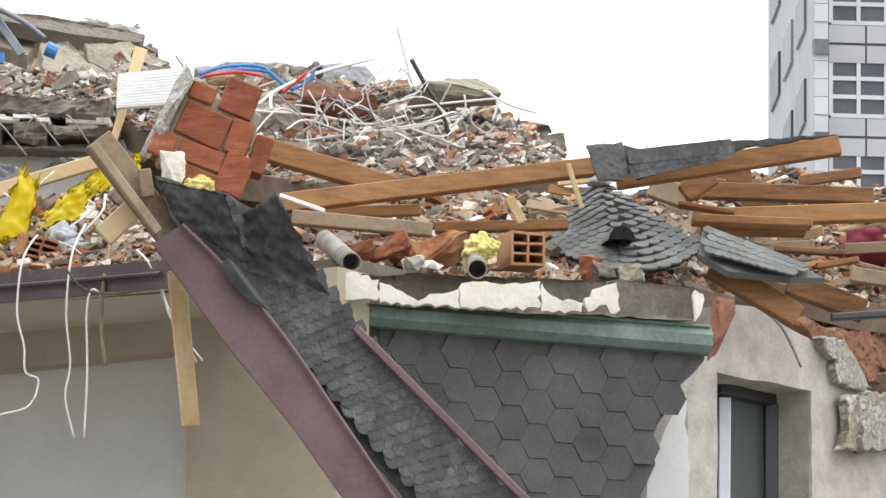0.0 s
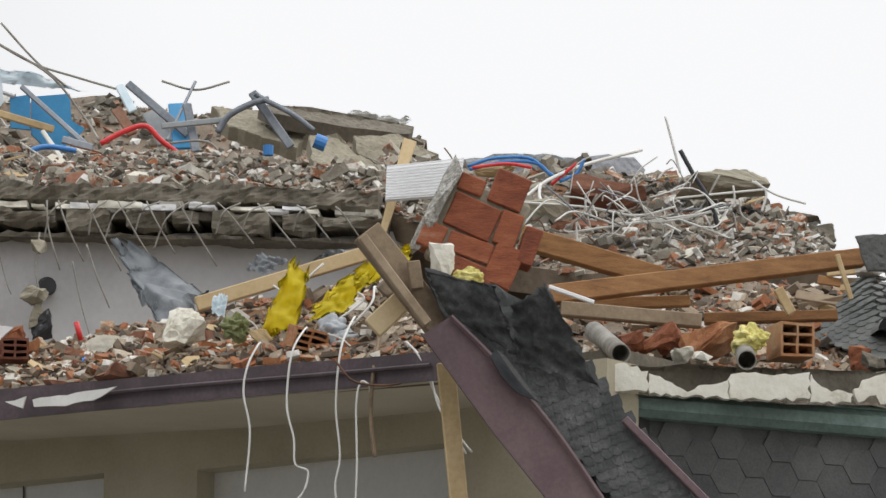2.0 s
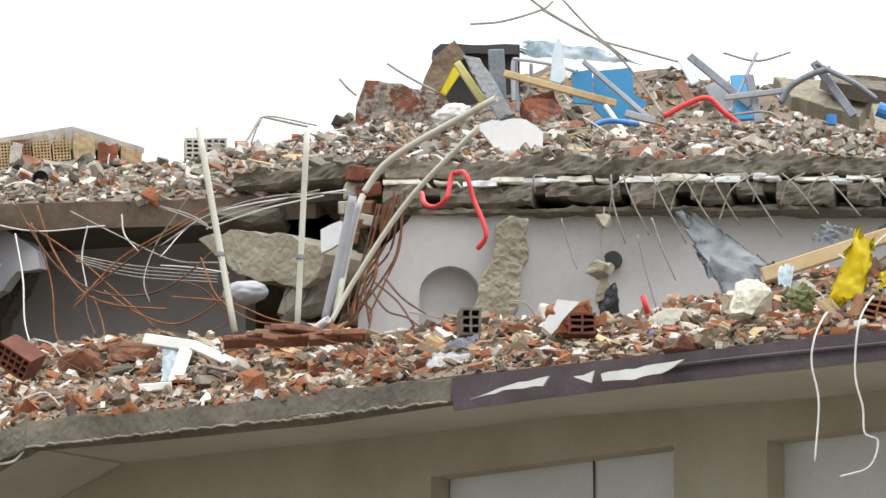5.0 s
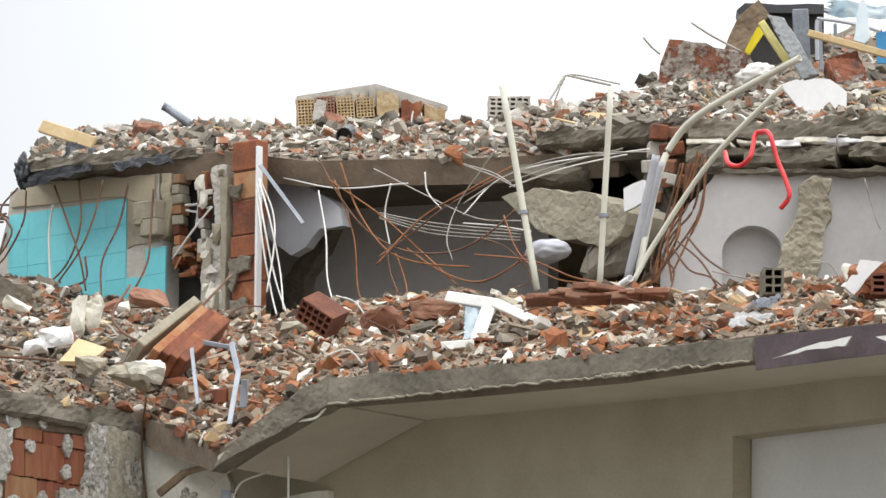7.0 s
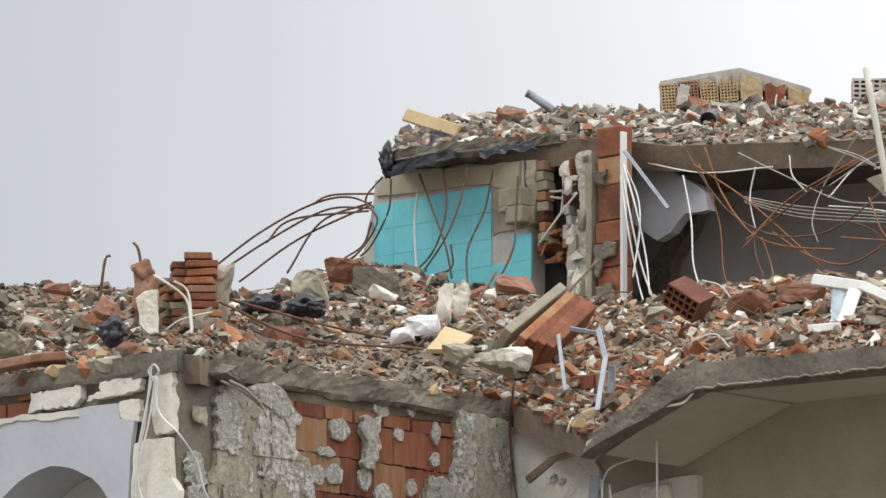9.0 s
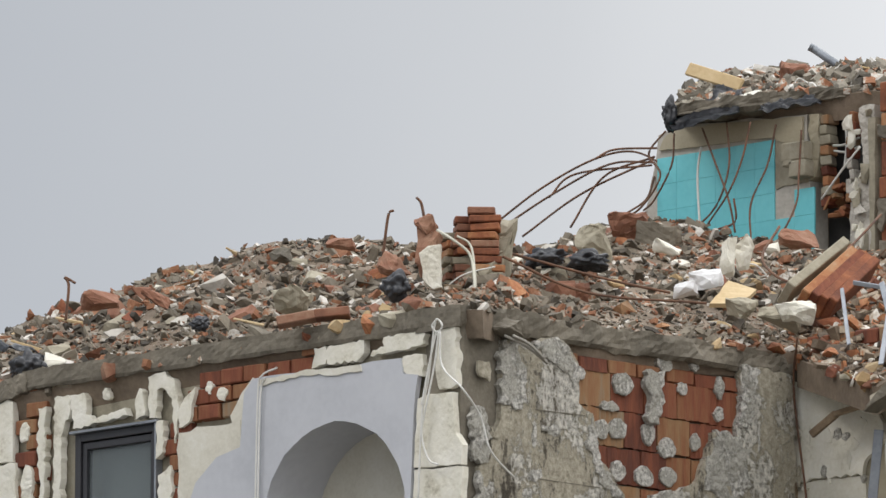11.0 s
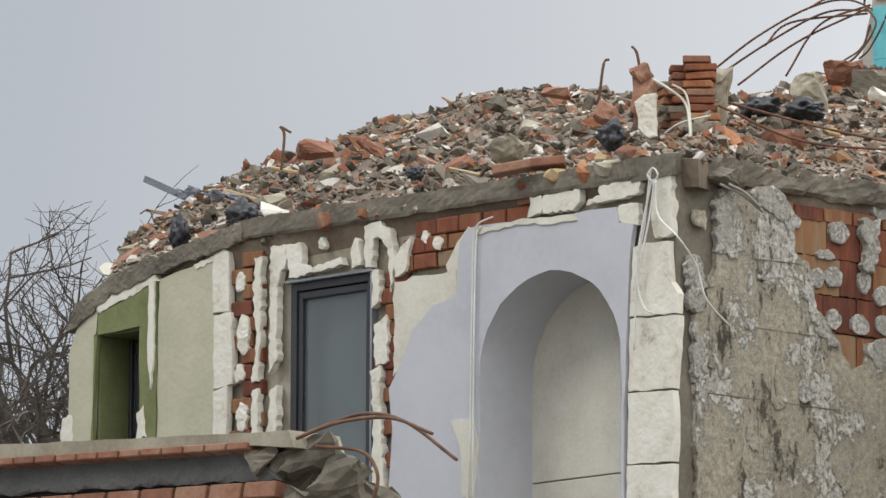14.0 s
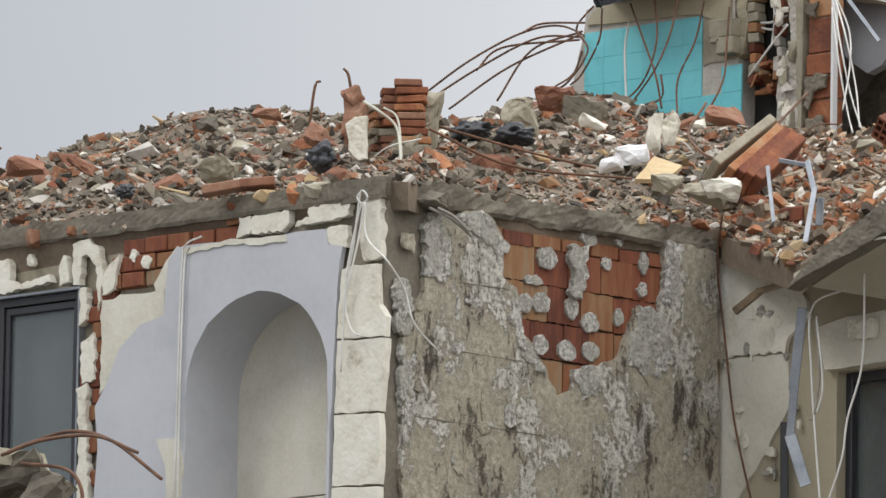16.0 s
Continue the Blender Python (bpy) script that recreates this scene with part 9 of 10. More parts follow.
for pts in ([(4.833, 9.010, 13.095), (5.181, 9.318, 13.072), (5.423, 9.532, 13.026), (5.610, 9.697, 13.087)], [(5.102, 9.248, 12.906), (5.396, 9.508, 12.971), (5.879, 9.935, 13.079)], [(5.316, 9.437, 12.968), (5.610, 9.698, 13.004), (5.857, 9.916, 13.096)], [(5.610, 9.697, 13.141), (5.824, 9.887, 13.178), (6.029, 10.068, 13.211)], [(5.985, 10.030, 13.264), (6.039, 10.077, 13.193), (6.018, 10.059, 13.066)], [(5.610, 9.698, 13.015), (5.826, 9.888, 12.914), (6.014, 10.055, 12.794)], [(5.559, 9.652, 13.665), (5.595, 9.684, 13.485), (5.630, 9.716, 13.305)], [(5.972, 10.018, 13.263), (6.093, 10.125, 13.177), (6.228, 10.244, 13.127)]):
    wire("long_cable", pts, 0.008, CABLE, "long white cable across the wreck", "cable", group="tangle of white cables")
wire("dark_rod", [(5.630, 9.715, 13.450), (5.689, 9.768, 13.307), (5.771, 9.840, 13.129), (5.812, 9.876, 12.968)], 0.016, FRAME, "dark twisted rod sticking up", "rod")
for k, (p, s, m) in enumerate((((4.937, 9.903, 13.258), (0.5, 0.3, 0.14), OLDBRICK), ((4.830, 9.808, 13.054), (0.5, 0.3, 0.1), OLDBRICK), ((5.182, 10.120, 12.975), (0.4, 0.25, 0.14), BRICK), ((5.478, 10.382, 13.351), (0.6, 0.3, 0.12), CONCRETE_WARM), ((4.613, 9.617, 13.137), (0.4, 0.25, 0.2), CONCRETE_WARM), ((4.966, 9.929, 12.931), (0.3, 0.2, 0.1), CONCRETE), ((5.232, 11.632, 13.346), (0.28, 0.2, 0.07), CONCRETE), ((5.285, 11.413, 13.215), (0.24, 0.2, 0.12), CREAM), ((5.301, 11.694, 13.307), (0.08, 0.06, 0.05), CURTAIN), ((5.472, 11.445, 13.157), (0.26, 0.2, 0.14), CONCRETE), ((4.452, 11.210, 13.582), (0.2, 0.16, 0.16), OLDBRICK))):
    single("wreck_lump", rock(p, s, 70 + k, 0.7), m, "broken lump of masonry in the wreck", "masonry lump", group="lumps in the wreck")
single("black_film", bag((5.544, 10.574, 13.099), (0.26, 0.15, 0.2), 13, 0.5), BLACK, "crumpled black film in the wreck", "plastic film", group="black film on the slab", smooth=True)

# ---- things on the left block ----
pil = thing("brick_pillar_stub", "stub of old solid brick pillar with a plaster lump", "masonry")
b0 = Vector((-1.065, 1.255, 11.313))
rnd = random.Random(6)
b0 = Vector((-1.000, 1.160, 11.320))
side = Matrix((RIGHT, AWAY, Vector((0, 0, 1)))).transposed().to_4x4()
for r in range(10):
    for q in range(3):
        reach = (-0.055, 0.10, 0.19)[q]
        if (q == 1 and r > 8) or (q == 2 and r > 6):
            continue
        wd = (0.18, 0.16, 0.12)[q] + rnd.uniform(-0.02, 0.015)
        lean = -0.006 * r if q == 0 else 0.0
        ob = part("brick", box((-wd / 2, -0.09, -0.021), (wd / 2, 0.09, 0.021), 0.006), (OLDBRICK, BRICK, OLDBRICK, BRICK, CONCRETE_WARM)[rnd.randrange(5)], pil)
        ob.matrix_basis = Matrix.Translation(b0 + RIGHT * (lean - reach + rnd.uniform(-0.012, 0.012)) + AWAY * (0.07 * q) + Vector((0, 0, 0.03 + r * 0.05 + 0.01 * q))) @ side @ pose(0, 0, 0, rnd.uniform(-3, 3), rnd.uniform(-3, 3), rnd.uniform(-8, 8) + (14 if q else 0))
part("mortar", rock(b0 + RIGHT * -0.02 + AWAY * 0.08 + Vector((0, 0, 0.22)), (0.36, 0.24, 0.54), 5), CONCRETE_WARM, pil)
part("brick_lump", rock((-1.19, 0.90, 11.56), (0.15, 0.14, 0.3), 8, 0.4), OLDBRICK, pil)
part("brick_lump", rock((-1.193, 0.875, 11.710), (0.14, 0.12, 0.13), 6, 0.6), OLDBRICK, pil)
single("white_plaster_stub", plate([(-1.084, 0.704, 11.511), (-1.038, 0.745, 11.552), (-0.982, 0.795, 11.562), (-0.979, 0.797, 11.303), (-1.017, 0.763, 11.290), (-1.063, 0.723, 11.356)], 0.12, 0.008, 0.04, seed=7, bulge=0.008), FOAM, "white plaster face of a broken wall stub", "masonry")
wire("cream_conduit", [(-1.071, 0.849, 11.665), (-0.936, 0.835, 11.596), (-0.854, 0.908, 11.502), (-0.762, 0.855, 11.354), (-0.686, 0.789, 11.194)], 0.009, PIPE, "cream conduit bent over the pillar stub", "conduit")
wire("cream_conduit", [(-0.910, 0.858, 11.613), (-0.846, 0.915, 11.543), (-0.752, 0.864, 11.285)], 0.007, PIPE, "cream conduit bent over the pillar stub", "conduit")
for p, s in (((-0.900, 0.333, 11.241), (0.2, 0.14, 0.16)), ((-1.077, 1.779, 11.601), (0.3, 0.16, 0.12)), ((-1.010, 2.105, 11.610), (0.28, 0.16, 0.12)), ((-3.941, 0.13, 11.053), (0.26, 0.16, 0.16)), ((-4.498, 0.107, 11.004), (0.13, 0.12, 0.2)), ((-2.351, 0.091, 11.145), (0.12, 0.1, 0.08))):
    single("black_bag", bag(p, s, int(s[0] * 77), 0.5), BLACK, "crumpled black plastic bag on the rubble", "bag", group="black bags", smooth=True)
single("torn_sheet", sheet([(-4.454, -0.02, 11.228), (-4.347, 0.072, 11.272), (-3.85, 0.236, 11.145), (-4.112, 0.143, 11.184)], 5, 0.05), STEEL, "torn bright metal sheet on the rubble", "metal sheet", smooth=True)
single("torn_sheet", plank((-4.651, -0.058, 11.349), (-4.374, 0.049, 11.21), 0.045, 0.01, 20), STEEL, "torn metal strip jutting from the rubble", "metal strip")
for p, q in (((-1.361, -0.208, 11.009), (-1.188, -0.056, 11.051)), ((-1.193, -0.060, 11.051), (-1.036, 0.079, 11.070))):
    single("flat_brick", plank(p, q, 0.055, 0.12), OLDBRICK, "flat red brick lying on the ring beam", "brick", group="bricks on the beam")
for pts in ([(-3.422, -0.029, 11.27), (-3.409, -0.018, 11.484), (-3.428, -0.034, 11.537), (-3.378, 0.010, 11.501)], [(-1.33, 1.02, 11.64), (-1.354, 0.999, 11.862), (-1.380, 0.977, 11.918)], [(-1.68, 0.99, 11.60), (-1.651, 1.003, 11.838), (-1.626, 1.026, 11.873)], [(-0.988, 1.056, 11.610), (-0.911, 1.391, 11.554), (-0.666, 1.875, 11.443), (-0.363, 2.144, 11.352)], [(-0.845, 1.183, 11.517), (-0.600, 1.666, 11.324), (-0.199, 2.288, 11.286)], [(-1.238, 4.039, 12.088), (-0.974, 3.606, 11.791), (-0.473, 3.381, 11.568), (-0.604, 3.932, 11.826), (-1.099, 4.830, 12.243)]):
    wire("rusty_bar", pts, 0.009, RUST, "rusty bar sticking out of the rubble", "rebar", group="bars in the left rubble")
for k, (p, s, m, lab) in enumerate((((-1.201, 3.538, 11.825), (0.1, 0.1, 0.24), FOAM, "white foam block"), ((-1.191, 3.681, 11.877), (0.12, 0.1, 0.22), FOAM, "white foam block"), ((-1.631, 3.425, 11.930), (0.2, 0.12, 0.1), FOAM, "white foam piece"), ((-0.753, 2.866, 11.571), (0.2, 0.15, 0.12), WHITE, "white plaster piece"), ((-0.649, 2.558, 11.453), (0.16, 0.12, 0.08), WHITE, "white plaster piece"), ((-1.722, 2.810, 11.88), (0.27, 0.2, 0.2), CONCRETE_WARM, "grey concrete lump"), ((-2.362, 3.846, 12.225), (0.24, 0.2, 0.2), OLDBRICK, "broken brick lump"), ((-1.282, 4.268, 12.031), (0.28, 0.2, 0.14), OLDBRICK, "broken brick lump"), ((0.135, 2.584, 11.21), (0.26, 0.2, 0.14), CONCRETE_WARM, "grey concrete lump"), ((-0.032, 2.436, 11.25), (0.2, 0.16, 0.13), CONCRETE_WARM, "grey concrete lump"), ((0.611, 2.204, 11.121), (0.24, 0.14, 0.14), FOAM, "white rounded foam piece"), ((-0.779, 1.775, 11.356), (0.14, 0.1, 0.14), OLDBRICK, "orange brick piece"), ((-1.638, 0.214, 11.235), (0.3, 0.2, 0.15), CONCRETE_WARM, "grey concrete lump"), ((-1.548, 0.961, 11.542), (0.2, 0.15, 0.14), OLDBRICK, "dusty red brick lump"), ((-3.421, 0.239, 11.42), (0.24, 0.16, 0.1), OLDBRICK, "dusty red brick lump"), ((-2.719, 0.059, 11.317), (0.18, 0.14, 0.12), OLDBRICK, "dusty red brick lump"), ((-2.571, 0.991, 11.70), (0.16, 0.14, 0.12), CONCRETE, "grey concrete lump"), ((-2.225, 1.163, 11.75), (0.18, 0.14, 0.07), OLDBRICK, "dusty red brick lump"), ((-2.005, 3.761, 12.08), (0.28, 0.2, 0.13), CONCRETE, "dark concrete lump"), ((1.656, 3.662, 11.581), (0.3, 0.2, 0.12), OLDBRICK, "broken brick slab"), ((1.559, 3.309, 11.497), (0.28, 0.2, 0.14), OLDBRICK, "broken brick slab"))):
    single("rubble_lump", rock(p, s, 100 + k, 0.7), m, lab + " lying on the rubble", "rubble lump", group="lumps on the rubble")
single("cardboard", plate([(-0.325, 2.444, 11.317), (-0.373, 2.669, 11.489), (-0.243, 2.783, 11.436), (-0.183, 2.570, 11.317)], 0.03, 0.006, 0.06, seed=4), PLANK, "buff cardboard piece on the rubble", "cardboard")
blk = thing("tilted_brick_block", "tilted block of red hollow bricks with a concrete skin", "masonry")
for k in range(4):
    part("brick", plank(Vector((-0.041, 2.962, 11.359)) + RIGHT * (0.055 * k) + Vector((0, 0, -0.018 * k)), Vector((-0.088, 3.454, 11.694)) + RIGHT * (0.045 * k) + Vector((0, 0, -0.022 * k)), 0.056, 0.18), (BRICK, CLAY, BRICK, BRICK)[k], blk)
part("concrete_skin", plank((-0.182, 2.971, 11.417), (-0.196, 3.493, 11.763), 0.06, 0.2), CONCRETE_WARM, blk)
for a, b, wd in (((0.963, 2.248, 11.244), (1.130, 2.129, 10.870), 0.035), ((1.141, 2.405, 11.278), (1.307, 2.285, 11.075), 0.05), ((1.312, 2.290, 11.088), (1.408, 2.108, 10.720), 0.05), ((1.340, 2.315, 11.023), (1.333, 2.308, 10.853), 0.07), ((0.946, 2.366, 11.294), (1.166, 2.428, 11.243), 0.04)):
    single("bent_profile", plank(a, b, wd * 0.7, 0.012, 25), STEEL, "bent bright ceiling profile on the rubble", "metal strip", group="torn metal profiles")
for a, b, wd in (((2.370, 2.959, 11.502), (2.728, 3.009, 11.424), 0.07), ((2.716, 2.998, 11.435), (3.085, 3.057, 11.256), 0.06), ((2.690, 2.975, 11.401), (2.891, 2.619, 11.099), 0.08), ((2.820, 2.289, 11.067), (3.024, 2.469, 11.090), 0.05)):
    single("white_profile", plank(a, b, wd, 0.03), CABLE, "white plastic window profile lying on the rubble", "profile", group="white profiles")
hollow_brick((1.144, 3.209, 11.55), (0.24, 0.18, 0.15), 0.4, mat=BRICK, tilt=(0.5, 0.6), holes=(5, 3))
hollow_brick((2.969, 2.594, 11.073), (0.2, 0.2, 0.11), 0.7)
hollow_brick((4.970, 2.856, 11.294), (0.12, 0.2, 0.16), 0.8, mat=CONCRETE, label="grey hollow block end in the rubble")
rnd = random.Random(14)
for k in range(16):
    p = Vector((3.316, 2.594, 11.375)).lerp(Vector((3.991, 2.924, 11.358)), k / 16) + Vector((0, 0, rnd.uniform(-0.05, 0.03)))
    single("flat_tile", plank(p, p + RIGHT * rnd.uniform(0.12, 0.22) + Vector((0, 0, rnd.uniform(-0.03, 0.03))), rnd.uniform(0.018, 0.04), 0.14, rnd.uniform(-12, 12)), OLDBRICK, "flat red clay tile in a loose stack", "tile", group="stacked clay tiles")


def strew(grid, n, seed, pieces, label, i_range=(0.0, 1.0), size=(0.06, 0.17)):
    """Larger broken pieces, each one a thing, lying on a bank of rubble."""
    rnd = random.Random(seed)
    for k in range(n):
        i = int((i_range[0] + (i_range[1] - i_range[0]) * rnd.random()) * (len(grid) - 1))
        p = grid[i][rnd.randrange(1, 14)]
        s = rnd.uniform(*size)
        ob = new("brick_piece", rnd.choice(pieces))
        ob.matrix_basis = Matrix.Translation(p + Vector((0, 0, s * 0.12))) @ Euler((rnd.gauss(0, 0.4), rnd.gauss(0, 0.4), rnd.uniform(0, 6.3))).to_matrix().to_4x4() @ Matrix.Diagonal((s * rnd.uniform(1, 1.5), s, s * rnd.uniform(0.5, 0.8), 1))
        tagged(ob, label, "rubble piece", "larger broken pieces")


PIECES = [mesh("piece", rock((0, 0, 0), (1, 1, 1), 200 + k, 0.0, 0.06, 1), m) for k, m in enumerate((OLDBRICK, BRICK, OLDBRICK, CONCRETE_WARM, CONCRETE, CREAM, OLDBRICK, MORTAR))]
def litter(grid, n, seed, name, label, category, make, i_range=(0.0, 1.0)):
    """Thin things lying about on a bank: shards, splinters, bent bars."""
    rnd = random.Random(seed)
    for k in range(n):
        i = int((i_range[0] + (i_range[1] - i_range[0]) * rnd.random()) * (len(grid) - 1))
        p = grid[i][rnd.randrange(2, 15)] + Vector((0, 0, 0.015))
        bm, mat = make(rnd, p, k)
        single(name, bm, mat, label, category, group=name + "s on the banks")


def shard(rnd, p, k):
    w, h = rnd.uniform(0.04, 0.11), rnd.uniform(0.03, 0.07)
    e1 = (RIGHT + Vector((0, 0, rnd.gauss(0, 0.25)))).normalized()
    e2 = (AWAY * rnd.uniform(0.5, 1) + Vector((0, 0, rnd.uniform(0.3, 1.0)))).normalized()
    pts = [p + e1 * w * math.cos(a) * rnd.uniform(0.6, 1.1) + e2 * h * math.sin(a) * rnd.uniform(0.6, 1.1) for a in [2 * math.pi * q / 6 for q in range(6)]]
    return plate(pts, 0.014, 0.003, 0.03, seed=k), rnd.choice((FOAM, CREAM, MORTAR, MORTAR, PLANK, CLAY, CLAY, CONCRETE_WARM))


def splinter(rnd, p, k):
    q = p + RIGHT * rnd.uniform(-0.2, 0.2) + AWAY * rnd.uniform(-0.1, 0.1) + Vector((0, 0, rnd.uniform(0.0, 0.06)))
    return plank(p, q, rnd.uniform(0.012, 0.03), 0.012, rnd.uniform(-40, 40), taper=0.4), rnd.choice((WOOD_GREY, PLANK, PLANK, WOOD))


def twig(rnd, p, k):
    q = p + RIGHT * rnd.uniform(-0.35, 0.35) + Vector((0, 0, rnd.uniform(0.0, 0.14)))
    return tube([p, p.lerp(q, 0.4) + Vector((0, 0, rnd.uniform(0.0, 0.08))), q], 0.005, 5, 5), rnd.choice((RUST, RUST, GREYBAR, CABLE))


for g, a, b, c in ((0, 60, 24, 12), (1, 90, 30, 26), (2, 50, 20, 22), (3, 20, 8, 12)):
    litter(GRIDS[g], a, 400 + g, "plaster_shard", "thin broken shard of plaster or tile", "shard", shard)
    litter(GRIDS[g], b, 410 + g, "wood_splinter", "splinter of wood lying in the rubble", "splinter", splinter)
    litter(GRIDS[g], c, 420 + g, "bent_twig_bar", "thin bent bar sticking out of the rubble", "wire", twig)
CLAYS = [mesh("piece", rock((0, 0, 0), (1, 1, 1), 240 + k, 0.0, 0.06, 1), m) for k, m in enumerate((BRICK, OLDBRICK, BRICK, CLAY, OCHRE, BRICK))]
strew(GRIDS[0], 70, 1, PIECES, "broken piece of brick or concrete on the bank")
strew(GRIDS[1], 75, 4, CLAYS, "broken orange brick fragment on the bank", (0.0, 0.75), (0.05, 0.14))
strew(GRIDS[0], 35, 5, CLAYS, "broken orange brick fragment on the bank", (0.5, 1.0), (0.05, 0.13))
strew(GRIDS[1], 65, 2, PIECES, "broken piece of brick or plaster behind the eave")
strew(GRIDS[2], 50, 3, PIECES, "broken piece of brick or concrete on the upper slab")

# ---- low wall in front, with its broken end ----
low = single("wall_low_front", box((-9.0, -2.6, 0), (Vector((-0.939, -2.600, 9.065)).x, -2.35, (-0.939, -2.600, 9.065)[2]), 0.01), DARK, "sooty masonry of a low front wall", "wall", kind="structure")
part("coping", plate([(-3.259, -2.700, 9.297), (-1.706, -2.700, 9.204), (-0.448, -2.700, 9.135), (-0.399, -2.700, 9.033), (-0.830, -2.700, 9.085), (-2.952, -2.700, 9.186), (-3.257, -2.700, 9.203)], 0.4, 0.004, 0.1, seed=4), CONCRETE_WARM, low, "grey mortar coping")
lo_a, lo_b = Vector((-3.178, -2.680, 9.177)), Vector((-0.765, -2.680, 9.068))
for k in range(13):
    part("brick", plank(lo_a.lerp(lo_b, (k + 0.06) / 13), lo_a.lerp(lo_b, (k + 0.94) / 13), 0.045, 0.1), OLDBRICK, low)
part("soot_render", plate([(-3.326, -2.640, 9.174), (-0.799, -2.640, 9.048), (-0.557, -2.640, 8.864), (-3.323, -2.640, 9.005)], 0.03, 0.012, 0.08, seed=5, bulge=0.012), SHINGLE, low, "black sooty render")
lo_c, lo_d = Vector((-3.196, -2.660, 8.908)), Vector((-0.535, -2.660, 8.801))
for k in range(9):
    for r in range(3):
        part("brick", plank(lo_c.lerp(lo_d, (k + 0.05) / 9) + Vector((0, 0, -0.11 * r)), lo_c.lerp(lo_d, (k + 0.95) / 9) + Vector((0, 0, -0.11 * r)), 0.095, 0.1), OLDBRICK, low)
for k, (p, s) in enumerate((((-0.424, -2.500, 8.995), (0.36, 0.3, 0.2)), ((-0.185, -2.500, 8.844), (0.3, 0.3, 0.26)), ((-0.710, -2.500, 8.922), (0.34, 0.3, 0.3)), ((-0.746, -2.600, 8.998), (0.22, 0.2, 0.16)), ((-0.229, -2.500, 8.490), (0.6, 0.4, 0.6)))):
    single("concrete_stump", rock(p, s, 130 + k, 0.3, 0.2, 3), CONCRETE, "broken concrete stump at the end of the low wall", "concrete lump", group="stump of the low wall")
for pts in ([(-0.508, -2.600, 9.098), (-0.223, -2.600, 9.157), (0.107, -2.600, 9.191), (0.435, -2.600, 9.109), (0.845, -2.600, 8.860)], [(-0.376, -2.700, 9.083), (-0.021, -2.700, 9.142), (0.401, -2.700, 9.129), (0.750, -2.700, 9.007)], [(-0.317, -2.600, 9.041), (0.062, -2.600, 8.975), (0.194, -2.600, 8.834), (0.158, -2.600, 8.675)]):
    wire("rusty_bar", pts, 0.011, RUST, "rusty bar bent out of the low wall", "rebar", group="bars of the low wall")

# ---- bare tree behind ----
tree = thing("bare_tree", "leafless tree with a dense crown of twigs", "tree")
rnd = random.Random(19)
root = Vector((-26.300, 17.916, 12.718))
root.z = 0


def limb(bm, p, d, length, r, depth):
    n = 4
    pts = [p]
    for _ in range(n):
        d = (d + Vector((rnd.gauss(0, 0.16), rnd.gauss(0, 0.16), rnd.gauss(0, 0.12) + 0.02))).normalized()
        pts.append(pts[-1] + d * length / n)
    segs = 6 if r > 0.05 else 3
    rings = []
    for i, q in enumerate(pts):
        rr = r * (1 - 0.5 * i / n)
        s = d.cross(Vector((0.3, 0.5, 0.8))).normalized()
        u = d.cross(s)
        rings.append([bm.verts.new(q + (s * math.cos(a) + u * math.sin(a)) * rr) for a in [2 * math.pi * k / segs for k in range(segs)]])
    for a, b in zip(rings, rings[1:]):
        for k in range(segs):
            bm.faces.new((a[k], a[(k + 1) % segs], b[(k + 1) % segs], b[k]))
    if depth:
        for k in range(3 if depth > 1 else 4):
            i = rnd.randrange(1, n + 1)
            nd = (d + Vector((rnd.gauss(0, 0.75), rnd.gauss(0, 0.75), rnd.gauss(0.0, 0.55)))).normalized()
            limb(bm, pts[i], nd, length * rnd.uniform(0.55, 0.8), r * 0.56, depth - 1)


bm = bmesh.new()
bmesh.ops.create_cone(bm, cap_ends=True, segments=10, radius1=0.32, radius2=0.2, depth=11.6, matrix=Matrix.Translation(root + Vector((0, 0, 5.8))))
part("trunk", bm, BARK, tree)
bm = bmesh.new()
for k in range(20):
    d = Vector((rnd.gauss(0, 0.55), rnd.gauss(0, 0.55), 1)).normalized()
    limb(bm, root + Vector((0, 0, rnd.uniform(9.9, 11.1))), d, rnd.uniform(1.9, 2.6), 0.085, 5)
part("crown", bm, BARK, tree, "dense bare twigs")

# ---- tower block in the distance ----
tower = thing("tower_block", "distant grey high-rise with bands of windows", "building")
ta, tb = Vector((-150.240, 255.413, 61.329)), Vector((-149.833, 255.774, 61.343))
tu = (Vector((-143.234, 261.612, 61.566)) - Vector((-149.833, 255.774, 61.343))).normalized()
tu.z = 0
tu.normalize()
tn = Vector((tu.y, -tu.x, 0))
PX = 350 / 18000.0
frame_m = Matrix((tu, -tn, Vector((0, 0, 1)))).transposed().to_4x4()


def tbox(x0, x1, z0, z1, out, deep, bm=None):
    """A block on the tower's front, measured from its corner."""
    bm = box((x0, -out, z0), (x1, deep, z1), bm=bm)
    return bm


tm = Matrix.Translation(Vector((tb.x, tb.y, 0))) @ frame_m
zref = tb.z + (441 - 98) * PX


def tpart(name, bm, mat, label="", parent=None):
    bmesh.ops.transform(bm, matrix=tm, verts=bm.verts)
    return part(name, bm, mat, parent or tower, label)


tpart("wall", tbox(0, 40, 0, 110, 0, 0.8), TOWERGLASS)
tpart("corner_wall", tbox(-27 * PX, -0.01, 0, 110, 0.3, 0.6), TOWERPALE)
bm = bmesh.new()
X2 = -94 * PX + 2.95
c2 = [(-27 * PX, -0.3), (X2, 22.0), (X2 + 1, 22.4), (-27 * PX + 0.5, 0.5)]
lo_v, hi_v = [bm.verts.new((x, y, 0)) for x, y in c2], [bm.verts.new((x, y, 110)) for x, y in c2]
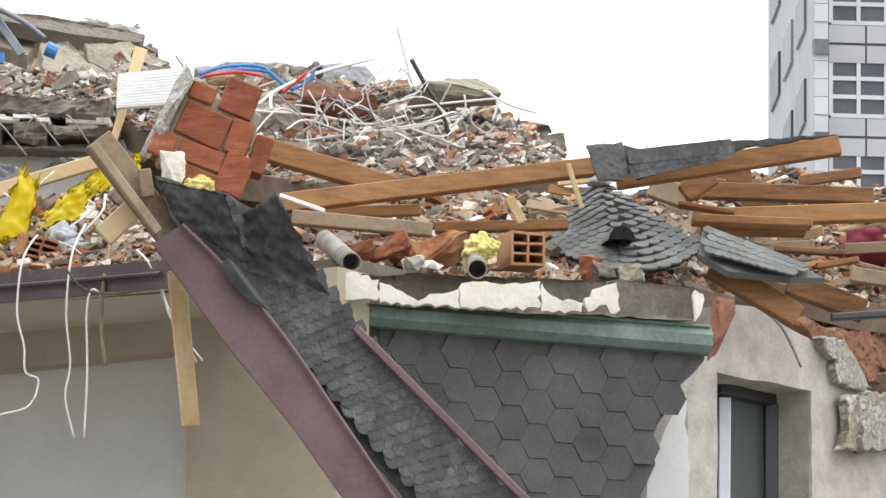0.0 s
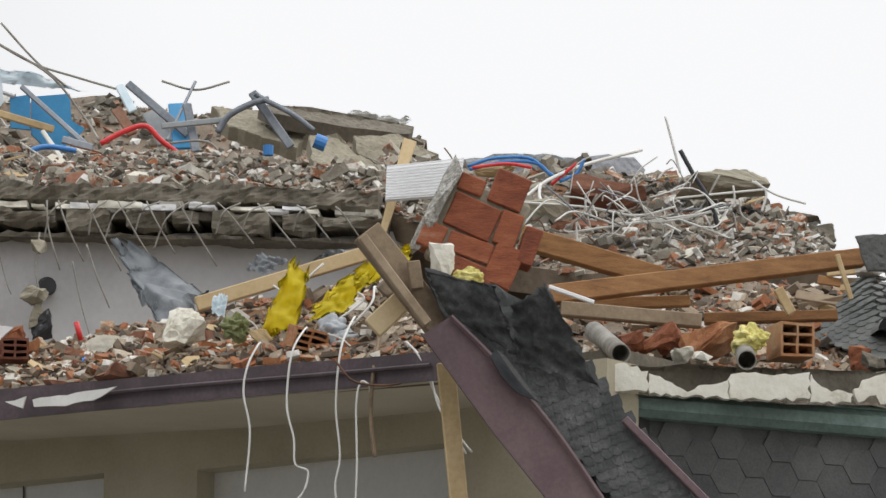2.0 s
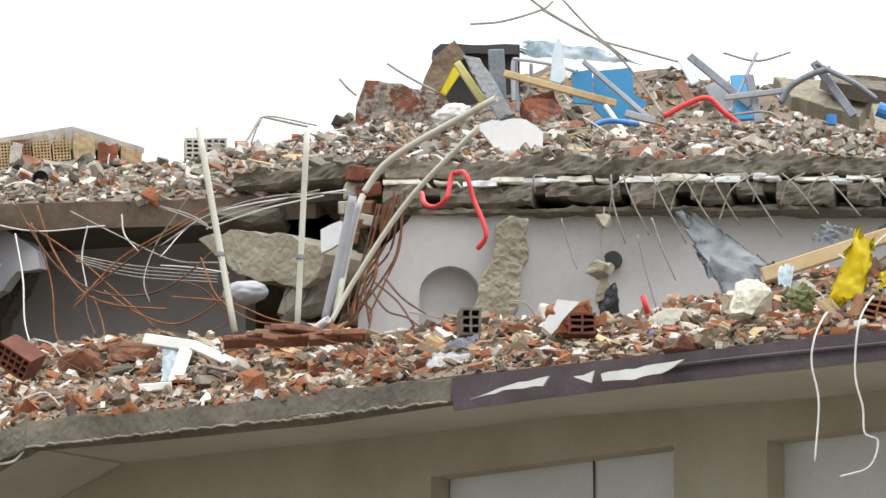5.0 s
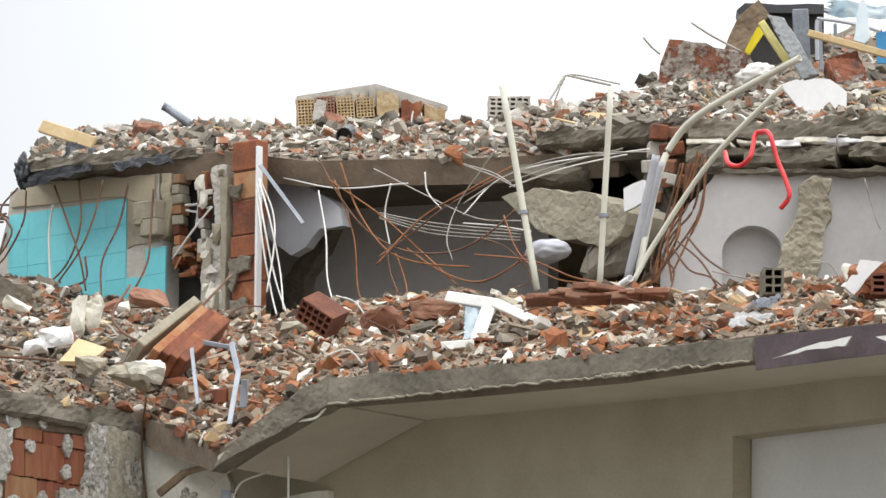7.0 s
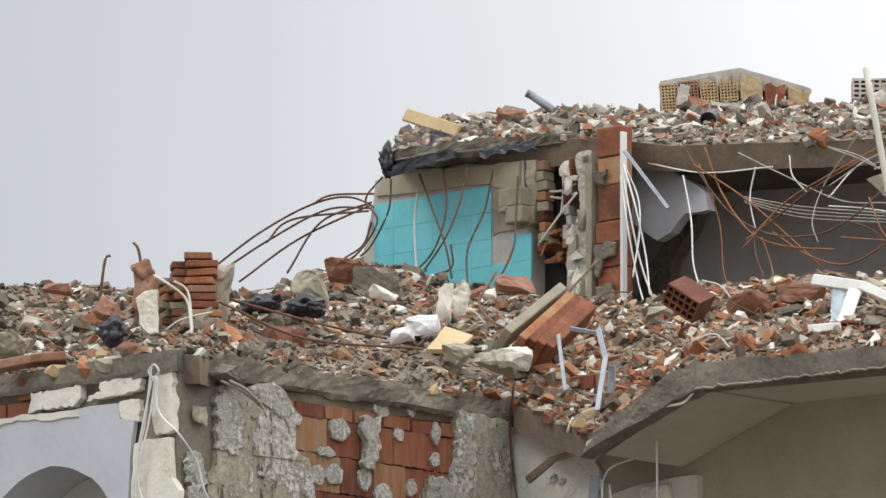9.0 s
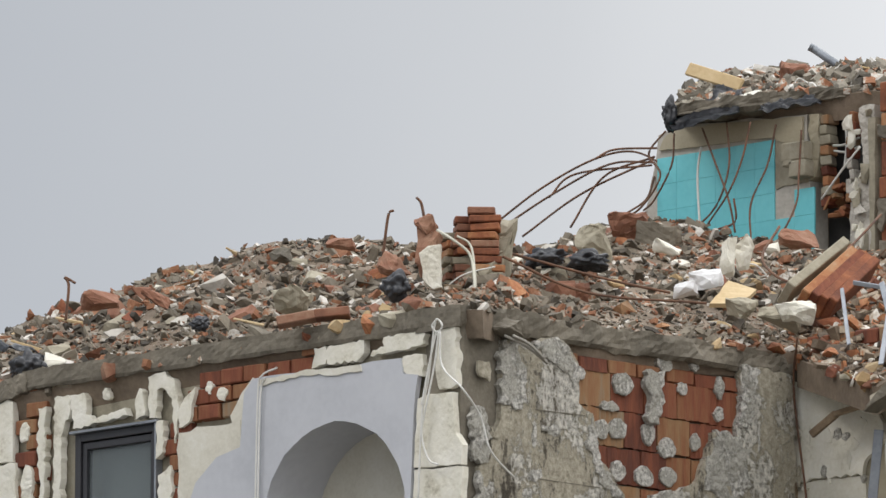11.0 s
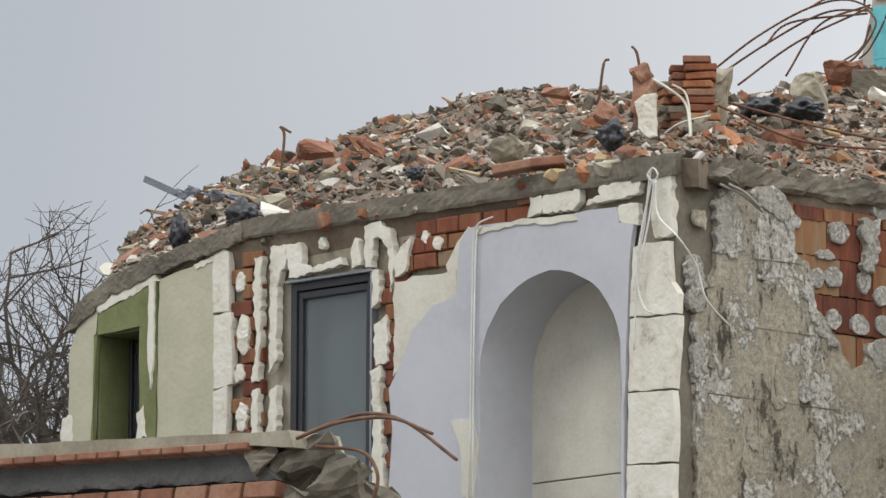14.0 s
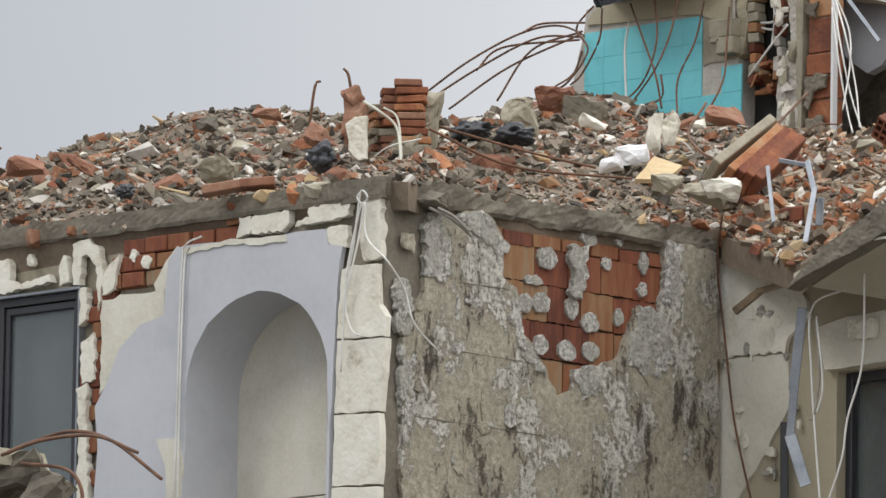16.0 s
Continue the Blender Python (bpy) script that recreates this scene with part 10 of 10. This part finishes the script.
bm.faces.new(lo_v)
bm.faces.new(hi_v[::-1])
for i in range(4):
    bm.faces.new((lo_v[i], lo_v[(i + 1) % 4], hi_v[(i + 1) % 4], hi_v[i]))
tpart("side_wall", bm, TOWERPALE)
for f in range(-6, 8):
    z = zref - f * 172 * PX
    for c in range(3):
        x = (6 + c * 110) * PX
        wdw = tpart("window", tbox(x, x + 102 * PX, z - 97 * PX, z, -0.05, 0.3), TOWERGLASS)
        for k in range(3):
            tpart("mullion", tbox(x + k * 51 * PX - 0.07, x + k * 51 * PX + 0.07, z - 97 * PX, z, 0.12, 0.1), TOWERPALE, parent=wdw)
        for dz in (28, 62, 97):
            tpart("transom", tbox(x, x + 102 * PX, z - dz * PX - 0.075, z - dz * PX + 0.075, 0.10, 0.1), TOWERPALE, parent=wdw)
    for k, dz in enumerate((35, 72)):
        for c in range(8):
            tpart("cladding_panel", tbox(0.05 + c * 70 * PX, c * 70 * PX + 69 * PX, z + (dz - 34) * PX, z + (dz - 2) * PX, 0.10, 0.1), TOWERWALL)
        tpart("cladding_panel", tbox(-26 * PX, -1 * PX, z + (dz - 34) * PX, z + (dz - 3) * PX, 0.38, 0.1), TOWERPALE)
    for k in range(3):
        tpart("cladding_panel", tbox(-26 * PX, -1 * PX, z - (k + 1) * 33 * PX + 1 * PX, z - k * 33 * PX, 0.38, 0.1), TOWERPALE)
    tpart("vent_box", tbox(-27 * PX, 0, z + 12 * PX, z + 40 * PX, 0.5, 0.1), TOWERGLASS, "dark vent box")
    for c in range(3):
        s0, s1 = 0.15 + 0.28 * c, 0.33 + 0.28 * c
        y0, y1 = -0.3 + 22.3 * s0, -0.3 + 22.3 * s1
        bm = bmesh.new()
        xa, xb = -27 * PX + (X2 + 27 * PX) * s0, -27 * PX + (X2 + 27 * PX) * s1
        q = [(xa - 0.1, y0), (xb - 0.1, y1), (xb + 0.2, y1), (xa + 0.2, y0)]
        a, b = [bm.verts.new((x, y, z - 80 * PX)) for x, y in q], [bm.verts.new((x, y, z)) for x, y in q]
        bm.faces.new(a)
        bm.faces.new(b[::-1])
        for i in range(4):
            bm.faces.new((a[i], a[(i + 1) % 4], b[(i + 1) % 4], b[i]))
        tpart("window", bm, TOWERGLASS)
